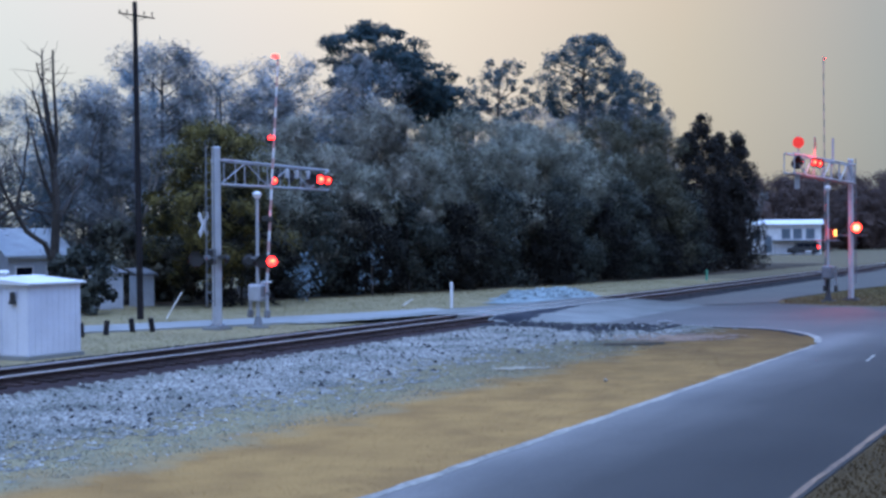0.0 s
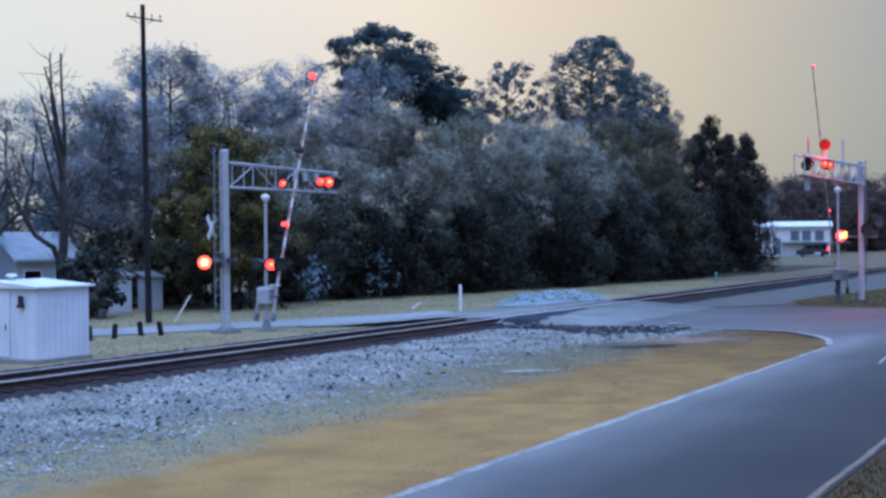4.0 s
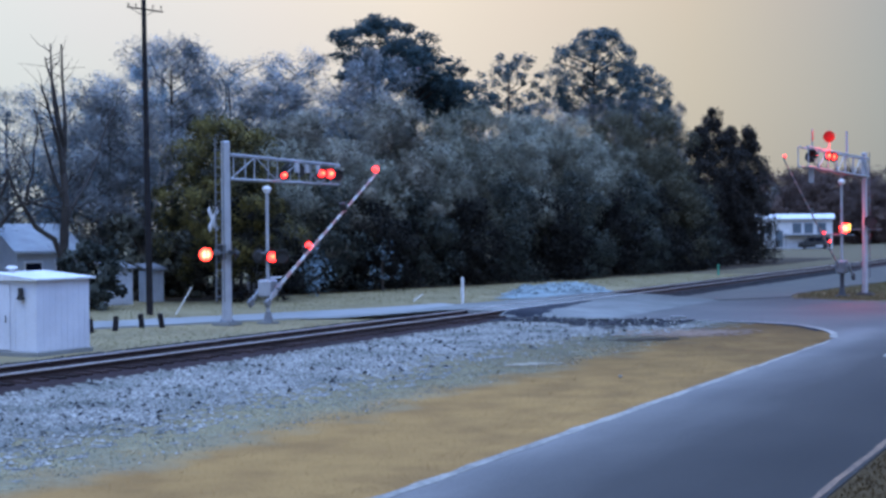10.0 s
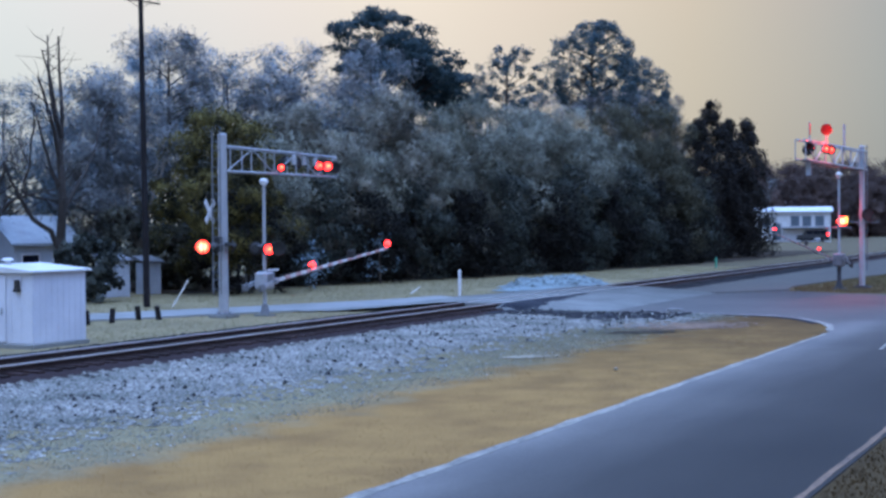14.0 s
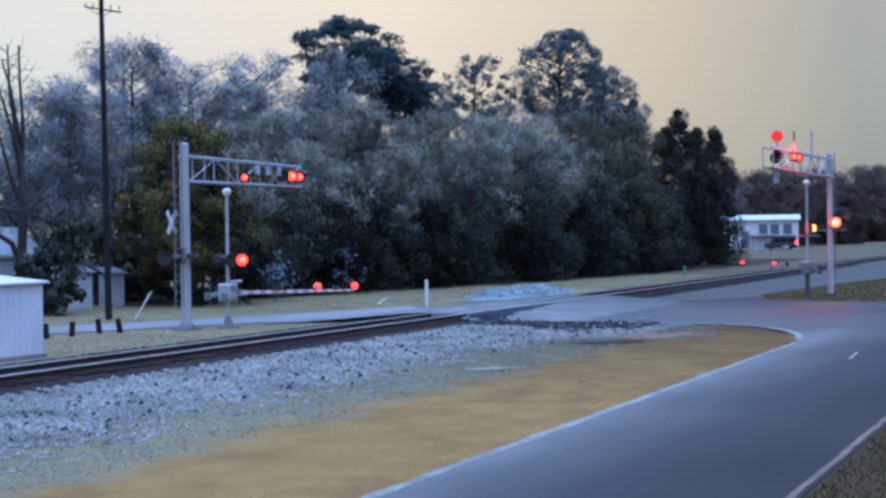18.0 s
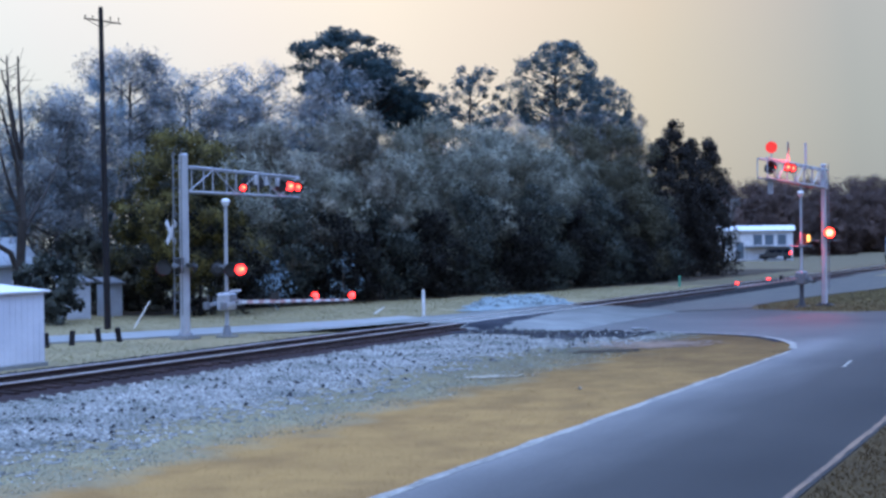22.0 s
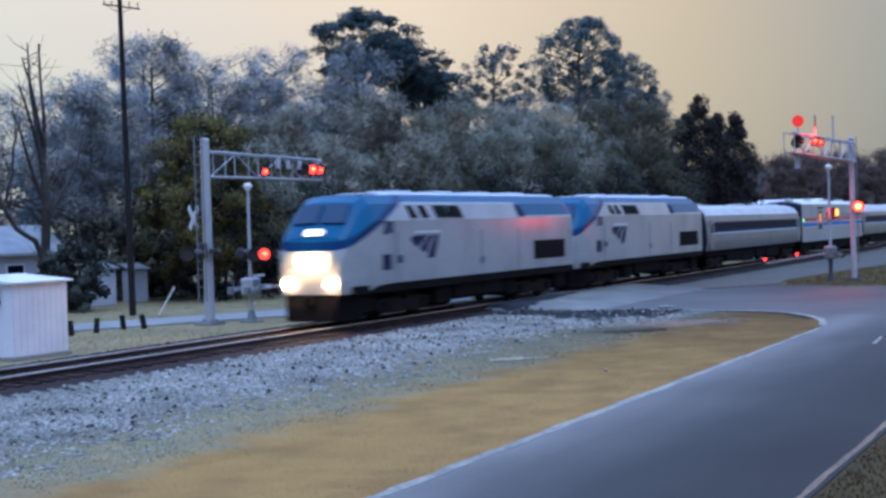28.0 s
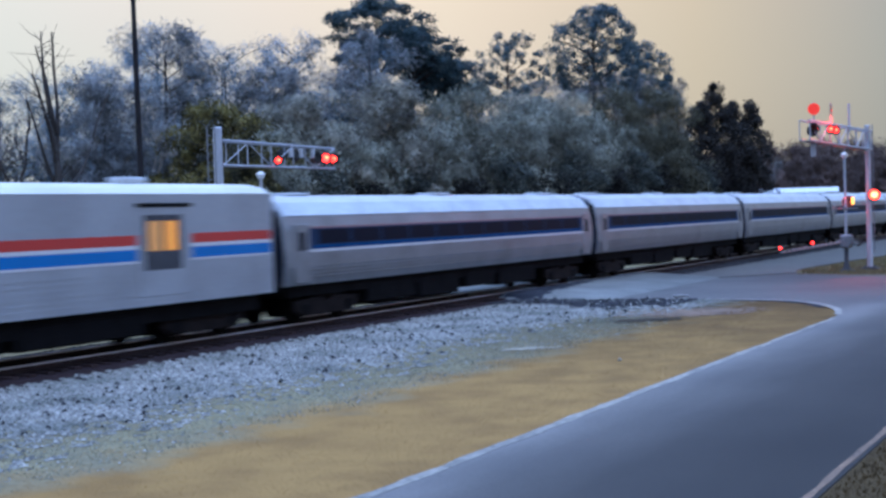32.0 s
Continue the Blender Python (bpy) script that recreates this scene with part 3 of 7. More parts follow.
def wobble(x, y, s=1.0):
    return np.sin(x * 0.9 * s + 1.3) * np.cos(y * 1.1 * s + 0.4) * 0.5 + np.sin(x * 2.3 * s + y * 1.7 * s) * 0.3 + np.cos(x * 4.9 * s - y * 3.7 * s) * 0.2


# ------------------------------------------------------------------ ground, roads, ballast
def ballast_height(x, y):
    """Gravel bed: a low shoulder by the rails that runs out flat to the grass."""
    d = np.abs(y)
    near = np.clip((d - 1.6) / 2.2, 0, 1)
    return (-0.20) * (1 - near) + (G + 0.03) * near + 0.012 * wobble(x, y, 3) - 0.02 * (d > 3)


xs = np.concatenate([[-4000, -1500, -600, -200, -60], np.arange(-20, 160, 2.0), [180, 220, 300, 450, 700, 1100, 1800, 4000]])
ys = np.concatenate([[-4000, -1200, -400, -120, -60], np.arange(-40, 60, 2.0), [70, 90, 130, 220, 500, 1200, 4000]])
ground = tagged(sheet("ground", xs, ys, lambda x, y: G + 0.02 * wobble(x, y, 0.4) * (np.abs(y) < 60) - 0.03, M_GRASS),
                "tan dormant winter grass on flat ground", "ground", kind="structure")

# gravel on both sides of the track, its rim uneven
def in_gravel(x, y):
    """Stone cover: full by the track, thinning in patches towards the grass."""
    speck = np.mod(np.sin(np.floor(x * 6) * 127.1 + np.floor(y * 6) * 311.7) * 43758.5453, 1.0)
    rim = np.interp(x, [10, 19, 26, 36, 44, 50], [-7.7, -7.4, -6.8, -6.0, -6.6, -8.6]) + 0.5 * wobble(x, 0 * x, 0.35) + 0.6 * wobble(x * 2, y * 1.5, 0.7)
    near = (y > rim - 2.6 * speck ** 2) & (x < 53.5)
    return near & (y < -2.42 + 0.16 * np.sign(np.sin(x * 11.855)) + 0.10 * wobble(x, y, 3.0))


gravel = sheet("ballast_bed", np.arange(10, 54, 0.17), np.concatenate([np.arange(-12.5, -6, 0.17), np.arange(-6, -1.9, 0.34)]), lambda x, y: ballast_height(x, y) - 0.012 * np.clip(-y - 5, 0, 1), M_GRAVEL, keep=in_gravel)
tagged(gravel, "blue-grey crushed stone ballast along the railway", "gravel", kind="structure")
far_bed = sheet("ballast_bed", np.concatenate([np.arange(140, 300, 4.0), np.arange(300, 1001, 50.0)]), np.array([-4.0, -2.6, -1.9, 0]),
                lambda x, y: ballast_height(x, y) - 0.15 * (np.abs(y) < 1), M_APRON)
tagged(far_bed, "grey ballast strip running off into the distance", "gravel", kind="structure")
left_bed = sheet("ballast_bed", np.arange(-120, 8.1, 4.0), np.array([-6.0, -4.0, -2.6, -1.9, 0, 1.9, 2.6, 3.4]), lambda x, y: ballast_height(x, y) - 0.15 * (np.abs(y) < 1), M_GRAVEL)
tagged(left_bed, "grey ballast strip continuing along the track", "gravel", kind="structure")

bed = sheet("track_bed", np.concatenate([[-120, -40], np.arange(8, 52.6, 0.4), [60, 69], np.arange(69.4, 140, 0.8), [200, 400, 1000]]), np.concatenate([np.arange(-2.75, 1.76, 0.25), [2.1, 2.5, 2.9, 3.3, 3.5]]),
            lambda x, y: np.where((x > 52.3) & (x < 69.2), -0.33, np.maximum(-0.215 - 0.06 * np.clip(np.abs(y) - 1.35, 0, 3) + 0.010 * wobble(x, y, 4), G + 0.004)), M_DIRT)
tagged(bed, "dark oily brown stone bed between the rails", "track bed", kind="structure")

# weeds and small stones between ballast and lawn
def in_weeds(x, y):
    speck = np.mod(np.sin(np.floor(x * 6) * 91.7 + np.floor(y * 6) * 213.3) * 24634.6345, 1.0)
    rim = -10.5 + 0.5 * wobble(x, 0 * x, 0.45) + 0.4 * wobble(x * 1.5, y, 0.8)
    return (y > rim - 1.1 * speck ** 3) & (y < -4.5) & (x < 47 + 0.8 * wobble(x, y, 0.9))


weeds = sheet("weedy_strip", np.arange(8, 53.1, 0.5), np.arange(-16.0, -4.4, 0.4), lambda x, y: G - 0.004 + 0.004 * wobble(x, y, 2.0), M_WEED)
tagged(weeds, "grey-green weeds and grit beside the ballast", "weeds", kind="structure")

# near road, parallel with the railway
def ragged(x, a, s):
    return a * math.sin(x * 1.7 * s) + a * 0.7 * math.sin(x * 4.1 * s + 1) + a * 0.4 * math.sin(x * 9.3 * s + 2)


ROAD_Y0, ROAD_Y1 = -20.74, -15.45
far_edge = [(x, ROAD_Y1 + ragged(x, 0.016, 1.0)) for x in np.arange(8, 44.1, 0.5)]
corner = [(45.9, -15.32), (47.4, -15.05), (48.4, -14.76), (49.2, -14.45), (50.4, -13.85), (51.4, -13.15), (52.2, -12.3), (52.6, -11.3), (52.75, -10.2), (52.85, -8.8), (52.9, -7.5)]
road_outline = [(-120, ROAD_Y0), (-120, ROAD_Y1)] + far_edge + corner + [(53.0, -5.2), (72.5, -5.2), (72.2, -8.4), (71.5, -9.4), (70.4, -11.0), (69.9, -13.2), (71.5, -14.6), (75, -15.2), (90, -15.4), (600, -15.4), (600, ROAD_Y0)]
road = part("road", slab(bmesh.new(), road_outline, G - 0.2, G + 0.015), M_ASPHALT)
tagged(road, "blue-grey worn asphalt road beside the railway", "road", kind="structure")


def ramp_height(x, y):
    d = np.clip((np.abs(y) - 1.6) / 3.7, 0, 1)
    return 0.005 * (1 - d) + (G + 0.02) * d


CROSS_X0, CROSS_X1 = 52.3, 69.0


def side_ramp(x, y):
    """The ramp, rounded off and sinking into the gravel along its outer side."""
    rim = 53.2 - 0.3 * np.clip(y + 5, 0, 4) + 0.25 * wobble(y, y, 1.3)
    return ramp_height(x, y) - 0.42 * np.clip((rim + 0.7 - x) / 1.4, 0, 1) ** 1.5


crossing = sheet("road_crossing", np.arange(CROSS_X0 - 1.5, CROSS_X1 + 0.01, 0.25), np.concatenate([np.arange(-5.3, -0.9, 0.4), [-0.86]]), side_ramp, M_CONCRETE,
                 keep=lambda x, y: x < 72)
tagged(crossing, "pale concrete road ramp up to the rails", "road crossing", kind="structure")
centre = part("crossing_panel", box(bmesh.new(), CROSS_X0, CROSS_X1, -0.64, 0.64, -0.16, 0.0, 0.01), M_CONCRETE)
tagged(centre, "pale concrete panel between the rails", "road crossing", kind="structure")
far_ramp = sheet("road_crossing", np.arange(49.0, CROSS_X1 + 0.01, 0.5), np.concatenate([[0.86], np.arange(1.2, 6.9, 0.4)]), ramp_height, M_CONCRETE,
                 keep=lambda x, y: (x > 52.4 - 0.62 * np.clip(y - 1, 0, 8)) & (x < 68.6 - 1.6 * np.clip(y - 1.5, 0, 8)))
tagged(far_ramp, "pale concrete road ramp down from the rails", "road crossing", kind="structure")
shoulder = part("road_crossing", slab(bmesh.new(), [(68.6, -5.3), (68.6, -2.2), (84, -2.2), (140, -2.3), (140, -12.5), (103, -9.9), (94, -8.6), (85, -7.8), (80, -7.45), (76.8, -7.3), (74.4, -7.55), (72.4, -8.0)], G - 0.1, G + 0.05), M_APRON)
tagged(shoulder, "pale gravelly pavement beside the track", "road", kind="structure")
street = part("street", slab(bmesh.new(), [(60.5, 5.0), (55, 4.9), (51.2, 5.9), (46, 8.6), (41.5, 10.9), (30, 16.0), (10, 25), (10, 29), (30, 20.2), (42, 14.9), (47.6, 12.0), (53.0, 9.5), (57.5, 7.6), (62, 6.6)], G - 0.1, G + 0.03), M_STREET)
tagged(street, "pale side street leaving the crossing", "street", kind="structure")

for a, b, c, d in ((52.2, 69.1, -0.92, -0.84), (52.2, 69.1, 0.66, 0.72), (52.2, 69.1, -0.72, -0.66), (52.2, 69.1, 0.84, 0.92)):
    f = part("crossing_filler", box(bmesh.new(), a, b, c, d, -0.12, -0.008), M_TAR)
    tagged(f, "dark rubber strip beside the rail", "road crossing", kind="structure")
# sooty soil along the ramp's foot
def in_soil(x, y):
    """Sooty strip beside the ramp, from the rails to the road's corner."""
    cx = 50.7 + 0.25 * np.sin(y * 1.3) - 0.1 * np.clip(-y - 6, 0, 3)
    return (y < -1.9) & (y > -8.9) & (np.abs(x - cx) < 1.25 + 1.3 * wobble(x, y, 1.5) + 0.5 * wobble(x, y, 4.1) + 1.2 * np.exp(-((y + 7.0) / 1.6) ** 2))


patch = sheet("soil_patch", np.arange(45, 54, 0.2), np.arange(-9.2, -1.6, 0.2), lambda x, y: ballast_height(x, y) + 0.030, M_SOOT, keep=in_soil)
tagged(patch, "dark sooty soil at the foot of the ramp", "soil", kind="structure")


def streak(cx, cy, ux, uy, half, width):
    """Mask of a ragged oblong patch round (cx, cy) that runs along (ux, uy)."""
    def inside(x, y):
        n = math.hypot(ux, uy)
        a = ((x - cx) * ux + (y - cy) * uy) / n
        b = ((x - cx) * uy - (y - cy) * ux) / n
        speck = np.mod(np.sin(np.floor(x * 9) * 127.1 + np.floor(y * 9) * 311.7) * 43758.5453, 1.0)
        return (a / half) ** 2 + (b / width) ** 2 < 1.6 * (1 - speck ** 1.5) + 0.6 * wobble(x, y, 3.1) + 0.4 * wobble(x, y, 7.3)
    return inside


smear = sheet("soil_patch", np.arange(52.0, 62.1, 0.2), np.arange(-2.7, -0.95, 0.12), lambda x, y: side_ramp(x, y) + 0.007, M_SOOT,
              keep=lambda x, y: np.abs(y + 1.75 - 0.04 * (x - 52)) < 0.75 * np.clip((62 - x) / 9, 0, 1) + 0.25 * wobble(x, y, 2.5))
tagged(smear, "dark rubber and soot smear beside the rail on the crossing", "soil", kind="structure")


for half, width, cx, cy, lift, material, label in ((2.3, 1.6, 46.6, -10.2, -0.006, M_SANDY, "pale pinkish bare earth near the ramp"),
                                                  (1.15, 0.6, 43.1, -10.0, 0.002, M_DARKGROUND, "small dark brown streak in the grass"),
                                                  (0.62, 0.34, 34.0, -10.0, 0.0, M_GRIT, "pale grit streak at the lawn's rim")):
    p = sheet("soil_patch", np.arange(cx - 3.4, cx + 3.41, 0.11), np.arange(cy - 3.4, cy + 3.41, 0.11), lambda x, y: G + lift + 0.02 + 0.008 * wobble(x, y, 5.0), material, keep=streak(cx, cy, 1.3, -1.25, half, width))
    tagged(p, label, "soil", kind="structure")

island = sheet("grass_island", np.arange(69.5, 141, 1.0), np.concatenate([np.arange(-15.6, -4.9, 0.5)]), lambda x, y: G - 0.006 + 0.004 * wobble(x, y, 1.5), M_ISLAND)
tagged(island, "olive-brown grass round the near signal mast", "grass", kind="structure")
verge = sheet("verge", np.arange(-20, 121, 1.0), np.concatenate([np.arange(-60, -24, 4.0), np.arange(-24, -20.9, 0.4), [ROAD_Y0 + 0.01]]), lambda x, y: G - 0.004 + 0.006 * wobble(x, y, 1.5), M_VERGE)
tagged(verge, "dark brown leafy verge on the road's outer side", "verge", kind="structure")



# dark ground strip put in for the shade along the wood's foot
def shade_foot(x):
    return np.interp(x, [60, 76, 84, 94, 110, 130], [20.0, 18.2, 15.6, 13.4, 10.6, 8.8])


litter = sheet("wood_edge_shade", np.arange(60, 175, 0.5), np.arange(8, 34, 0.5), lambda x, y: G + 0.012 + 0.01 * wobble(x, y, 1.2), M_DARKGROUND, keep=lambda x, y: y > shade_foot(x) + 0.6 * wobble(x, y, 0.9))
tagged(litter, "dark brown strip put in for the shade under the wood's edge", "leaf litter", kind="structure")
# darker copy of the grass: the dimming on this side is put into colour
meadow = sheet("meadow", np.concatenate([np.arange(112, 200, 4.0), np.arange(200, 501, 25.0)]), np.concatenate([np.arange(3.6, 14, 0.8), np.arange(14, 90, 8.0)]), lambda x, y: G - 0.006 + 0.004 * wobble(x, y, 1.5), M_MEADOW)
tagged(meadow, "grass along the track towards the far buildings, dimmed by its colour", "grass", kind="structure")

# white edge lines
def strip(name, pts, w, z, material, label):
    bm = bmesh.new()
    left, right = [], []
    for i, p in enumerate(pts):
        a, b = Vector(pts[max(i - 1, 0)]), Vector(pts[min(i + 1, len(pts) - 1)])
        t = (b - a).normalized()
        nrm = Vector((-t.y, t.x)) * w / 2 * (1 + ragged(p[0] * 2, 0.13, 1.0))
        left.append(bm.verts.new((p[0] + nrm.x, p[1] + nrm.y, z)))
        right.append(bm.verts.new((p[0] - nrm.x, p[1] - nrm.y, z)))
    for i in range(len(pts) - 1):
        bm.faces.new((left[i], left[i + 1], right[i + 1], right[i]))
    r = bmesh.ops.extrude_face_region(bm, geom=bm.faces[:])
    bmesh.ops.translate(bm, verts=[v for v in r["geom"] if isinstance(v, bmesh.types.BMVert)], vec=(0, 0, 0.004))
    return tagged(part(name, bm, material), label, "road marking", kind="structure")


strip("edge_line", [(x, ROAD_Y1 - 0.03 + ragged(x, 0.016, 1.0)) for x in np.arange(8, 35.6, 0.5)], 0.21, G + 0.017, M_LINE, "worn white edge line along the road")
strip("edge_line", [(x, ROAD_Y1 - 0.03 + ragged(x, 0.016, 1.0)) for x in np.arange(35.5, 44.6, 0.5)], 0.13, G + 0.017, M_LINE, "worn narrow end of the white edge line")
strip("edge_line", corner, 0.26, G + 0.019, M_LINE, "white line curving round the road corner")
strip("edge_line", [(x, ROAD_Y0 + 0.12 + ragged(x, 0.008, 0.8)) for x in np.arange(0, 60.1, 0.5)], 0.10, G + 0.017, M_SANDY, "pale dusty line along the road's outer edge")
strip("kerb_edge", [(x - 0.28, y + 0.22) for x, y in corner[3:]], 0.26, G + 0.012, M_SOOT, "dark edge inside the corner line")
strip("centre_line", [(39.4, -17.97), (40.4, -17.9), (41.6, -17.82)], 0.09, G + 0.017, M_LINE, "short faded pale dash on the road")


# ------------------------------------------------------------------ railway track
track = thing("railway_track", "single track of rusty rails on dark wooden ties", "railway track", kind="structure")
RAIL_PROFILE = [(-0.075, -0.170), (0.075, -0.170), (0.075, -0.155), (0.012, -0.135), (0.012, -0.045), (0.036, -0.034), (0.036, -0.006), (0.028, 0.0), (-0.028, 0.0), (-0.036, -0.006), (-0.036, -0.034), (-0.012, -0.045), (-0.012, -0.135), (-0.075, -0.155)]


def rail(y):
    bm = bmesh.new()
    loft(bm, [[(x, y + a, b) for a, b in RAIL_PROFILE] for x in (-200, 8, 60, 140, 1200)])
    r = part("rail", bm, M_RAIL, track)
    bm = bmesh.new()
    box(bm, -200, 1200, y - 0.039, y + 0.039, -0.030, 0.004)
    part("rail_head", bm, M_RAILHEAD, r, "polished running surface")


rail(-0.755)
rail(0.755)

# ------------------------------------------------------------------ signals
SLIDERS = []                  # (added cover, phase) of the lamps on the gate arms
SHUTTERS = []                 # (added shutter, phase) of the lamps that flash


def lens_unit(parent, at, facing, lit=True, size=0.30, plate=0.26, phase=None):
    """A round crossing lamp: black back plate, hood, body and red lens. facing: yaw in degrees that the lens looks to, 0 = -y."""
    m = pose(*at, 0, 0, facing)
    lamp = new("flasher_lamp")
    lamp.parent = parent
    lamp.matrix_local = m
    bm = bmesh.new()
    tube(bm, (0, 0.02, 0), (0, 0.035, 0), plate, plate, 20)
    tube(bm, (0, 0.035, 0), (0, 0.17, 0), size * 0.5, size * 0.38, 16)
    part("backplate", bm, M_BLACK, lamp, "round black backplate")
    bm = bmesh.new()
    k = 12
    ring = []
    for i in range(k + 1):
        a = math.pi * i / k
        ring.append((math.cos(a), math.sin(a)))
    r0, ln = size * 0.52, 0.26
    vs = [[bm.verts.new((c * r0, y, s * r0)) for c, s in ring] for y in (0.02, -ln)]
    for i in range(k):
        bm.faces.new((vs[0][i], vs[0][i + 1], vs[1][i + 1], vs[1][i]))
    bmesh.ops.solidify(bm, geom=bm.faces[:], thickness=0.008)
    part("hood", bm, M_BLACK, lamp)
    bm = bmesh.new()
    ball(bm, (0, 0.015, 0), size * 0.47, 1, 0.28, 1, 16, 8)
    if lit == 2:
        bb = bmesh.new()
        ball(bb, (0, -0.02, 0), size * 0.30, 1, 0.4, 1, 12, 8)
        part("bulb", bb, M_BULB, lamp, "white-hot lamp centre", smooth=True)
    if lit == 1:
        part("bulb", ball(bmesh.new(), (0.03, -0.075, 0.02), size * 0.22, 1, 0.4, 0.8, 12, 8), M_CORE, lamp, "orange lamp centre", smooth=True)
    part("lens", bm, M_LENS if lit == 1 else (M_LENS_HOT if lit == 2 else M_LENS_DARK), lamp, "glowing red lens" if lit else "dark red lens", smooth=True)
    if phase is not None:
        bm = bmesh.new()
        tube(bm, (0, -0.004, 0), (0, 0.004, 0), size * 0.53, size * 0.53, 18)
        sh = part("flash_flap", bm, M_BLACK, lamp, "added dark flap that makes the lamp flash")
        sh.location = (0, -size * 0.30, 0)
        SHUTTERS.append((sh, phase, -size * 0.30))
    return lamp


def crossbuck(parent, at, facing, size=1.2):
    cb = new("crossbuck")
    cb.parent = parent
    cb.matrix_local = pose(*at, 0, 0, facing)
    for a in (45, -45):
        bm = bmesh.new()
        box(bm, -size / 2, size / 2, -0.012, 0.012, -0.115, 0.115, 0.004)
        bmesh.ops.rotate(bm, verts=bm.verts[:], cent=(0, 0, 0), matrix=Matrix.Rotation(radians(a), 3, "Y"))
        bmesh.ops.translate(bm, verts=bm.verts[:], vec=(0, 0.012 * (1 if a > 0 else -1), 0))
        part("blade", bm, M_WHITEPAINT, cb)
    return cb


def cantilever(at, sign, h, length, clear, label, mast_r, bays, foot=M_CONCRETE):
    """Overhead signal: round mast, ladder, truss arm along sign * x, lamps."""
    t = thing("cantilever_signal", label, "railway signal", "railway signals at the crossing", at=at)
    bm = bmesh.new()
    tube(bm, (0, 0, 0), (0, 0, h), mast_r, mast_r * 0.88, 18)
    tube(bm, (0, 0, h), (0, 0, h + 0.06), 0.19, 0.12, 18)
    part("mast", bm, M_ALU, t, smooth=False)
    bm = bmesh.new()
    box(bm, -0.42, 0.42, -0.42, 0.42, -0.15, 0.08, 0.02)
    part("footing", bm, foot, t, "concrete footing")
    bm = bmesh.new()
    box(bm, -0.30, 0.30, -0.30, 0.30, 0.08, 0.13, 0.01)
    for i in range(8):
        a = i * math.pi / 4
        tube(bm, (0.26 * math.cos(a), 0.26 * math.sin(a), 0.12), (0.26 * math.cos(a), 0.26 * math.sin(a), 0.20), 0.025, n=6)
    part("base_flange", bm, M_ALU_DARK if foot is M_CONCRETE else foot, t)
    # truss of four chords with posts and diagonals
    z0, z1, s = clear, clear + 0.95, sign
    step = length / bays
    for y in (-0.22, 0.22):
        for z in (z0, z1):
            bm = bmesh.new()
            zz = z1 - 0.10 if z == z1 else z0
            tube(bm, (0, y, z), (s * length, y * 0.8, zz if z == z1 else z), 0.045, n=8)
            part("chord", bm, M_ALU, t)
        for i in range(bays + 1):
            bm = bmesh.new()
            x = s * max(i * step, 0.2)
            tube(bm, (x, y, z0), (x, y, z1 - 0.10 * i / bays), 0.026, n=6)
            part("post", bm, M_ALU, t)
        for i in range(bays if y < 0 else 0):
            bm = bmesh.new()
            a, b = (z0, z1) if i % 2 == 0 else (z1, z0)
            tube(bm, (s * i * step, y, a), (s * (i + 1) * step, y, b - (0.08 if b == z1 else 0)), 0.026, n=6)
            part("diagonal", bm, M_ALU, t)
    bm = bmesh.new()
    box(bm, s * 0.2, s * (length + 0.25), -0.20, 0.20, z0 - 0.05, z0 - 0.02)
    for i in range(9):
        bar(bm, (s * (0.4 + i * length / 9), -0.2, z0 - 0.015), (s * (0.4 + i * length / 9), 0.2, z0 - 0.015), 0.03, 0.02)
    part("walkway", bm, M_ALU_DARK, t, "narrow grated walkway")
    # ladder beside the mast
    lad = new("ladder")
    lad.parent = t
    lx = -s * 0.42
    for y in (-0.18, 0.18):
        bm = bmesh.new()
        bar(bm, (lx, y, 0.9), (lx, y, h + 0.1), 0.05, 0.02)
        part("ladder_rail", bm, M_ALU_DARK, lad)
    for i in range(int((h - 1.0) / 0.33)):
        bm = bmesh.new()
        tube(bm, (lx, -0.18, 1.1 + 0.33 * i), (lx, 0.18, 1.1 + 0.33 * i), 0.014, n=5)
        part("rung", bm, M_ALU_DARK, lad)
    return t


def crossarm(t, at, half, facing):
    bm = bmesh.new()
    c, s = math.cos(radians(facing)), math.sin(radians(facing))
    tube(bm, (at[0] - half * c, at[1] - half * s, at[2]), (at[0] + half * c, at[1] + half * s, at[2]), 0.03, n=8)
    box(bm, at[0] - 0.09, at[0] + 0.09, at[1] - 0.09, at[1] + 0.09, at[2] - 0.09, at[2] + 0.09, 0.015)
    part("crossarm", bm, M_ALU_DARK, t)


# the one across the track
TX, TY = 44.95, 7.4
far_signal = cantilever((TX, TY, G), 1, 7.0, 8.2, 5.6, "grey aluminium cantilever railway signal with red flashing lamps over the road", 0.19, 5)
crossbuck(far_signal, (-0.50, 0.25, 4.05), 12, 1.15)
crossarm(far_signal, (-0.55, 0.05, 2.78), 0.62, -40)
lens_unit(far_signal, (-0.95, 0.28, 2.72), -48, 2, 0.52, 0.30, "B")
lens_unit(far_signal, (-0.05, -0.42, 2.72), -140, 0)
lens_unit(far_signal, (3.6, -0.34, 5.85), -50, 1, 0.26, 0.20)
lens_unit(far_signal, (4.9, 0.30, 6.15), 160, 0)
lens_unit(far_signal, (5.8, 0.30, 6.10), 160, 0)
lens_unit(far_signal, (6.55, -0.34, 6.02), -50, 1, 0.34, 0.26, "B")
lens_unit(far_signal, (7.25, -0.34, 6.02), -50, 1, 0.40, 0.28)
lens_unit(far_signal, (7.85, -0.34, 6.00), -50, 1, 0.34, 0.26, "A")
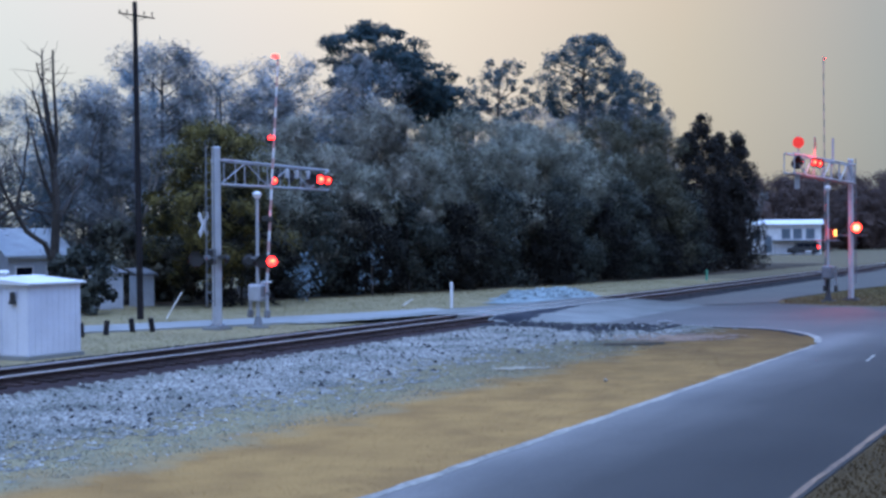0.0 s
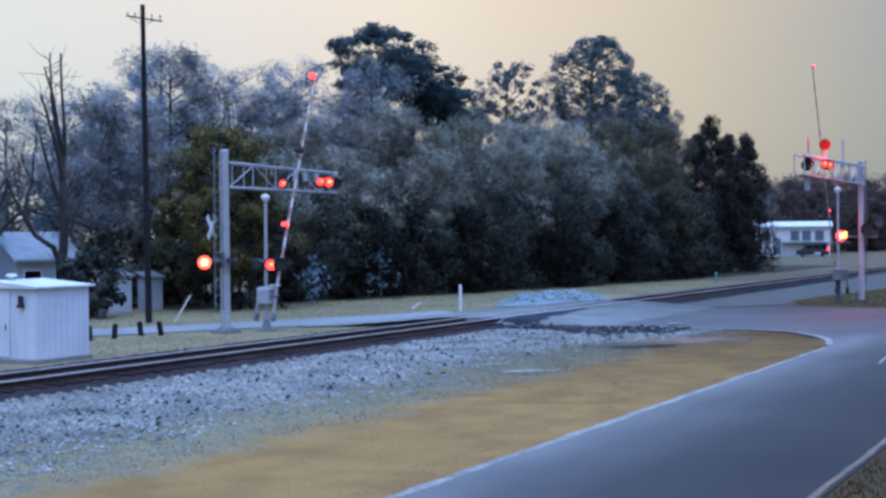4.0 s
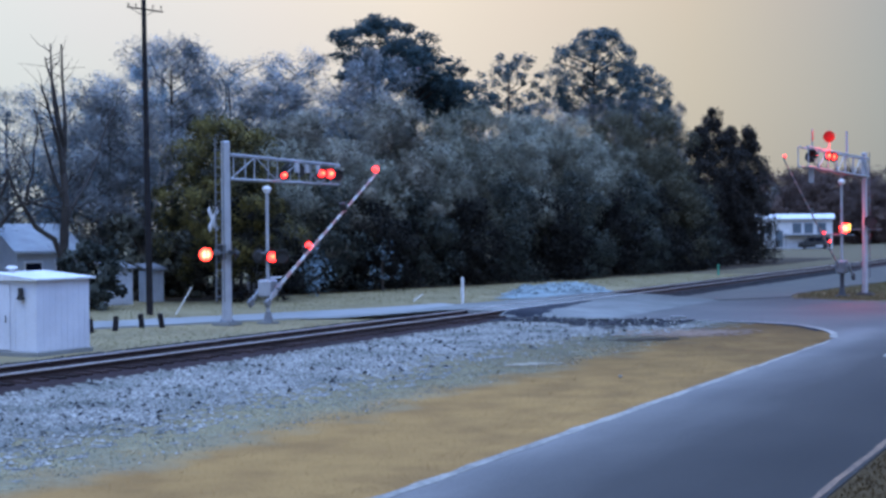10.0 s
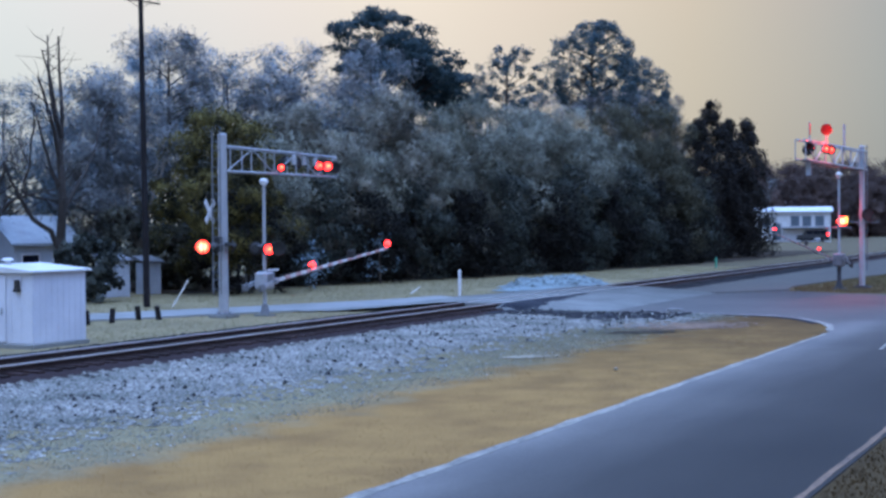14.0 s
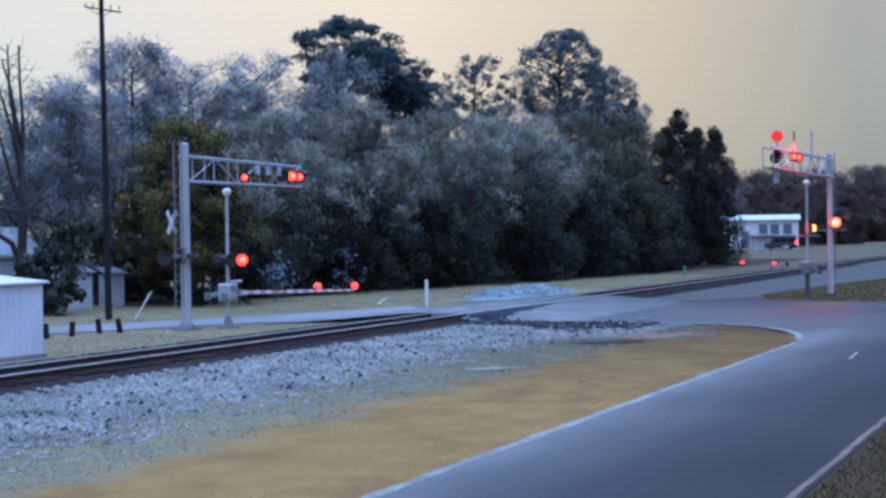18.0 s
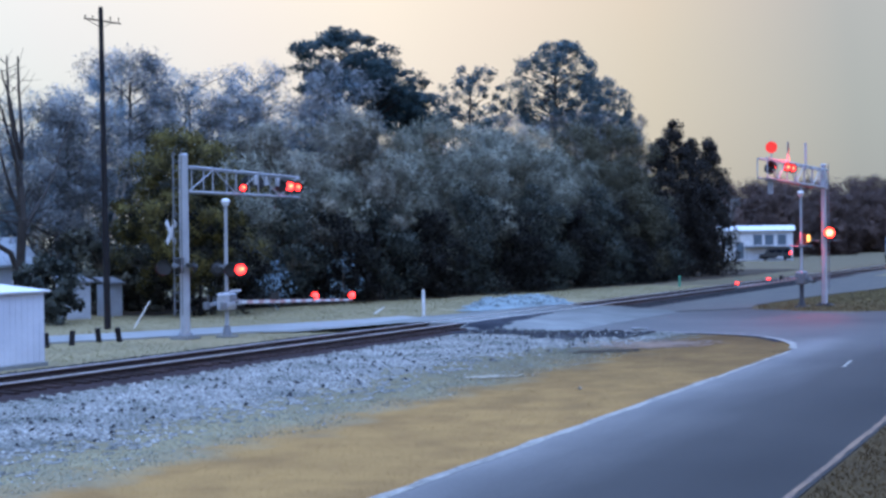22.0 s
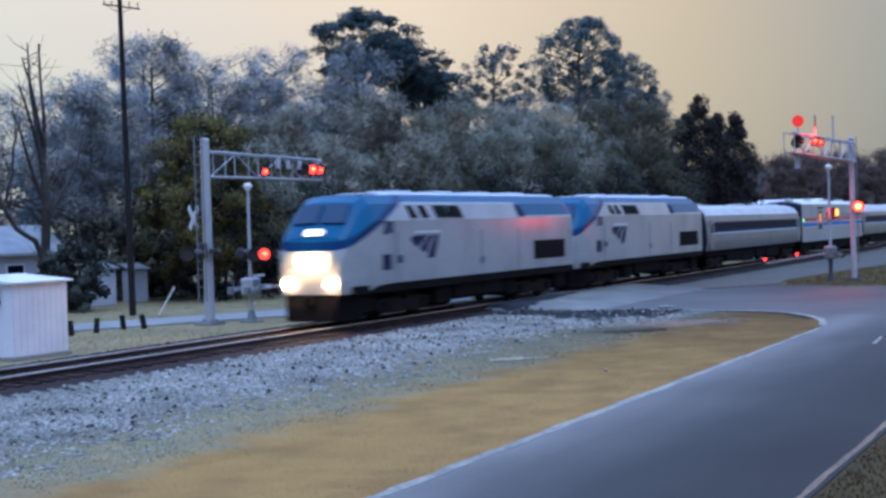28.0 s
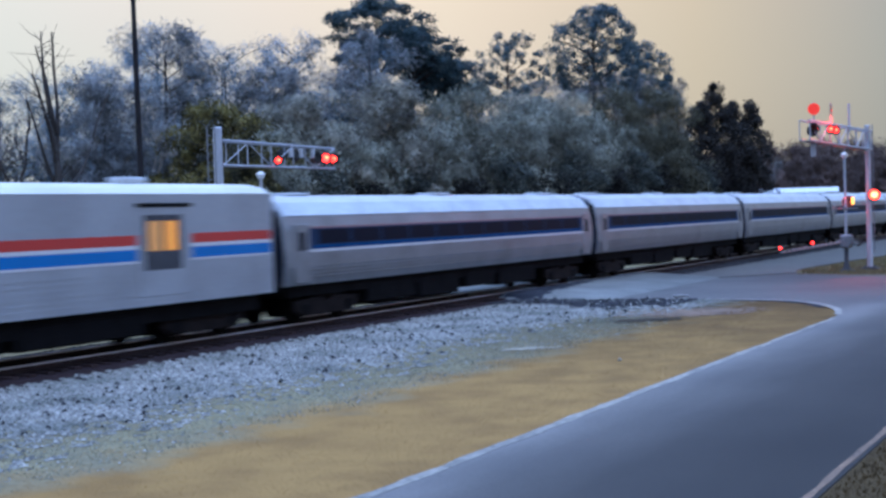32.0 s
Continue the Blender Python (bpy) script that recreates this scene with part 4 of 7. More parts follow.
for x in (4.6, 5.4, 6.3):
    bm = bmesh.new()
    box(bm, x - 0.09, x + 0.09, -0.36, -0.24, 6.0, 6.35, 0.02)
    part("junction_box", bm, M_ALU, far_signal, "small pale junction box")
bm = bmesh.new()
box(bm, -0.42, -0.2, -0.12, 0.12, 2.5, 3.1, 0.02)
part("terminal_box", bm, M_BLACK, far_signal)


def gate_signal(at, sign, arm_len, mast_h, lamp_z, label, lamp_face, tilt, arm_y, pivot_z, lens_r, steel, thin):
    """Gate mast with bell, lamps and drive box; the striped arm is returned as a part that turns."""
    t = thing("crossing_gate", label, "crossing gate", "railway signals at the crossing", at=at, rz=tilt)
    s = sign
    bm = bmesh.new()
    tube(bm, (0, 0, 0.1), (0, 0, mast_h), 0.075, 0.06, 12)
    part("mast", bm, M_ALU, t)
    bm = bmesh.new()
    box(bm, -0.32, 0.32, -0.32, 0.32, -0.15, 0.06, 0.02)
    part("footing", bm, M_CONCRETE if steel is M_ALU else M_TAR, t, "concrete footing")
    bm = bmesh.new()
    tube(bm, (0, 0, 0.05), (0, 0, 0.45), 0.20, 0.11, 12)
    if steel is not M_ALU:
        tube(bm, (0, 0, 0.45), (0, 0, pivot_z - 0.3), 0.11, 0.11, 12)
    part("pedestal", bm, M_ALU_DARK if steel is M_ALU else M_TAR, t)
    bm = bmesh.new()
    tube(bm, (0, 0, mast_h), (0, 0, mast_h + 0.10), 0.07, 0.15, 14)
    ball(bm, (0, 0, mast_h + 0.17), 0.18, 1, 1, 0.75, 14, 8)
    part("bell", bm, M_WHITEPAINT, t, "white bell on top of the mast", smooth=True)
    crossarm(t, (0, 0, lamp_z + 0.28), 0.62, lamp_face)
    bm = bmesh.new()
    box(bm, -0.36, 0.36, -0.26, 0.26, pivot_z - 0.32, pivot_z + 0.36, 0.07)
    part("drive_box", bm, steel, t, "gate drive box")
    bm = bmesh.new()
    box(bm, -0.20, 0.20, -0.282, -0.262, pivot_z - 0.12, pivot_z + 0.30, 0.005)
    part("drive_door", bm, M_ALU_DARK, t)
    arm = new("gate_arm")
    arm.parent = t
    pivot = (0.1 * s, 0.0, pivot_z)
    arm.location = pivot
    n = int(round(arm_len / 0.406))
    w = arm_len / n
    for i in range(n):
        bm = bmesh.new()
        hgt = (0.095 - 0.045 * i / n) * thin
        box(bm, s * i * w, s * (i + 1) * w - s * 0.003, arm_y - 0.022, arm_y + 0.022, -hgt, hgt, 0.004)
        part("arm_stripe", bm, (M_WHITEPAINT if steel is M_ALU else M_ALU_DARK) if i % 2 else M_RED_SHEET, arm)
    for y in ((arm_y, 0.45) if arm_y < 0 else (arm_y, -0.45)):
        bm = bmesh.new()
        loft(bm, [[(s * 0.35, y - 0.03, -0.09), (s * 0.35, y + 0.03, -0.09), (s * 0.35, y + 0.03, 0.09), (s * 0.35, y - 0.03, 0.09)],
                  [(-s * 0.75, y - 0.03, -0.20), (-s * 0.75, y + 0.03, -0.20), (-s * 0.75, y + 0.03, -0.06), (-s * 0.75, y - 0.03, -0.06)]])
        part("side_arm", bm, steel, arm)
        bm = bmesh.new()
        box(bm, -s * 0.95, -s * 0.65, y - 0.07, y + 0.07, -0.28, 0.0, 0.02)
        part("counterweight", bm, M_ALU_DARK if steel is M_ALU else M_BLACK, arm, "cast counterweight")
    bm = bmesh.new()
    tube(bm, (0, -0.48, 0), (0, 0.48, 0), 0.05, n=10)
    part("shaft", bm, M_ALU_DARK, arm)
    for f, ph in ((0.995, None), (0.65 if arm_y < 0 else 0.52, "A"), (0.31, "B")):
        lp = new("arm_lamp")
        lp.parent = arm
        lp.location = (s * arm_len * f, arm_y, 0.13)
        bm = bmesh.new()
        box(bm, -0.06, 0.06, -0.05, 0.05, -0.05, 0.02, 0.01)
        part("lamp_socket", bm, M_BLACK, lp)
        bm = bmesh.new()
        tube(bm, (-0.055, 0, 0.07), (0.055, 0, 0.07), lens_r, lens_r, 14)
        part("lens", bm, M_LENS, lp, "glowing red lens")
        if ph:
            bm = bmesh.new()
            k = lens_r + 0.016
            box(bm, -0.10, 0.10, -k, -k + 0.02, 0.07 - k, 0.07 + k, 0.005)
            box(bm, -0.10, -0.08, -k, k, 0.07 - k, 0.07 + k, 0.005)
            box(bm, -0.10, 0.10, -k, k, 0.07 + k - 0.02, 0.07 + k, 0.005)
            SLIDERS.append((part("flash_cover", bm, M_BLACK, lp, "added black cover that makes the arm lamp flash"), ph))
    return t, arm


far_gate, far_arm = gate_signal((46.35, 6.45, G), 1, 9.45, 5.05, 2.45, "pale grey crossing gate with a red and white arm", 90, 0, -0.33, 1.34, 0.14, M_ALU, 0.8)
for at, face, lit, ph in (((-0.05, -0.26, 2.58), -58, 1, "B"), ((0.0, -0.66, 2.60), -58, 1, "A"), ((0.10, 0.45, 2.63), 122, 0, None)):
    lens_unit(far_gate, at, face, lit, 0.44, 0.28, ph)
bm = bmesh.new()
box(bm, 0.25, 1.05, 0.02, 0.05, 1.72, 1.80, 0.01)
part("sign_strip", bm, M_WHITEPAINT, far_gate, "small white strip sign")

# the one on the near side, further along
NX, NY = 76.5, -10.9
near_signal = cantilever((NX, NY, G), -1, 7.4, 14.6, 6.2, "grey cantilever railway signal glowing pink from its red lamps", 0.15, 7, M_TAR)
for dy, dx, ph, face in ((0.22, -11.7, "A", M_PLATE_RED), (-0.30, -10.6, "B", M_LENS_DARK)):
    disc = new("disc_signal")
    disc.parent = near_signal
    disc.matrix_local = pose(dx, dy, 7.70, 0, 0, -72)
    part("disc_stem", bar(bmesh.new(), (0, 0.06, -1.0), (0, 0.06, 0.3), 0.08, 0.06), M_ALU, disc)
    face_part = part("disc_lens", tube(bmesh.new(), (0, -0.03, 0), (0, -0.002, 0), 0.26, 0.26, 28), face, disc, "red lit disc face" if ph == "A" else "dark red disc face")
    # added turn: the face goes edge-on so that the disc seems to flash
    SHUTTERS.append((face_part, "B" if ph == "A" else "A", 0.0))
lens_unit(near_signal, (-11.0, -0.36, 6.80), -75, 1, 0.26, 0.22)
lens_unit(near_signal, (-9.9, -0.36, 6.80), -75, 1, 0.26, 0.22)
lens_unit(near_signal, (-11.4, 0.36, 6.75), 105, 0)
lens_unit(near_signal, (-14.5, -0.36, 6.75), -75, 0, 0.26, 0.20)
lens_unit(near_signal, (-13.9, -0.36, 6.72), -75, 1, 0.16, 0.14)
crossarm(near_signal, (0, 0, 3.45), 0.85, 90)
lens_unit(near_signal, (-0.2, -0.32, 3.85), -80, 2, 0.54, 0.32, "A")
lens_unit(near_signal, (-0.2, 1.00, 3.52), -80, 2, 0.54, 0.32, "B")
bm = bmesh.new()
bar(bm, (-4.8, 0, 7.0), (-4.8, 0, 8.3), 0.10, 0.10)
part("sign_post", bm, M_ALU, near_signal)
bm = bmesh.new()
bar(bm, (-13.0, 0, 5.55), (-13.0, 0, 6.2), 0.22, 0.05)
part("hanging_sign", bm, M_ALU, near_signal)
# extra red lights beside the lenses, added for pink glare on mast and truss
for nm, at, watts in (("truss_lamp_light", (NX - 11.0, NY - 0.9, 6.9), 190.0), ("mast_lamp_light", (NX - 1.3, NY + 1.3, 3.4), 110.0)):
    lt = new(nm, bpy.data.lights.new(nm, "POINT"))
    lt.data.energy, lt.data.color, lt.data.shadow_soft_size = watts, (1.0, 0.04, 0.03), 0.2
    lt.location = at
# added spot that stands in for the lamp's red reflection on the road
beam = new("lamp_reflection_spot", bpy.data.lights.new("lamp_reflection_spot", "SPOT"))
beam.data.energy, beam.data.color, beam.data.shadow_soft_size = 1300.0, (1.0, 0.05, 0.06), 0.15
beam.data.spot_size, beam.data.spot_blend = radians(26), 1.0
beam.matrix_world = look((NX - 0.55, NY - 0.75, 3.8), (63.8, -12.2, G))
# darker steel, stripes and footing put the near gate's shaded side into colour
near_gate, near_arm = gate_signal((75.0, -10.0, G), -1, 11.2, 5.75, 2.9, "grey crossing gate with a long striped arm", 90, -3, 0.12, 1.50, 0.060, M_ALU_DARK, 0.6)
bm = bmesh.new()
tube(bm, (0.75, -0.2, 3.4), (0.75, -0.2, 3.75), 0.08, 0.08, 12)
part("amber_lamp", bm, M_AMBER, near_gate, "amber glowing lamp")
bm = bmesh.new()
tube(bm, (1.2, 0.3, 0), (1.2, 0.3, 6.6), 0.055, 0.05, 10)
part("side_pole", bm, M_ALU_DARK, near_gate)

# ------------------------------------------------------------------ relay cabin
def relay_cabin():
    t = thing("relay_cabin", "white painted steel relay cabin with ribbed walls beside the track", "relay cabin", at=(31.25, 4.45, G))
    W, D, H = 2.28, 3.6, 2.18
    bm = bmesh.new()
    box(bm, -0.08, W + 0.08, -0.08, D + 0.08, -0.2, 0.10, 0.02)
    part("foundation", bm, M_CONCRETE, t, "concrete foundation")
    bm = bmesh.new()
    box(bm, 0, W, 0, D, 0.10, H)
    part("body", bm, M_BOX, t)
    n = 9
    for i in range(n):
        bm = bmesh.new()
        x = (i + 0.5) * W / n
        box(bm, x - W / n / 2 + 0.02, x + W / n / 2 - 0.02, -0.010, 0.0, 0.12, H - 0.03, 0.004)
        part("panel", bm, M_BOX, t)
    for i in range(9):
        bm = bmesh.new()
        y = (i + 0.5) * D / 9
        box(bm, -0.010, 0.0, y - D / 18 + 0.02, y + D / 18 - 0.02, 0.12, H - 0.03, 0.008)
        part("panel", bm, M_BOX, t)
    bm = bmesh.new()
    loft(bm, [[(-0.14, -0.14, H), (-0.14, D + 0.14, H), (-0.14, D + 0.14, H + 0.06), (-0.14, D / 2, H + 0.24), (-0.14, -0.14, H + 0.06)],
              [(W + 0.14, -0.14, H), (W + 0.14, D + 0.14, H), (W + 0.14, D + 0.14, H + 0.06), (W + 0.14, D / 2, H + 0.24), (W + 0.14, -0.14, H + 0.06)]])
    part("roof", bm, M_WHITEPAINT, t, "white sheet metal roof with a small overhang")
    bm = bmesh.new()
    tube(bm, (0.7, 1.6, H + 0.2), (0.7, 1.6, H + 0.34), 0.10, 0.10, 12)
    tube(bm, (0.7, 1.6, H + 0.34), (0.7, 1.6, H + 0.42), 0.20, 0.12, 12)
    part("roof_vent", bm, M_WHITEPAINT, t, "mushroom roof vent")
    door = new("door")
    door.parent = t
    bm = bmesh.new()
    box(bm, -0.05, -0.023, 1.0, 2.0, 0.15, 2.1, 0.008)
    part("door_leaf", bm, M_BOX, door)
    bm = bmesh.new()
    tube(bm, (-0.09, 1.12, 0.95), (-0.09, 1.12, 1.15), 0.015, n=8)
    part("handle", bm, M_BLACK, door)
    bm = bmesh.new()
    box(bm, -0.18, -0.023, 0.42, 0.62, 1.62, 1.72, 0.02)
    box(bm, -0.15, -0.05, 0.44, 0.60, 1.72, 1.98, 0.02)
    part("wall_lamp", bm, M_BLACK, t, "dark hooded wall lamp")
    return t


relay_cabin()

# ------------------------------------------------------------------ utility pole
def utility_pole():
    t = thing("utility_pole", "tall dark wooden utility pole with a short crossarm", "utility pole", at=(49.9, 14.95, G))
    t.matrix_world = pose(49.9, 14.95, G) @ Matrix.Rotation(radians(-0.55), 4, Vector((0.899, 0.438, 0))) @ pose(0, 0, 0)
    bm = bmesh.new()
    tube(bm, (0, 0, -0.5), (0, 0, 13.95), 0.155, 0.10, 12)
    part("pole", bm, M_POLE, t)
    bm = bmesh.new()
    bar(bm, (-0.72, 0.34, 13.40), (0.85, -0.40, 13.30), 0.05, 0.06)
    part("crossarm", bm, M_POLE, t)
    for f in (-0.66, -0.34, 0.40, 0.76):
        bm = bmesh.new()
        tube(bm, (f, -0.47 * f, 13.36), (f, -0.47 * f, 13.50), 0.02, n=6)
        ball(bm, (f, -0.47 * f, 13.52), 0.04, 1, 1, 1.2, 8, 6)
        part("insulator", bm, M_POLE, t)
    for s in (-1, 1):
        part("brace", bar(bmesh.new(), (0, 0, 13.05), (0.55 * s, -0.26 * s, 13.34), 0.025, 0.025), M_POLE, t)
    return t


utility_pole()

# ------------------------------------------------------------------ small things along the track
def marker_post(x, y, h):
    t = thing("marker_post", "white plastic marker post at the street corner", "marker post", at=(x, y, G))
    bm = bmesh.new()
    tube(bm, (0, 0, -0.1), (0, 0, h), 0.075, 0.075, 12)
    tube(bm, (0, 0, h), (0, 0, h + 0.05), 0.075, 0.03, 12)
    part("post", bm, M_WHITEPAINT, t)


marker_post(62.35, 5.72, 1.25)
for i, (x, y, lean) in enumerate(((39.8, 9.7, -6), (41.0, 9.6, 8), (42.7, 9.7, -9), (43.1, 9.05, -16))):
    bm = bmesh.new()
    tube(bm, (0, 0, -0.1), (0.55 * math.sin(radians(lean)), 0, 0.50), 0.11, 0.10, 10)
    b = tagged(part("bollard", bm, M_POLE, None), "short dark leaning timber bollard by the street", "bollard", "bollards by the street")
    b.location = (x, y, G)
b = tagged(part("timber_beam", bar(bmesh.new(), (0, 0, 0.03), (1.0, -0.1, 1.15), 0.045, 0.045), M_WOOD_PALE), "pale bare timber brace leaning by the street", "timber beam")
b.location = (49.7, 13.4, G)
b = tagged(part("fallen_branch", tube(tube(bmesh.new(), (0, 0, 0.05), (1.2, 0.1, 0.32), 0.05, 0.03, 7), (0.5, 0, 0.15), (1.0, 0.4, 0.10), 0.03, 0.02, 6), M_WOOD_PALE), "pale broken branch lying in the grass", "branch")
b.location = (63.3, 8.9, G)
bm = bmesh.new()
tube(bm, (0, 0, -0.1), (0, 0, 0.75), 0.09, 0.09, 10)
ball(bm, (0, 0, 0.75), 0.09, 1, 1, 0.6, 10, 6)
b = tagged(part("standpipe", bm, M_GREENPIPE), "short green plastic standpipe in the grass", "standpipe")
b.location = (109.0, 6.0, G)

# heap of pale gravel beyond the crossing
def heap_z(x, y):
    a = np.exp(-(((x - 73.4) / 1.5) ** 2 + ((y - 5.9) / 1.4) ** 2)) * 1.0 + np.exp(-(((x - 76.9) / 1.6) ** 2 + ((y - 5.5) / 1.3) ** 2)) * 0.62 + np.exp(-(((x - 69.4) / 2.2) ** 2 + ((y - 5.6) / 1.1) ** 2)) * 0.13
    return G - 0.02 + np.minimum(a * 0.95, 0.47 + 0.05 * np.sin(x * 1.1)) + 0.05 * wobble(x, y, 2.5) * (a > 0.05)


heap = sheet("gravel_mound", np.arange(66, 86, 0.25), np.arange(2.6, 9.6, 0.25), heap_z, M_RUBBLE, keep=lambda x, y: heap_z(x, y) > G + 0.02)
tagged(heap, "long low heap of pale bluish gravel", "gravel mound")

# ------------------------------------------------------------------ houses and far things
def house(at, w, d, wall_h, ridge, label, rz=0, chimney=False):
    t = thing("house", label, "house", "houses behind the trees", at=at, rz=rz)
    bm = bmesh.new()
    box(bm, 0, w, 0, d, -0.1, wall_h)
    v = [bm.verts.new(p) for p in ((0, 0, wall_h), (0, d, wall_h), (0, d / 2, ridge), (w, 0, wall_h), (w, d, wall_h), (w, d / 2, ridge))]
    bm.faces.new((v[0], v[1], v[2])); bm.faces.new((v[5], v[4], v[3]))
    part("wall", bm, M_HOUSE, t)
    for s in (0, 1):
        bm = bmesh.new()
        y0, y1 = (-0.35, d / 2) if s == 0 else (d + 0.35, d / 2)
        z0 = wall_h - 0.15
        loft(bm, [[(x, y0, z0), (x, y1, ridge), (x, y1, ridge + 0.14), (x, y0, z0 + 0.14)] for x in (-0.3, w + 0.3)])
        part("roof", bm, M_TINROOF, t, "pale sheet metal roof")
    k = max(2, int(w // 2.6))
    for i in range(k):
        x = (i + 0.5) * w / k
        win = new("window")
        win.parent = t
        bm = bmesh.new()
        box(bm, x - 0.52, x + 0.52, -0.05, 0.0, 0.95, 2.15, 0.01)
        part("window_frame", bm, M_WHITEPAINT, win)
        bm = bmesh.new()
        box(bm, x - 0.43, x + 0.43, -0.058, -0.052, 1.04, 2.06)
        part("pane", bm, M_GLASS_DARK, win)
    bm = bmesh.new()
    box(bm, -0.06, -0.002, d / 2 - 0.5, d / 2 + 0.5, 0, 2.05, 0.01)
    part("door", bm, M_WHITEPAINT, t)
    return t


house((56.0, 28.2, G), 3.4, 5.6, 2.7, 4.0, "pale blue-grey cottage half hidden behind trees", -25)


def garden_shed(at, w, d, h, label, turn=-28):
    t = thing("garden_shed", label, "shed", "sheds among the trees", at=at, rz=turn)
    bm = bmesh.new()
    box(bm, 0, w, 0, d, -0.1, h)
    part("wall", bm, M_HOUSE, t)
    for k in range(int(w / 0.28)):
        bm = bmesh.new()
        box(bm, 0.06 + 0.28 * k, 0.30 + 0.28 * k, -0.025, -0.002, 0.02, h - 0.03, 0.004)
        part("board", bm, M_HOUSE, t)
    bm = bmesh.new()
    loft(bm, [[(x, -0.2, h + 0.02), (x, d + 0.2, h + 0.30), (x, d + 0.2, h + 0.38), (x, -0.2, h + 0.10)] for x in (-0.15, w + 0.15)])
    part("roof", bm, M_ROOF, t)


garden_shed((56.1, 22.3, G), 1.25, 1.4, 1.75, "pale boarded shed half hidden by branches")
garden_shed((59.2, 22.3, G), 0.85, 1.2, 1.6, "narrow pale shed between the trunks")
garden_shed((69.9, 23.4, G), 2.6, 1.8, 1.9, "low pale shed behind the signal", -62)


def far_store():
    """Long low white building with large windows, seen down the line."""
    w, d, h = 13.0, 9.0, 5.2
    t = thing("store_building", "long low white building with blue-grey windows down the line", "building", at=(253.6, 39.2, G), rz=-77.6)
    bm = bmesh.new()
    box(bm, 0, w, 0, d, -0.2, h)
    part("wall", bm, M_WHITEPAINT, t)
    for s in (0, 1):
        y0, y1 = (-0.5, d / 2) if s == 0 else (d + 0.5, d / 2)
        bm = bmesh.new()
        loft(bm, [[(x, y0, h), (x, y1, h + 0.9), (x, y1, h + 1.05), (x, y0, h + 0.18)] for x in (-0.4, w + 0.4)])
        part("roof", bm, M_WHITEPAINT, t, "white sheet metal roof")
    for k, (x0, x1, z0, z1) in enumerate(((1.0, 2.4, 2.6, 4.2), (3.2, 4.4, 0.4, 3.2), (6.2, 7.6, 2.8, 4.5), (8.2, 9.6, 2.8, 4.5), (10.4, 11.8, 2.8, 4.5))):
        win = new("window")
        win.parent = t
        part("window_frame", box(bmesh.new(), x0 - 0.12, x1 + 0.12, -0.05, -0.002, z0 - 0.12, z1 + 0.12, 0.02), M_ALU, win)
        part("pane", box(bmesh.new(), x0, x1, -0.065, -0.052, z0, z1), M_BLUEGLASS, win)
    part("awning", box(bmesh.new(), 4.6, 12.6, -1.3, -0.01, 2.35, 2.55, 0.03), M_ALU_DARK, t, "flat grey awning")
    for x in (5.0, 8.6, 12.2):
        part("awning_post", tube(bmesh.new(), (x, -1.2, 0), (x, -1.2, 2.36), 0.06, n=8), M_ALU_DARK, t)
    return t


far_store()


def parked_van():
    t = thing("van", "dark parked van with a red tail lamp before the white building", "van", at=(250.78, 31.26, G), rz=-77.6)
    bm = bmesh.new()
    side = [(0.0, 0.45), (0.0, 1.15), (0.9, 1.30), (1.5, 2.10), (5.2, 2.15), (5.4, 1.9), (5.45, 0.45)]
    loft(bm, [[(x, y, z) for x, z in side] for y in (0.0, 1.9)])
    part("body", bm, M_VAN, t)
    for x0, x1 in ((1.75, 2.7), (2.9, 3.9), (4.1, 5.0)):
        part("window", box(bmesh.new(), x0, x1, -0.015, -0.002, 1.38, 1.95, 0.004), M_GLASS_DARK, t)
    part("bumper", box(bmesh.new(), -0.1, 5.55, -0.03, 1.93, 0.36, 0.62, 0.03), M_FRAME, t, "dark bumper")
    part("plate", box(bmesh.new(), 3.0, 4.1, -0.05, -0.032, 0.42, 0.72, 0.01), M_WHITEPAINT, t, "small pale plate")
    for x in (1.0, 4.4):
        for y in (0.02, 1.68):
            wh = part("wheel", tube(bmesh.new(), (x, y, 0.34), (x, y + 0.2, 0.34), 0.34, n=16), M_FRAME, t)
            part("rim", tube(bmesh.new(), (x, y - 0.008, 0.34), (x, y - 0.001, 0.34), 0.2, n=12), M_ALU_DARK, wh)
    part("tail_lamp", box(bmesh.new(), 5.1, 5.46, -0.03, -0.004, 1.1, 1.55, 0.01), M_LENS, t, "glowing red tail lamp")


parked_van()


def kerb_piece():
    k = thing("kerb_piece", "pale broken concrete kerb piece beside the ramp", "kerb piece", at=(54.0, -7.7, G + 0.014), rz=-30)
    bm = bmesh.new()
    box(bm, -0.34, 0.16, -0.10, 0.10, 0, 0.11, 0.025)
    part("block", bm, M_STREET, k)
    bm = bmesh.new()
    box(bm, 0.20, 0.40, -0.09, 0.09, 0, 0.08, 0.03)
    part("broken_end", bm, M_STREET, k)


kerb_piece()


# ------------------------------------------------------------------ trees
def unit(v):
    return v / (np.linalg.norm(v, axis=1)[:, None] + 1e-9)


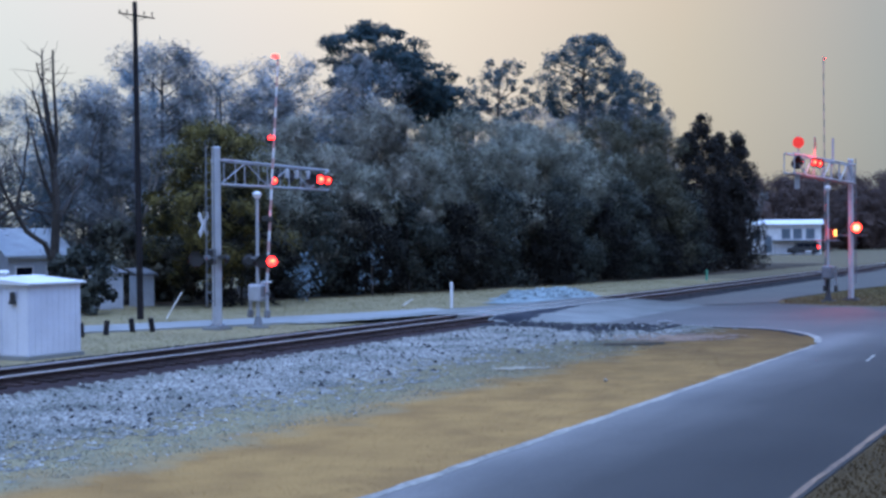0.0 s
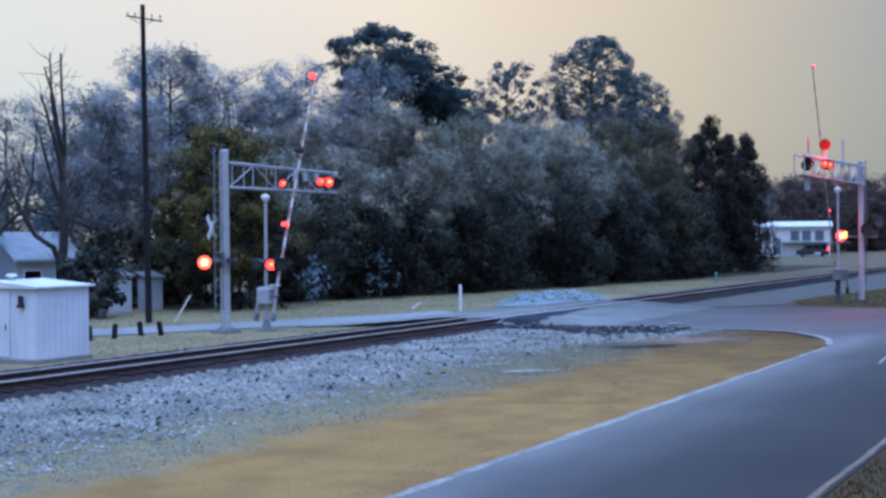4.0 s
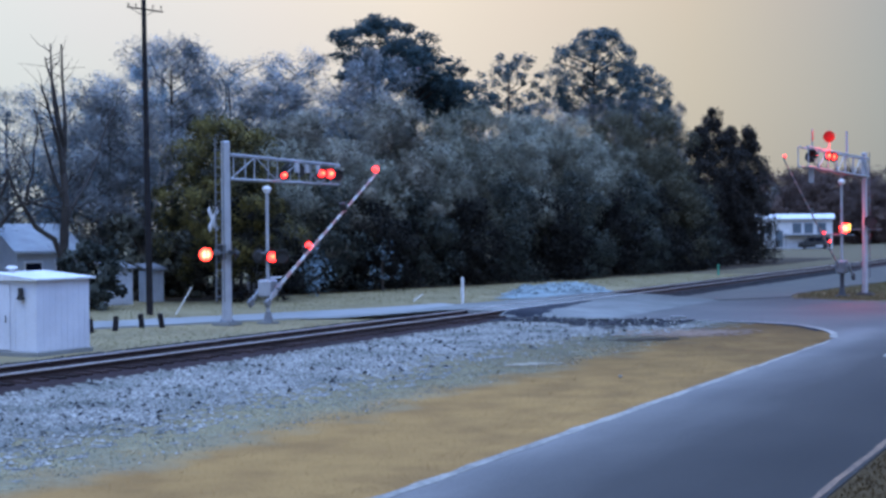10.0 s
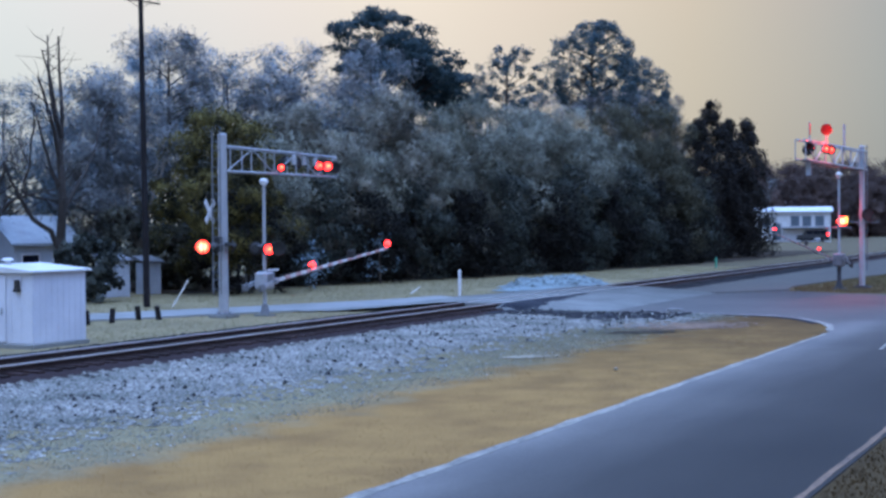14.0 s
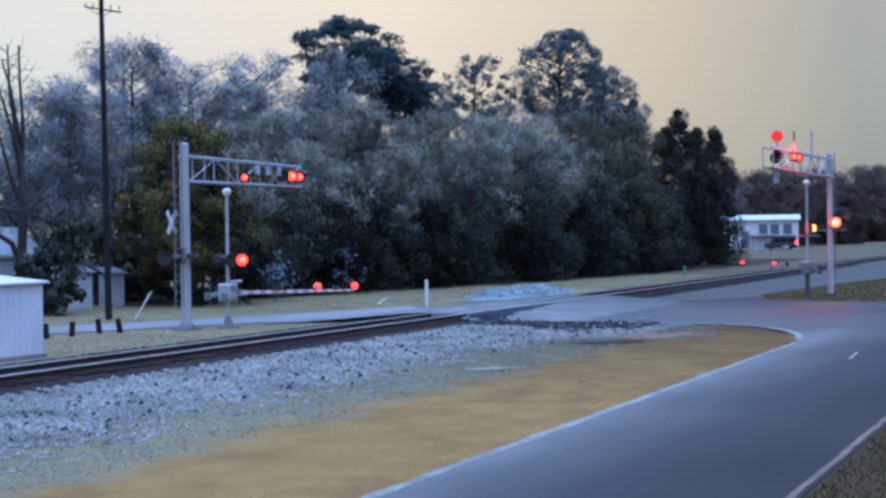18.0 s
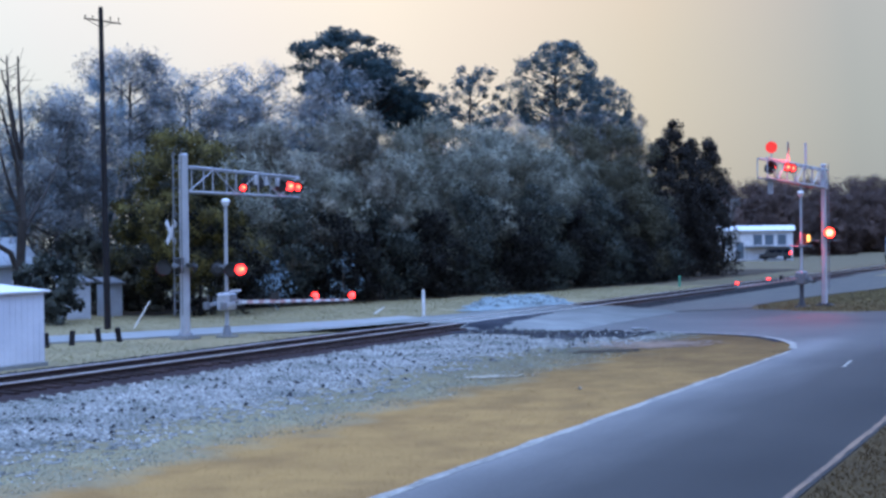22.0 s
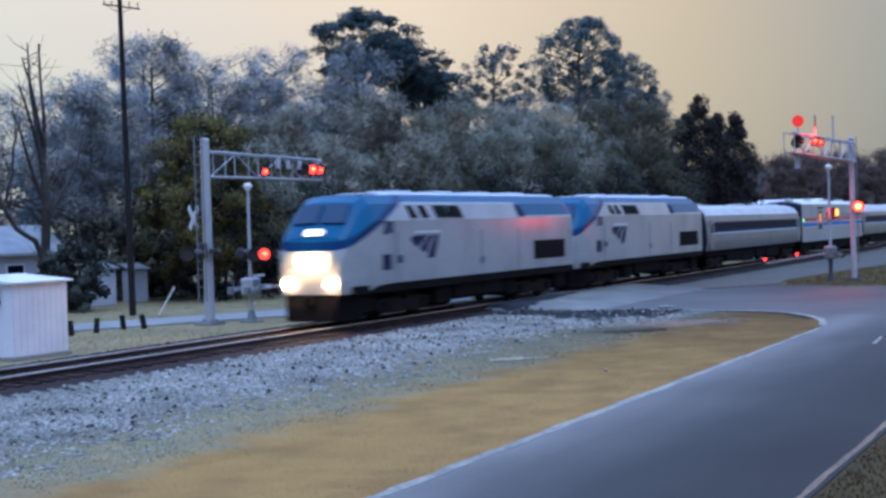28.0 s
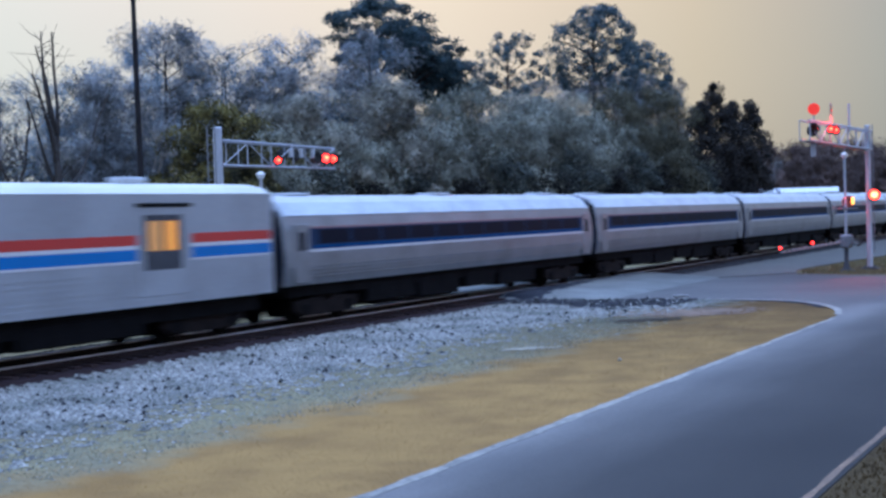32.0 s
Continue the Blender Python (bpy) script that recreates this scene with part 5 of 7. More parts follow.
def leaf_cloud(r, centres, radii, per, size, flat=1.0, stretch=1.6, solid=0.35, hub=None, soft=0.87, corners=4):
    """Small four-cornered leaves or twig tips in uneven clumps, shaded as the clump that they belong to."""
    c = np.repeat(np.asarray(centres, float), per, 0)
    rad = np.repeat(np.asarray(radii, float), per)
    d = unit(r.normal(size=(len(c), 3)))
    k = solid + (1 - solid) * r.random(len(c)) ** 0.6
    p = c + d * (rad * k * (0.75 + 0.5 * r.random(len(c))))[:, None] * np.array([1, 1, flat])
    # thin the clump where a coarse wave runs through it
    wave = np.sin(p[:, 0] * 2.1 + p[:, 2] * 1.7) + np.sin(p[:, 1] * 2.6 - p[:, 2] * 2.3 + 1.0) + np.sin(p[:, 0] * 4.3 + p[:, 1] * 3.9)
    keep = wave + r.normal(size=len(c)) * 0.7 > -0.75
    p, d = p[keep], d[keep]
    a = unit(r.normal(size=(len(p), 3)))
    b = unit(np.cross(a, r.normal(size=(len(p), 3))))
    s = size * (0.5 + r.random(len(p)))[:, None]
    out = unit(p - (np.asarray(hub) if hub is not None else np.mean(np.asarray(centres, float), 0)))
    nrm = unit(soft * (0.65 * d + 0.55 * out) + (1 - soft) * r.normal(size=(len(p), 3)) * 0.8)
    flip = (np.cross(a, b) * nrm).sum(1) > 0
    b = np.where(flip[:, None], -b, b)
    a, b = a * s * stretch / 2, b * s / 2
    return np.stack([p - a, p + b, p + a, p - b][:corners], 1).reshape(-1, 3), np.repeat(nrm, corners, 0)


def limb_tubes(bm, r, a, b, r0, r1, n=5, bend=0.15, seg=3):
    a, b = Vector(a), Vector(b)
    prev, ln = a, (b - a).length
    for i in range(1, seg + 1):
        q = a.lerp(b, i / seg)
        if i < seg:
            q = q + Vector(r.normal(size=3)) * bend * ln / seg
        tube(bm, prev, q, r0 + (r1 - r0) * (i - 1) / seg, r0 + (r1 - r0) * i / seg, n)
        prev = q
    return prev


def tree(name, x, y, h, crown_r, crown_lo, leafmat, bark, label, clumps=60, per=140, size=0.22, shape="round", trunk_r=None, seed=0, flat=0.75, lean=(0, 0), clump_r=None, solid=0.35, stretch=1.6, group="trees behind the railway", base=0.0, corners=4):
    """Tapered trunk with limbs, and a crown of many small leaves in clumps with gaps."""
    r = np.random.default_rng(seed + int(x * 13 + y * 7))
    t = thing(name, label, "tree", group, at=(x, y, G))
    tr = trunk_r or h * 0.016
    bm = bmesh.new()
    top = Vector((lean[0], lean[1], h * 0.9))
    limb_tubes(bm, r, (0, 0, -0.3), top, tr, tr * 0.25, 8, 0.05, 6)
    cen, rad = [], []
    for i in range(clumps):
        f = (i + 0.5) / clumps
        z = crown_lo + (h - crown_lo) * (1 - (1 - f) ** 0.9)
        u = (z - crown_lo) / (h - crown_lo)
        if shape == "round":
            w = crown_r * math.sqrt(max(0.04, 1 - abs(2 * u - 0.85) ** 2.6 / 1.5)) if u < 0.985 else crown_r * 0.3
            w *= 0.70 + 0.6 * r.random()
        elif shape == "dome":
            w = crown_r * math.sqrt(max(0.05, 1 - max(0, u - 0.15) ** 2.4 / 0.72)) * (0.75 + 0.25 * min(1, u * 4))
        elif shape == "cone":
            w = crown_r * (1 - u) ** 0.62 + 0.15
        elif shape == "bush":
            w = crown_r * math.sqrt(max(0.03, 1 - u ** 2.2))
        else:                                   # pine: flat tiers
            w = crown_r * (0.45 + 0.55 * math.sin(math.pi * min(1, u * 0.9 + 0.12))) * (0.75 + 0.5 * r.random()) * (1 if u < 0.8 else 0.55)
        a = r.random() * 2 * math.pi
        k = w * (r.random() ** (0.3 if shape == "dome" else 0.5)) if shape != "pine" else w * (0.08 + 0.92 * r.random() ** 0.7)
        cr = (clump_r or crown_r * 0.27) * (0.6 + 0.7 * r.random()) * (1.15 - 0.5 * u if shape == "cone" else 1)
        c = (lean[0] * z / h + k * math.cos(a), lean[1] * z / h + k * math.sin(a), min(z + r.normal() * (0.55 if shape == "round" else 0.25), h - cr * 0.5 + 0.5 * r.random()))
        cen.append(c); rad.append(cr)
        if i % 2 == 0 and shape != "bush" or i % 4 == 0:
            zz = max(base + 0.2 * h, c[2] - 0.35 * k - 0.4)
            f2 = min(zz / (h * 0.9), 0.95)
            limb_tubes(bm, r, (top.x * f2, top.y * f2, zz), c, tr * 0.38 * (1 - f2 * 0.6), tr * 0.06, 4, 0.12, 2)
    part("trunk", bm, bark, t)
    V, N = leaf_cloud(r, cen, rad, per, size, flat, stretch, solid, (lean[0], lean[1], crown_lo + 0.35 * (h - crown_lo)), corners=corners)
    V[:, 2] = np.maximum(V[:, 2], 0.02)
    link_mesh("crown", np_mesh("crown", V, corners, N), leafmat, t)
    return t


def bare_tree(x, y, h, seed, label, spread=0.5, levels=4, trunk_r=0.3, twig=None, group="trees behind the railway", lean=0.0, twigs=22, split=0.36, bark=None):
    """Leafless tree: limbs that fork, and a haze of thin twigs at their ends."""
    r = np.random.default_rng(seed)
    t = thing("bare_tree", label, "tree", group, at=(x, y, G))
    bm = bmesh.new()
    tips = []

    def grow(a, d, ln, rad, lev):
        b = a + d * ln
        end = limb_tubes(bm, r, a, b, rad, rad * 0.6, 7 if lev == 0 else 5, 0.10, 3)
        if lev >= levels or rad < 0.012:
            tips.append(end)
            return
        for i in range(3 if lev > 0 else 4):
            nd = (d + Vector(r.normal(size=3)) * spread + Vector((0, 0, 0.22))).normalized()
            grow(end if i < 2 else a.lerp(end, 0.55 + 0.4 * r.random()), nd, ln * (0.62 + 0.2 * r.random()), rad * 0.55, lev + 1)

    grow(Vector((0, 0, -0.3)), Vector((lean, 0, 1)).normalized(), h * split, trunk_r, 0)
    part("trunk", bm, bark or M_BARK_DARK, t)
    if not twigs:
        return t
    c = np.array([list(p) for p in tips])
    V, N = leaf_cloud(r, c, np.full(len(c), h * 0.075), twigs * 2, 0.035, 1.0, 10.0, 0.1, (0, 0, h * 0.5))
    link_mesh("twig_crown", np_mesh("twig_crown", V, 4, N), twig or M_TWIG_BROWN, t)
    return t


# grey leafless wood behind, from the houses to beyond the crossing
GREY = "grey leafless hardwood with a hazy twig crown"
for i, (x, y, h, cr, m) in enumerate(((57, 44, 10.5, 4.2, 1), (64, 42, 12.0, 4.0, 0), (70, 38, 12.8, 3.6, 0), (72.3, 36, 13.6, 3.4, 1), (75, 35, 15.0, 3.6, 1), (78.5, 36, 16.6, 3.6, 1), (82, 33, 15.4, 3.8, 0), (86, 36, 16.0, 4.0, 1),
                                      (88.5, 32, 16.3, 4.0, 0), (92.5, 34, 17.0, 4.2, 1), (90, 27, 13.5, 3.8, 0), (95, 29, 16.0, 4.0, 0), (84, 27, 12.2, 3.6, 0), (78, 27, 11.5, 3.6, 0), (101, 33, 15.0, 4.0, 0),
                                      (108, 31, 14.0, 4.2, 0), (115, 31, 14.5, 4.0, 1), (126, 33, 15.5, 4.5, 1), (134, 31, 16.2, 4.4, 2), (143, 29, 17.2, 4.6, 2), (151, 28, 18.2, 4.8, 2), (158.5, 28, 18.8, 5.0, 2), (165, 29, 18.4, 4.6, 2),
                                      (86.3, 24.0, 15.8, 3.7, 2), (76.2, 25.6, 13.2, 3.2, 2), (69.4, 28.4, 14.9, 3.5, 2), (62.0, 27.0, 11.2, 2.8, 2))):
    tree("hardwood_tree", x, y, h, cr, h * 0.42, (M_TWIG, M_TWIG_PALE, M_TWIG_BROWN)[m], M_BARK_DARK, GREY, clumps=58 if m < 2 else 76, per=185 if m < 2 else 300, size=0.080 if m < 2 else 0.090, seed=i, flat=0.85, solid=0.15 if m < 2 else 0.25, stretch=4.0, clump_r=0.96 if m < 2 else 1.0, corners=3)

# tall pines and the thin evergreen
PINE = "tall dark pine with an uneven tiered crown"
for i, (x, h, cr, lo) in enumerate(((98.2, 20.3, 4.5, 15.4), (104.2, 18.6, 4.4, 15.0), (110.6, 16.3, 4.2, 13.2))):
    tree("pine_tree", x, 30, h, cr, lo, M_PINE, M_BARK_DARK, PINE, clumps=92, per=270, size=0.11, shape="pine", trunk_r=0.28, seed=61 + i, flat=0.5, clump_r=0.85, stretch=2.2)
tree("evergreen_tree", 123.4, 30, 20.0, 3.9, 13.2, M_OAK, M_BARK_DARK, "thin-crowned evergreen with bright gaps", clumps=105, per=110, size=0.11, shape="dome", seed=43, flat=0.85, clump_r=0.50, trunk_r=0.22, stretch=1.8)
tree("evergreen_tree", 146.4, 30, 25.4, 5.4, 16.0, M_OAK, M_BARK_DARK, "tall round-headed evergreen above the wood", clumps=215, per=150, size=0.12, shape="dome", seed=44, flat=0.8, clump_r=0.72, trunk_r=0.34, stretch=1.8)
tree("evergreen_tree", 161.0, 30, 22.6, 4.4, 15.5, M_OAK, M_BARK_DARK, "dark evergreen beside the tallest tree", clumps=130, per=160, size=0.12, shape="dome", seed=45, flat=0.75, clump_r=0.74, stretch=1.8)

# dense edge of the wood along the track
SHR = "brown-grey leafless thicket tree at the wood's edge"
DRK = "dark evergreen thicket at the wood's edge"
for i, (x, y, h, cr, m) in enumerate(((70.5, 21.8, 8.2, 3.2, 0), (74.0, 21.6, 10.4, 3.4, 3), (78.0, 21.2, 8.8, 3.2, 0), (81.5, 20.6, 11.8, 3.6, 3), (86, 19.8, 9.6, 3.6, 0), (90.5, 19.6, 12.0, 3.8, 1), (95, 18.8, 9.8, 3.8, 0), (98.5, 19.0, 12.0, 4.0, 0),
                                      (103, 17.6, 10.2, 4.0, 1), (107, 17.8, 12.2, 4.2, 0), (111.5, 16.6, 10.4, 4.0, 1), (116, 17.0, 13.2, 4.4, 2), (121, 15.8, 10.6, 4.2, 2), (126, 16.4, 13.6, 4.4, 2))):
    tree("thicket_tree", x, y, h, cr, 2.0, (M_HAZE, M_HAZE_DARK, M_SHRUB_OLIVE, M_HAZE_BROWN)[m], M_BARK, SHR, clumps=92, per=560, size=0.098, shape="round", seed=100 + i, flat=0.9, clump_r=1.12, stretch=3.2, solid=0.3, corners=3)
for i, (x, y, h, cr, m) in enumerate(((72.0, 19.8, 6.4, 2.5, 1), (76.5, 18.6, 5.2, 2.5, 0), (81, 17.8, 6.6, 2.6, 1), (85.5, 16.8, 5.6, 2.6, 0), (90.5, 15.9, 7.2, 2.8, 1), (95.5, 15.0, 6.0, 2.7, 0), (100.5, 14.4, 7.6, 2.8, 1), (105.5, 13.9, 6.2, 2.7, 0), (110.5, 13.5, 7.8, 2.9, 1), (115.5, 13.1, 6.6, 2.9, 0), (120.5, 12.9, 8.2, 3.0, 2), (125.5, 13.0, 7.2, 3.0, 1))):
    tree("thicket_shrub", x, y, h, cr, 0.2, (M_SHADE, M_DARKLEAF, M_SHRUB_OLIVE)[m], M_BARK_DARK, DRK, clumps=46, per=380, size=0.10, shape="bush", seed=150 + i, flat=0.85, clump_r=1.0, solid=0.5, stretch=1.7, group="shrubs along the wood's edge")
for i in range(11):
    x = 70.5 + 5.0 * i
    tree("thicket_shrub", x, 20.4 - 0.165 * (x - 70) + 0.5 * (i % 2), 2.8 + 0.6 * (i % 3), 2.0, 0.1, M_SHADE, M_BARK_DARK, "low undergrowth at the wood's foot, near-black for the shade there", clumps=36, per=110, size=0.12, shape="bush", seed=170 + i, flat=0.8, clump_r=0.6, stretch=1.7, group="shrubs along the wood's edge")

for x, y, h, cr in ((68.3, 17.6, 2.9, 1.1), (66.6, 16.9, 2.0, 0.8), (74.6, 16.9, 3.2, 1.2)):
    tree("pale_shrub", x, y, h, cr, 0.4, M_TWIG, M_BARK, "small pale bare shrub before the dark wood", clumps=18, per=15, size=0.10, shape="bush", seed=190, flat=0.9, clump_r=0.45, stretch=1.5, solid=0.1, corners=4, group="shrubs along the wood's edge")

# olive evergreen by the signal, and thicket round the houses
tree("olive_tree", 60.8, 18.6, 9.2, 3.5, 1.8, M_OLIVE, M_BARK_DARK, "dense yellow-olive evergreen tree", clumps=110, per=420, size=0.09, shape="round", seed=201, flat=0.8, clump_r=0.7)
tree("thicket_shrub", 61.8, 17.6, 5.2, 2.9, 0.1, M_SHADE, M_BARK_DARK, "shrub under the olive evergreen, near-black for the shade there", clumps=44, per=130, size=0.11, shape="bush", seed=209, clump_r=0.6, group="shrubs along the wood's edge")
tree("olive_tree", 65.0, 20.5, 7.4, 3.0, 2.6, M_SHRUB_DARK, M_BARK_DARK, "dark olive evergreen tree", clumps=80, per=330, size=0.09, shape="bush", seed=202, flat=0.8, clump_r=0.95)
tree("thicket_shrub", 52.0, 20.3, 2.9, 1.7, 0.2, M_DARKLEAF, M_BARK_DARK, "dark rounded shrub by the street", clumps=40, per=150, size=0.16, shape="bush", seed=203, clump_r=0.5)
for i, (x, y, h, cr) in enumerate(((60.8, 25.6, 4.6, 2.0), (63.6, 25.9, 4.8, 2.0), (64.5, 23.8, 3.4, 2.0), (66.5, 24.5, 4.2, 2.2))):
    tree("thicket_shrub", x, y, h, cr, 0.2, M_SHRUB_DARK, M_BARK_DARK, "dark untrimmed shrub before the cottages", clumps=40, per=120, size=0.16, shape="bush", seed=230 + i, clump_r=0.6, group="shrubs along the wood's edge")
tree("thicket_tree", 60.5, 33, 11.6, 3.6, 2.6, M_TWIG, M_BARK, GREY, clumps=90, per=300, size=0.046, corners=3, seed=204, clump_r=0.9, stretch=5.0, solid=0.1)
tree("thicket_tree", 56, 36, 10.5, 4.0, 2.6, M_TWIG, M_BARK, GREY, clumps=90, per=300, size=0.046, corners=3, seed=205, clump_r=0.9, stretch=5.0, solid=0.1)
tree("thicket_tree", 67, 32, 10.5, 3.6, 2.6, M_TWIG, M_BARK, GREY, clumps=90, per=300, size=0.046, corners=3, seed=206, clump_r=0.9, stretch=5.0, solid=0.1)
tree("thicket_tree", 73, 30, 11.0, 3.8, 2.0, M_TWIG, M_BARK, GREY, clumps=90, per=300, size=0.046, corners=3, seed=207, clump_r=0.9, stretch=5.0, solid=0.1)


def dead_tree():
    """Dead tree: a short thick trunk that forks into long upright limbs."""
    t = thing("dead_tree", "dead bare tree with long upright grey limbs", "tree", "trees behind the railway", at=(56.0, 25.0, G))
    r = np.random.default_rng(8)
    for nm, pts, r0, r1 in (("trunk", ((0, 0, -0.2), (-0.1, 0, 3.0), (-0.1, 0, 6.8)), 0.30, 0.19),
                            ("limb", ((-0.1, 0, 6.6), (0.15, 0.1, 8.2), (0.3, 0.2, 9.7), (0.1, 0.2, 13.2)), 0.17, 0.05),
                            ("limb", ((0.1, 0.1, 8.0), (-0.5, 0.3, 10.9), (-0.5, 0.4, 13.2)), 0.13, 0.03),
                            ("limb", ((0.1, 0.1, 8.0), (-0.5, -0.2, 8.9), (-1.1, -0.3, 11.0), (-1.8, -0.4, 12.3)), 0.13, 0.03),
                            ("limb", ((-0.1, 0, 6.4), (-0.7, -0.2, 8.2), (-1.5, -0.3, 9.9), (-2.0, -0.3, 10.9)), 0.15, 0.04),
                            ("limb", ((-0.1, 0, 5.2), (-0.5, 0.3, 6.6), (-1.3, 0.4, 9.0), (-1.6, 0.5, 9.8)), 0.11, 0.03),
                            ("limb", ((0.0, 0, 4.2), (1.2, 0.1, 5.6), (2.0, 0.2, 6.3), (3.2, 0.2, 8.7), (4.2, 0.2, 10.4)), 0.13, 0.03),
                            ("limb", ((0.4, 0, 1.2), (-0.7, 0.1, 3.3), (-1.9, 0.2, 3.9), (-2.8, 0.2, 5.0), (-3.9, 0.2, 6.7)), 0.16, 0.06)):
        bm = bmesh.new()
        k = len(pts) - 1
        for i in range(k):
            limb_tubes(bm, r, pts[i], pts[i + 1], r0 + (r1 - r0) * i / k, r0 + (r1 - r0) * (i + 1) / k, 7, 0.04, 2)
        for i in range(1, k + 1):                   # thin side twigs
            for q in range(4 if nm == "limb" else 0):
                a = Vector(pts[i - 1]).lerp(Vector(pts[i]), r.random())
                limb_tubes(bm, r, a, a + Vector((r.normal() * 0.7, r.normal() * 0.7, 0.5 + r.random())), 0.025, 0.006, 4, 0.15, 2)
        part(nm, bm, M_BARK_DARK, t)


dead_tree()
for i, (x, y, h, cr) in enumerate(((56.5, 38, 6.5, 3.2), (61.0, 37, 7.0, 3.4), (65.5, 36, 7.2, 3.4), (70.0, 35, 7.0, 3.4), (74.5, 33, 6.8, 3.2), (52.5, 35, 5.5, 2.8), (58.5, 33.5, 7.6, 3.2), (54.5, 38.5, 7.2, 3.2))):
    tree("thicket_shrub", x, y, h, cr, 0.2, M_SHRUB_DARK if i % 2 else M_DARKLEAF, M_BARK_DARK, "dark tangled undergrowth behind the cottage", clumps=60, per=150, size=0.13, shape="bush", seed=250 + i, flat=0.85, clump_r=1.0, stretch=1.8, group="shrubs along the wood's edge")
bare_tree(53.0, 27.5, 10.0, 9, "bare tree with dark twisted branches", 0.5, 4, 0.26)
bare_tree(63.0, 25.5, 9.0, 12, "bare tree with pale crooked branches", 0.5, 4, 0.20, twigs=6, bark=M_WOOD)
bare_tree(49.5, 30.0, 11.0, 17, "bare grey tree beyond the cottage", 0.5, 4, 0.25)

# cedars at the end of the wood
for i, (x, y, h, cr) in enumerate(((132.5, 14.5, 13.2, 3.0), (136.5, 14.0, 15.0, 3.4), (141.5, 13.6, 13.6, 3.2), (146.5, 13.2, 14.0, 3.4), (127.5, 13.6, 9.0, 2.8))):
    tree("cedar_tree", x, y, h, cr, 0.3, M_CEDAR, M_BARK_DARK, "very dark dense cedar", clumps=120, per=230, size=0.12, shape="cone", seed=300 + i, flat=1.0, clump_r=0.95, stretch=1.9, group="cedars")

# woods in the far distance down the line
for i, (x, y, h, cr) in enumerate(((278, 46, 14, 8), (292, 52, 16, 9), (306, 40, 13, 7), (318, 46, 16, 9), (334, 34, 12, 6), (350, 50, 18, 10), (366, 40, 15, 8), (385, 46, 19, 10), (405, 36, 16, 8), (425, 42, 21, 11), (450, 38, 20, 10), (470, 44, 23, 12), (500, 36, 21, 10), (525, 42, 24, 12),
                                   (560, 36, 24, 12), (600, 42, 27, 13), (660, 38, 28, 14), (740, 44, 31, 16), (840, 40, 34, 18), (960, 38, 36, 20))):
    wood = tree("far_wood_tree", x, y, h, cr, 0.5, M_FARWOOD, M_BARK_DARK, "dim reddish-brown distant wood", clumps=80, per=420, size=0.28, shape="round", seed=400 + i, flat=0.8, clump_r=cr * 0.30, solid=0.2, stretch=2.4, corners=3, group="distant wood")
    core = bmesh.new()
    bmesh.ops.create_icosphere(core, subdivisions=4, radius=1.0)
    for v in core.verts:
        d = v.co.copy()
        k = 0.80 + 0.22 * noise.noise(d * 2.3 + Vector((i * 3.1, 0, 0))) + 0.16 * noise.noise(d * 5.7 + Vector((0, i * 2.3, 0)))
        v.co = Vector((d.x * cr * 0.95 * k, d.y * cr * 0.95 * k, h * 0.40 + d.z * h * 0.52 * k))
    part("inner_crown", core, M_FARWOOD, wood)
bare_tree(196, 24, 10.5, 21, "small bare tree far down the line", 0.4, 3, 0.16)


# ------------------------------------------------------------------ grass blades and loose stones
def blades(name, n, x0, x1, y0, y1, hgt, keep, label, seed, material=M_BLADE):
    r = np.random.default_rng(seed)
    x, y = r.uniform(x0, x1, n), r.uniform(y0, y1, n)
    k = keep(x, y)
    x, y = x[k], y[k]
    a = r.random(len(x)) * 2 * math.pi
    h = hgt * (0.4 + r.random(len(x)))
    w = h * 0.35
    base = np.stack([x, y, np.full(len(x), G - 0.03)], 1)
    d = np.stack([np.cos(a) * w, np.sin(a) * w, np.zeros(len(x))], 1)
    tip = base + np.stack([r.normal(size=len(x)) * h * 0.6, r.normal(size=len(x)) * h * 0.6, h + 0.02], 1)
    V = np.stack([base - d, base + d, tip], 1).reshape(-1, 3)
    return tagged(link_mesh(name, np_mesh(name, V, 3), material), label, "grass", kind="stuff")


def lawn(x, y):
    inner = np.interp(x, [44, 47.4, 49.2, 51.4, 52.5], [-15.55, -15.0, -14.4, -13.0, -11.6])
    return (~in_gravel(x, y)) & (y > inner) & (x < 52.5)


blades("grass_tufts", 130000, 10, 53, -16, -7, 0.022, lawn, "short tan dormant grass blades", 1)
blades("grass_tufts", 26000, 14, 40, -24.5, -20.80, 0.05, lambda x, y: x > 0, "short brownish grass on the outer verge", 2, M_VERGEBLADE)
blades("weed_tufts", 60000, 10, 48, -11, -5, 0.035, lambda x, y: in_weeds(x, y) & ~in_gravel(x, y), "short grey-green weeds in the grit", 5, M_WEEDBLADE)
blades("grass_tufts", 60000, 34, 110, 2.8, 22, 0.035, lambda x, y: ~in_gravel(x, y) & ((x > 63) | (y > 11.0 + (47 - x) * 0.5 + 1) | (y < 9.2 - (x - 44.3) * 0.45)) & ((x < 68) | (y > 8) | (x > 84)), "pale dry grass beyond the track", 3, M_BLADE_FAR)
blades("grass_tufts", 22000, 70, 110, -15, -6, 0.09, lambda x, y: (y < np.interp(x, [72, 77, 85, 94, 103, 110], [-8.2, -7.35, -7.85, -8.65, -9.95, -10.6]) - 0.5 * np.abs(wobble(x, y, 1.3))) & (x > 71) & (y > -15), "dry grass round the signal mast", 4, M_ISLANDBLADE)


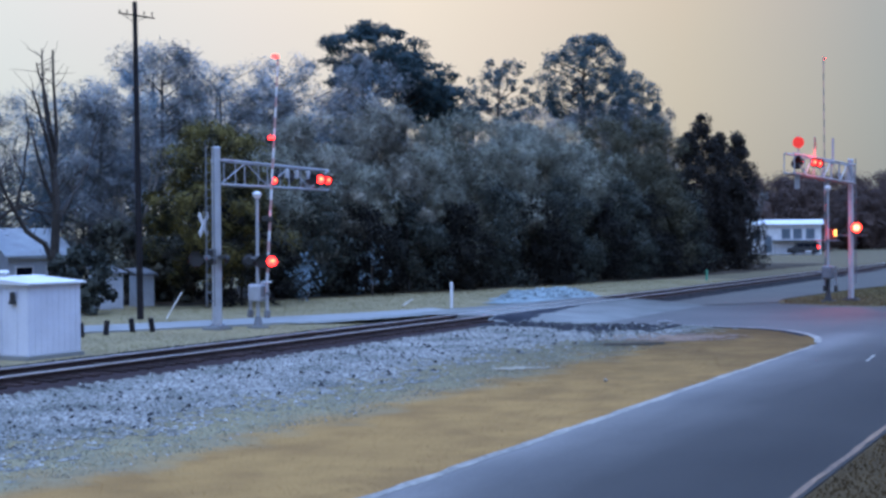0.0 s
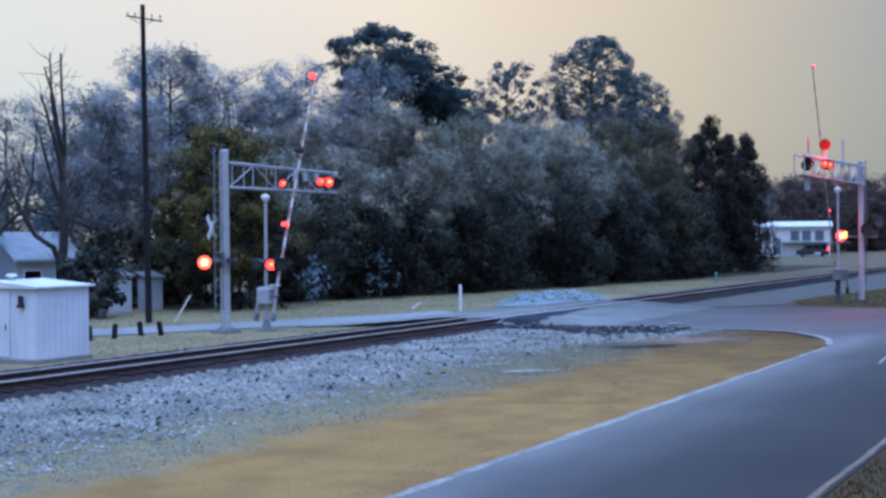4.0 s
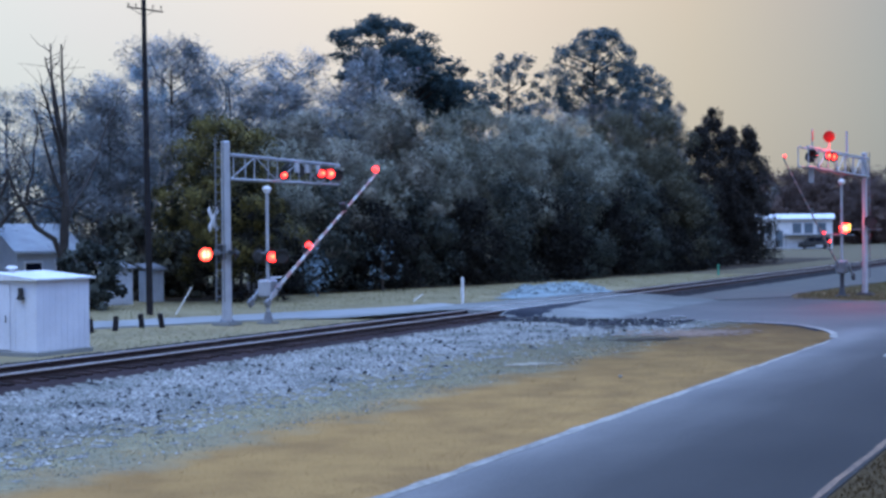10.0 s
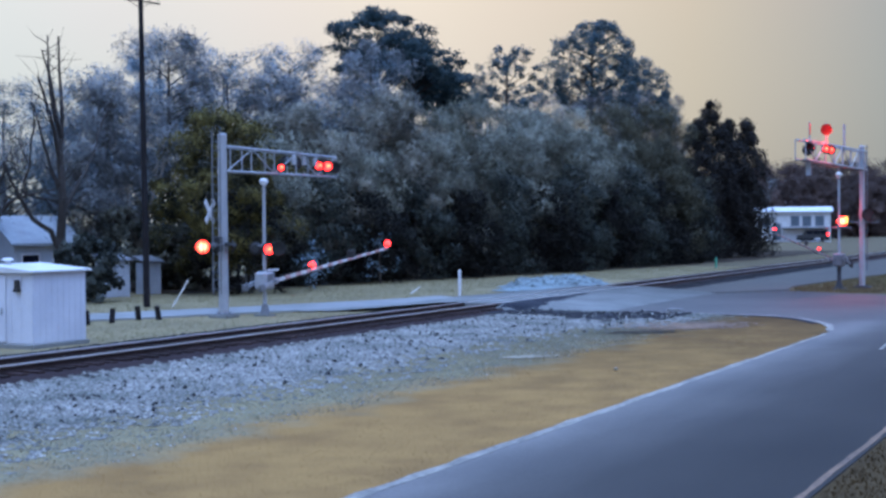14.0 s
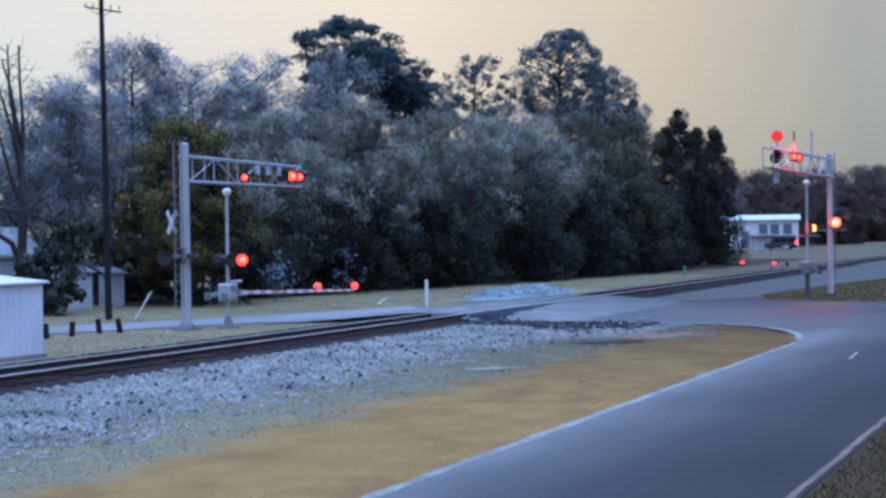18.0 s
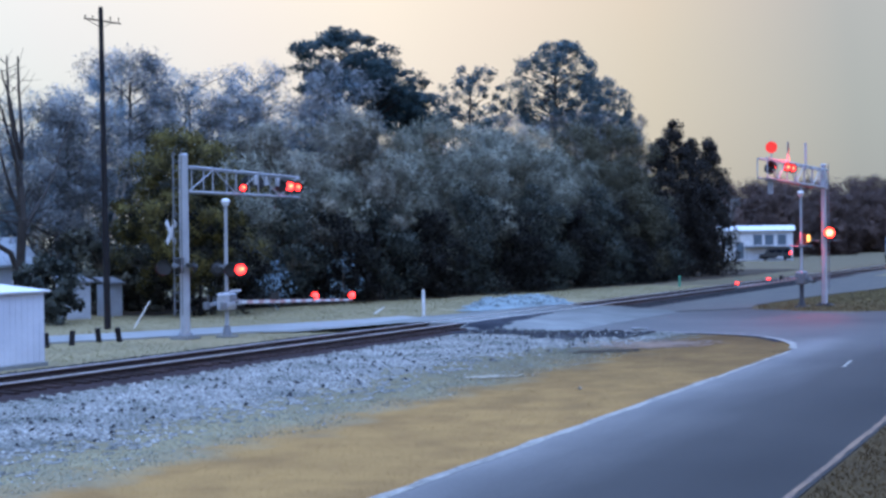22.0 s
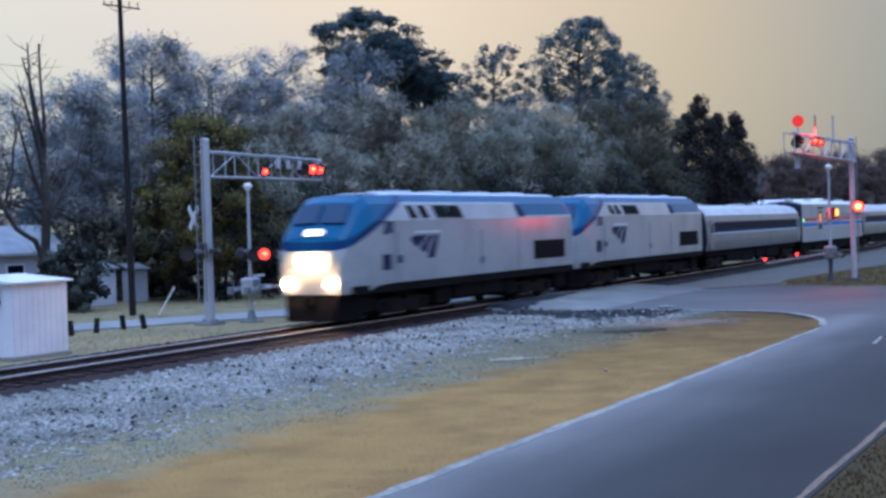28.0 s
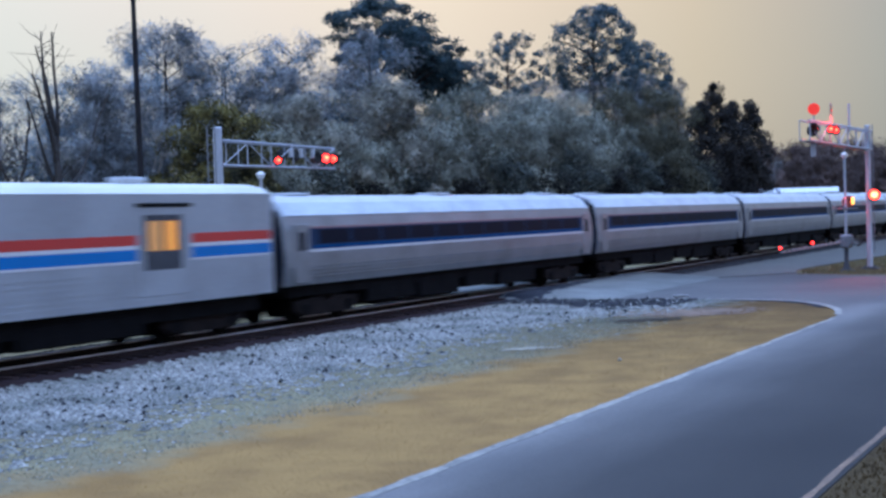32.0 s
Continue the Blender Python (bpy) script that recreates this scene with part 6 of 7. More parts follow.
def stones(name, n, x0, x1, y0, y1, size, keep, seed, lift=0.0, height=ballast_height, material=M_STONE, label="loose blue-grey ballast stones"):
    """Loose angular stones, each a squashed octahedron."""
    r = np.random.default_rng(seed)
    x, y = r.uniform(x0, x1, n), r.uniform(y0, y1, n)
    k = keep(x, y)
    x, y = x[k], y[k]
    z = height(x, y) + lift
    s = size * (0.45 + 0.9 * r.random(len(x)) ** 2)
    o = np.array([[1, 0, 0], [0, 1, 0], [-1, 0, 0], [0, -1, 0], [0, 0, 0.8], [0, 0, -0.5]], float)
    P = o[None] * (s[:, None, None] * (0.65 + 0.7 * r.random((len(x), 6, 1))))
    a = r.random(len(x)) * 6.28
    ca, sa = np.cos(a)[:, None], np.sin(a)[:, None]
    X = P[:, :, 0] * ca - P[:, :, 1] * sa + x[:, None]
    Y = P[:, :, 0] * sa + P[:, :, 1] * ca + y[:, None]
    V = np.stack([X, Y, P[:, :, 2] + z[:, None]], 2)
    F = np.array([[0, 1, 4], [1, 2, 4], [2, 3, 4], [3, 0, 4]])
    # corners are shared inside one stone, so that each stone is one piece
    me = indexed_mesh(name, V.reshape(-1, 3), (F[None] + 6 * np.arange(len(V))[:, None, None]).reshape(-1, 3))
    return tagged(link_mesh(name, me, material), label, "gravel", kind="stuff")


stones("ballast_stones", 90000, 12, 53, -10, -1.1, 0.045, lambda x, y: in_gravel(x, y) & ~in_soil(x, y), 11)
stones("dark_stones", 5000, 12, 52, 1.7, 3.3, 0.05, lambda x, y: x > 0, 12, 0.0, material=M_STONE_DARK, label="dark oily stones on the track's far shoulder")
stones("dark_stones", 1500, 46, 53.4, -9, -2.2, 0.07, in_soil, 19, 0.03, material=M_STONE_DARK, label="sooty stones at the foot of the ramp")
stones("ballast_stones", 350, 46, 53.4, -9, -2.2, 0.06, in_soil, 20, 0.03)
stones("ballast_stones", 5000, 12, 48, -10.8, -5.0, 0.032, lambda x, y: in_weeds(x, y) & ~in_gravel(x, y), 14, -0.02)
stones("dark_stones", 1500, 12, 53, -8.5, -1.2, 0.075, lambda x, y: in_gravel(x, y), 15, 0.0, material=M_STONE_DARK, label="scattered dark oily stones in the ballast")
stones("rubble", 2600, 67.5, 84, 3.6, 8.6, 0.12, lambda x, y: heap_z(x, y) > G + 0.12, 16, 0.0, heap_z, M_RUBBLE, label="broken stones covering the gravel heap")
stones("dark_stones", 5000, 69, 120, -2.7, -1.2, 0.06, lambda x, y: x > 0, 13, 0.0, material=M_STONE_DARK, label="dark stones along the far stretch of track")
stones("ballast_stones", 4500, 69.3, 150, -0.60, 0.60, 0.055, lambda x, y: x > 0, 21, 0.02, material=M_TRACKGRIT, label="pale dusty stones between the rails past the crossing")
bm = bmesh.new()
ball(bm, (0, 0, 0.03), 0.06, 1, 0.8, 0.6, 9, 6)
b = tagged(part("pale_stone", bm, M_GRIT), "pale stone lying in the grass", "stone")
b.location = (31.7, -13.15, G)


# ------------------------------------------------------------------ train
def ring_of(hw, zb, zs, zt, tw):
    """Cross-section: skirt, straight side, sloped shoulder, roof."""
    return [(-hw, zb), (-hw, zs), (-(hw * 0.55 + tw * 0.45), zs + (zt - zs) * 0.62), (-tw, zt - 0.06), (-tw * 0.45, zt), (tw * 0.45, zt), (tw, zt - 0.06), (hw * 0.55 + tw * 0.45, zs + (zt - zs) * 0.62), (hw, zs), (hw, zb)]


def bogie(parent, x, wheelbase, axles, wr, depth, label):
    b = new("bogie")
    b.parent = parent
    b.location = (x, 0, 0)
    for s in (-1, 1):
        bm = bmesh.new()
        L = wheelbase / 2 + 0.55
        loft(bm, [[(-L, s * 1.02, 0.46), (-L * 0.8, s * 1.02, 0.26), (L * 0.8, s * 1.02, 0.26), (L, s * 1.02, 0.46), (L, s * 1.02, 0.72), (L * 0.35, s * 1.02, 0.80), (0, s * 1.02, 0.66), (-L * 0.35, s * 1.02, 0.80), (-L, s * 1.02, 0.72)],
                  [(-L, s * 1.18, 0.46), (-L * 0.8, s * 1.18, 0.26), (L * 0.8, s * 1.18, 0.26), (L, s * 1.18, 0.46), (L, s * 1.18, 0.72), (L * 0.35, s * 1.18, 0.80), (0, s * 1.18, 0.66), (-L * 0.35, s * 1.18, 0.80), (-L, s * 1.18, 0.72)]])
        part("side_frame", bm, M_TRUSSRUST, b)
    for i in range(axles):
        xx = -wheelbase / 2 + i * wheelbase / max(axles - 1, 1)
        for s in (-1, 1):
            bm = bmesh.new()
            tube(bm, (xx, s * 0.68, wr), (xx, s * 0.82, wr), wr, wr, 20)
            tube(bm, (xx, s * 0.65, wr), (xx, s * 0.68, wr), wr + 0.025, wr + 0.025, 20)
            part("wheel", bm, M_FRAME, b)
            bm = bmesh.new()
            box(bm, xx - 0.16, xx + 0.16, s * 1.16 - 0.09, s * 1.16 + 0.09, wr - 0.16, wr + 0.16, 0.03)
            part("axle_box", bm, M_FRAME, b)
    bm = bmesh.new()
    box(bm, -0.5, 0.5, -1.0, 1.0, 0.55, depth, 0.05)
    part("bolster", bm, M_FRAME, b)
    for q in (-1, 1):
        bm = bmesh.new()
        box(bm, q * wheelbase * 0.25 - 0.22, q * wheelbase * 0.25 + 0.22, -0.60, 0.60, 0.16, 0.60, 0.04)
        part("brake_rigging", bm, M_FRAME, b)
        for k in (-1, 1):
            bm = bmesh.new()
            tube(bm, (q * 0.32, k * 1.10, 0.72), (q * 0.32, k * 1.10, depth + 0.05), 0.11, n=10)
            part("spring", bm, M_TRUSSRUST, b)
    return b


def painted_blue_top():
    """Silver side below a slanting blue nose field, by the body's own shape."""
    m = M_SILVER.copy()
    m.name = "silver_and_blue_livery"
    n, l = m.node_tree.nodes, m.node_tree.links
    b = n["Principled BSDF"]
    co = n.new("ShaderNodeTexCoord")
    sp = n.new("ShaderNodeSeparateXYZ")
    l.new(co.outputs["Object"], sp.inputs[0])

    def math_node(op, a, b2):
        q = n.new("ShaderNodeMath")
        q.operation = op
        for k, v in enumerate((a, b2)):
            if isinstance(v, float):
                q.inputs[k].default_value = v
            else:
                l.new(v, q.inputs[k])
        return q.outputs[0]

    # nose field: above a line that rises towards the rear
    line = math_node("MULTIPLY_ADD", sp.outputs["X"], 0.39)
    line.node.inputs[2].default_value = 2.33
    nose = math_node("GREATER_THAN", math_node("SUBTRACT", sp.outputs["Z"], line), 0.0)
    ahead = math_node("LESS_THAN", sp.outputs["X"], 4.6)
    # rear field along the roof shoulder
    rear = math_node("MULTIPLY", math_node("GREATER_THAN", sp.outputs["X"], 14.3), math_node("GREATER_THAN", sp.outputs["Z"], 3.52))
    sweep = math_node("MULTIPLY", math_node("GREATER_THAN", sp.outputs["X"], 3.4), math_node("GREATER_THAN", sp.outputs["Z"], 4.06))
    rear = math_node("MAXIMUM", rear, sweep)
    both = math_node("MAXIMUM", math_node("MULTIPLY", nose, ahead), rear)
    mixc = n.new("ShaderNodeMix")
    mixc.data_type = "RGBA"
    l.new(both, mixc.inputs["Factor"])
    src = b.inputs["Base Color"].links[0].from_socket
    l.new(src, mixc.inputs["A"])
    # darker edge along the slanting field
    edge = math_node("LESS_THAN", math_node("SUBTRACT", sp.outputs["Z"], line), 0.26)
    blue = n.new("ShaderNodeMix")
    blue.data_type = "RGBA"
    l.new(math_node("MULTIPLY", edge, ahead), blue.inputs["Factor"])
    blue.inputs["A"].default_value, blue.inputs["B"].default_value = (0.002, 0.075, 0.165, 1), (0.0, 0.024, 0.085, 1)
    l.new(blue.outputs["Result"], mixc.inputs["B"])
    gloss = n.new("ShaderNodeMapRange")
    gloss.inputs["To Min"].default_value, gloss.inputs["To Max"].default_value = 0.5, 0.10
    l.new(both, gloss.inputs["Value"])
    l.new(gloss.outputs[0], b.inputs["Specular IOR Level"])
    l.new(mixc.outputs["Result"], b.inputs["Base Color"])
    return m


M_LIVERY = painted_blue_top()


def locomotive(lit):
    t = thing("locomotive", "silver and blue streamlined diesel locomotive" + (" with blazing headlights" if lit else " coupled behind the first"), "locomotive", "train")
    bm = bmesh.new()
    rings = []
    for x, hw, zb, zs, zt, tw in ((0.36, 1.08, 1.05, 2.10, 2.50, 0.82), (0.56, 1.30, 1.05, 2.50, 2.95, 0.94), (0.92, 1.42, 1.08, 2.85, 3.30, 1.0), (1.62, 1.50, 1.12, 3.25, 4.08, 1.0),
                                  (2.10, 1.52, 1.25, 3.42, 4.32, 1.0), (3.3, 1.52, 1.30, 3.42, 4.36, 1.0), (14.3, 1.52, 1.30, 3.42, 4.36, 1.0), (19.75, 1.52, 1.30, 3.42, 4.36, 1.0), (20.45, 1.48, 1.30, 3.40, 4.22, 0.95)):
        rings.append([(x, y, z) for y, z in ring_of(hw, zb, zs, zt, tw)])
    loft(bm, rings)
    part("body", bm, M_LIVERY, t)
    bm = bmesh.new()
    loft(bm, [[(x, -0.95, z), (x, 0.95, z), (x, 0.80, z + 0.10), (x, -0.80, z + 0.10)] for x, z in ((3.4, 4.28), (4.0, 4.32), (19.4, 4.32), (19.9, 4.24))])
    part("roof_cover", bm, M_ROOFGREY, t, "pale roof walkway")
    for x in (6.0, 9.5, 13.0, 16.5):
        bm = bmesh.new()
        box(bm, x - 0.7, x + 0.7, -0.55, 0.55, 4.40, 4.50, 0.04)
        part("roof_hatch", bm, M_ROOFGREY, t)
    # windscreens
    for s in (-1, 1):
        bm = bmesh.new()
        a = [(0.95, s * 0.08, 3.36), (0.98, s * 0.98, 3.34), (1.50, s * 0.92, 3.94), (1.50, s * 0.08, 3.97)]
        loft(bm, [a, [(x - 0.05, y, z + 0.05) for x, y, z in a]])
        part("windscreen", bm, M_SCREEN, t)
    for s in (-1, 1):
        bm = bmesh.new()
        loft(bm, [[(2.55, s * 1.525, 2.95), (3.35, s * 1.525, 3.0), (3.35, s * 1.525, 3.4), (2.75, s * 1.525, 3.4)], [(2.55, s * 1.535, 2.95), (3.35, s * 1.535, 3.0), (3.35, s * 1.535, 3.4), (2.75, s * 1.535, 3.4)]])
        part("cab_window", bm, M_SCREEN, t)
        # roof shoulder intakes
        for x0, x1, hm in ((4.75, 5.25, M_FRAME), (5.65, 6.15, M_FRAME), (6.8, 7.85, M_FRAME), (7.95, 9.0, M_FRAME), (14.4, 15.0, M_NAVY)):
            bm = bmesh.new()
            loft(bm, [[(x, s * 1.50, 3.50), (x, s * 1.54, 3.50), (x - 0.12, s * 1.32, 3.94), (x - 0.12, s * 1.28, 3.94)] for x in (x0, x1)])
            part("intake_grille", bm, hm, t, "dark intake grille")
        # dark louvred rear opening
        bm = bmesh.new()
        box(bm, 15.85, 19.35, s * 1.522, s * 1.545, 1.68, 2.46, 0.005)
        grille = part("radiator_grille", bm, M_FRAME, t, "dark louvred opening")
        for k in range(6):
            bm = bmesh.new()
            box(bm, 15.95, 19.25, s * 1.545, s * 1.556, 1.75 + 0.11 * k, 1.79 + 0.11 * k)
            part("slat", bm, M_GLASS_DARK, grille)
        for x0, x1, z0, z1 in ((2.5, 3.15, 1.75, 2.28), (3.62, 3.95, 1.95, 2.22), (10.45, 10.75, 1.72, 1.95)):
            bm = bmesh.new()
            box(bm, x0, x1, s * 1.521, s * 1.54, z0, z1, 0.01)
            part("hatch", bm, M_NAVY, t, "small dark hatch")
        # emblem: three tapering swept bars
        for pts in (((4.60, 2.78), (4.95, 2.88), (5.98, 2.88), (5.55, 2.70), (5.20, 2.46), (4.88, 2.55)), ((5.34, 2.40), (5.70, 2.68), (6.18, 2.88), (6.50, 2.88), (6.05, 2.60), (5.76, 2.22)), ((5.90, 2.06), (6.18, 2.50), (6.58, 2.87), (6.86, 2.88), (6.68, 2.50), (6.44, 2.06))):
            bm = bmesh.new()
            loft(bm, [[(x, s * 1.522, z) for x, z in pts], [(x, s * 1.534, z) for x, z in pts]])
            part("emblem", bm, M_NAVY, t, "swept navy emblem bar")
        bm = bmesh.new()
        box(bm, 5.0, 6.9, s * 1.521, s * 1.53, 2.96, 3.04)
        part("lettering_bar", bm, M_ROOFGREY, t)
        for x in (3.5, 10.5, 14.2, 20.0):
            part("grab_rail", tube(bmesh.new(), (x, s * 1.55, 1.4), (x, s * 1.55, 3.0), 0.018, n=5), M_SILVER, t)
        bm = bmesh.new()
        box(bm, 0.5, 20.4, s * 1.46, s * 1.50, 1.02, 1.30)
        part("side_sill", bm, M_FRAME, t)
    # pilot, steps, tank, couplers
    bm = bmesh.new()
    loft(bm, [[(0.25, -0.9, 0.18), (0.25, 0.9, 0.18), (0.40, 1.0, 1.05), (0.40, -1.0, 1.05)], [(1.2, -1.45, 0.18), (1.2, 1.45, 0.18), (1.2, 1.45, 1.05), (1.2, -1.45, 1.05)]])
    part("pilot", bm, M_FRAME, t, "dark snow-plough pilot")
    bm = bmesh.new()
    box(bm, 8.4, 13.2, -1.35, 1.35, 0.42, 1.28, 0.12)
    part("fuel_tank", bm, M_FRAME, t)
    # added dark boxes that fill the shaded underside between bogies and tank
    for x0, x1 in ((6.9, 8.3), (13.3, 14.5), (1.3, 2.3), (18.7, 20.0)):
        part("underside_fill", box(bmesh.new(), x0, x1, -1.30, 1.30, 0.30, 0.98, 0.10), M_FRAME, t)
    bm = bmesh.new()
    box(bm, 0.9, 20.5, -1.2, 1.2, 0.95, 1.32)
    part("underframe", bm, M_FRAME, t)
    for x0, x1 in ((0.0, 0.5), (20.4, 21.0)):
        bm = bmesh.new()
        box(bm, x0, x1, -0.14, 0.14, 0.72, 1.0, 0.03)
        part("coupler", bm, M_FRAME, t)
    bogie(t, 4.6, 2.9, 2, 0.51, 1.1, "")
    bogie(t, 16.5, 2.9, 2, 0.51, 1.1, "")
    # lamps on the nose
    for s in (-1, 1):
        bm = ball(bmesh.new(), (0.30, s * 0.24, 2.14), 0.23, 0.9, 1, 1, 16, 10)
        part("headlight", bm, M_HEAD if lit else M_GLASS_DARK, t, "blazing headlight" if lit else "dark headlight")
        bm = ball(bmesh.new(), (0.30, s * 0.80, 1.42), 0.20, 0.9, 1, 1, 16, 10)
        part("ditch_light", bm, M_DITCH if lit else M_GLASS_DARK, t, "blazing ditch light" if lit else "dark ditch light")
    bm = bmesh.new()
    a = [(0.585, -0.34, 2.99), (0.585, 0.34, 2.99), (0.76, 0.34, 3.155), (0.76, -0.34, 3.155)]
    loft(bm, [a, [(x - 0.06, y, z + 0.04) for x, y, z in a]])
    part("number_board", bm, M_NUMBER if lit else M_WHITEPAINT, t, "lit number board")
    return t


def car_ring(hw, zb, ze, zt):
    """Tube-shaped coach section with tumbled-in sides and an arched roof."""
    return [(-hw * 0.93, zb), (-hw, zb + 0.55), (-hw, 2.25), (-hw * 0.965, 2.85), (-hw * 0.90, ze), (-hw * 0.70, ze + (zt - ze) * 0.62), (-hw * 0.35, zt - 0.05), (0, zt),
            (hw * 0.35, zt - 0.05), (hw * 0.70, ze + (zt - ze) * 0.62), (hw * 0.90, ze), (hw * 0.965, 2.85), (hw, 2.25), (hw, zb + 0.55), (hw * 0.93, zb)]


def coach():
    L = 25.98
    t = thing("passenger_coach", "stainless steel passenger coach with a dark blue window band", "railway coach", "train")
    bm = bmesh.new()
    loft(bm, [[(x, y, z) for y, z in car_ring(1.58 * k, 1.22, 3.28, 3.92 - d)] for x, k, d in ((0.30, 0.97, 0.06), (0.45, 1, 0), (25.53, 1, 0), (25.68, 0.97, 0.06))])
    part("body", bm, M_STEEL, t)
    bm = bmesh.new()
    k = car_ring(1.59, 1.22, 3.30, 3.94)[4:11]
    loft(bm, [[(x, y * 1.003, z + 0.004) for y, z in k] + [(x, y * 0.98, z - 0.03) for y, z in k[::-1]] for x in (0.5, 25.48)])
    part("roof", bm, M_CARROOF, t, "pale arched roof")
    for s in (-1, 1):
        bm = bmesh.new()
        loft(bm, [[(x, s * 1.560, 2.28), (x, s * 1.589, 2.28), (x, s * 1.543, 2.90), (x, s * 1.512, 2.90)] for x in (1.62, 24.34)])
        part("window_band", bm, M_BAND, t, "dark blue window band")
        for i in range(11):
            x0 = 2.2 + i * 1.99
            bm = bmesh.new()
            loft(bm, [[(x, s * 1.578, 2.44), (x, s * 1.588, 2.44), (x, s * 1.549, 2.86), (x, s * 1.538, 2.86)] for x in (x0, x0 + 1.84)])
            part("window", bm, M_GLASS_DARK, t)
        bm = bmesh.new()
        loft(bm, [[(x, s * 1.582, 2.285), (x, s * 1.594, 2.285), (x, s * 1.586, 2.40), (x, s * 1.574, 2.40)] for x in (1.75, 24.25)])
        part("blue_line", bm, M_BAND_BLUE, t, "deep blue line below the windows")
        bm = bmesh.new()
        loft(bm, [[(x, s * 1.530, 2.91), (x, s * 1.546, 2.91), (x, s * 1.541, 2.96), (x, s * 1.526, 2.96)] for x in (1.75, 24.25)])
        part("red_line", bm, M_REDLINE, t, "thin faded red line above the windows")
        bm = bmesh.new()
        box(bm, 0.9, 25.1, s * 1.575, s * 1.597, 2.195, 2.275)
        part("band_line", bm, M_STRIPE_WHITE, t, "thin white line below the windows")
        for j in range(7):
            bm = bmesh.new()
            z = 1.45 + j * 0.105
            box(bm, 0.9, 25.1, s * (1.553 if j < 2 else 1.575), s * (1.572 if j < 2 else 1.593), z, z + 0.045)
            part("flute", bm, M_STEEL, t)
        for x0 in (0.75, 24.35):
            bm = bmesh.new()
            box(bm, x0, x0 + 0.85, s * 1.565, s * 1.60, 1.28, 3.05, 0.02)
            part("door", bm, M_STEEL, t)
            bm = bmesh.new()
            box(bm, x0 + 0.25, x0 + 0.6, s * 1.60, s * 1.606, 2.25, 2.80, 0.002)
            part("door_window", bm, M_GLASS_DARK, t)
    for x0, x1 in ((0.05, 0.32), (25.66, 25.93)):
        bm = bmesh.new()
        box(bm, x0, x1, -0.62, 0.62, 1.15, 3.35, 0.04)
        # wide dark plate added for the shade in the gap between cars
        box(bm, min(x0, x1) + 0.06, max(x0, x1) - 0.06, -1.40, 1.40, 1.05, 3.45, 0.04)
        part("gangway", bm, M_FRAME, t, "rubber gangway with a wide dark plate for the gap's shade")
    for x in (0.285, 25.68):
        ring = car_ring(1.58 * 0.975, 1.22, 3.28, 3.86)
        part("end_wall", loft(bmesh.new(), [[(q, y, z) for y, z in ring] for q in (x, x + 0.012)]), M_ENDWALL, t, "dark end wall")
    bm = bmesh.new()
    box(bm, 0.8, 25.2, -1.25, 1.25, 0.86, 1.24)
    part("underframe", bm, M_FRAME, t)
    for x0, x1, z0 in ((5.6, 9.0, 0.42), (9.3, 12.4, 0.34), (12.9, 15.6, 0.48), (16.0, 19.6, 0.38)):
        bm = bmesh.new()
        box(bm, x0, x1, -1.28, 1.28, z0, 1.1, 0.05)
        part("equipment_box", bm, M_FRAME, t)
    bogie(t, 3.2, 2.6, 2, 0.46, 1.05, "")
    bogie(t, 22.78, 2.6, 2, 0.46, 1.05, "")
    for x in (3.0, 13.0, 23.0):
        bm = bmesh.new()
        box(bm, x - 0.6, x + 0.6, -0.4, 0.4, 3.92, 4.02, 0.03)
        part("roof_vent", bm, M_CARROOF, t)
    return t


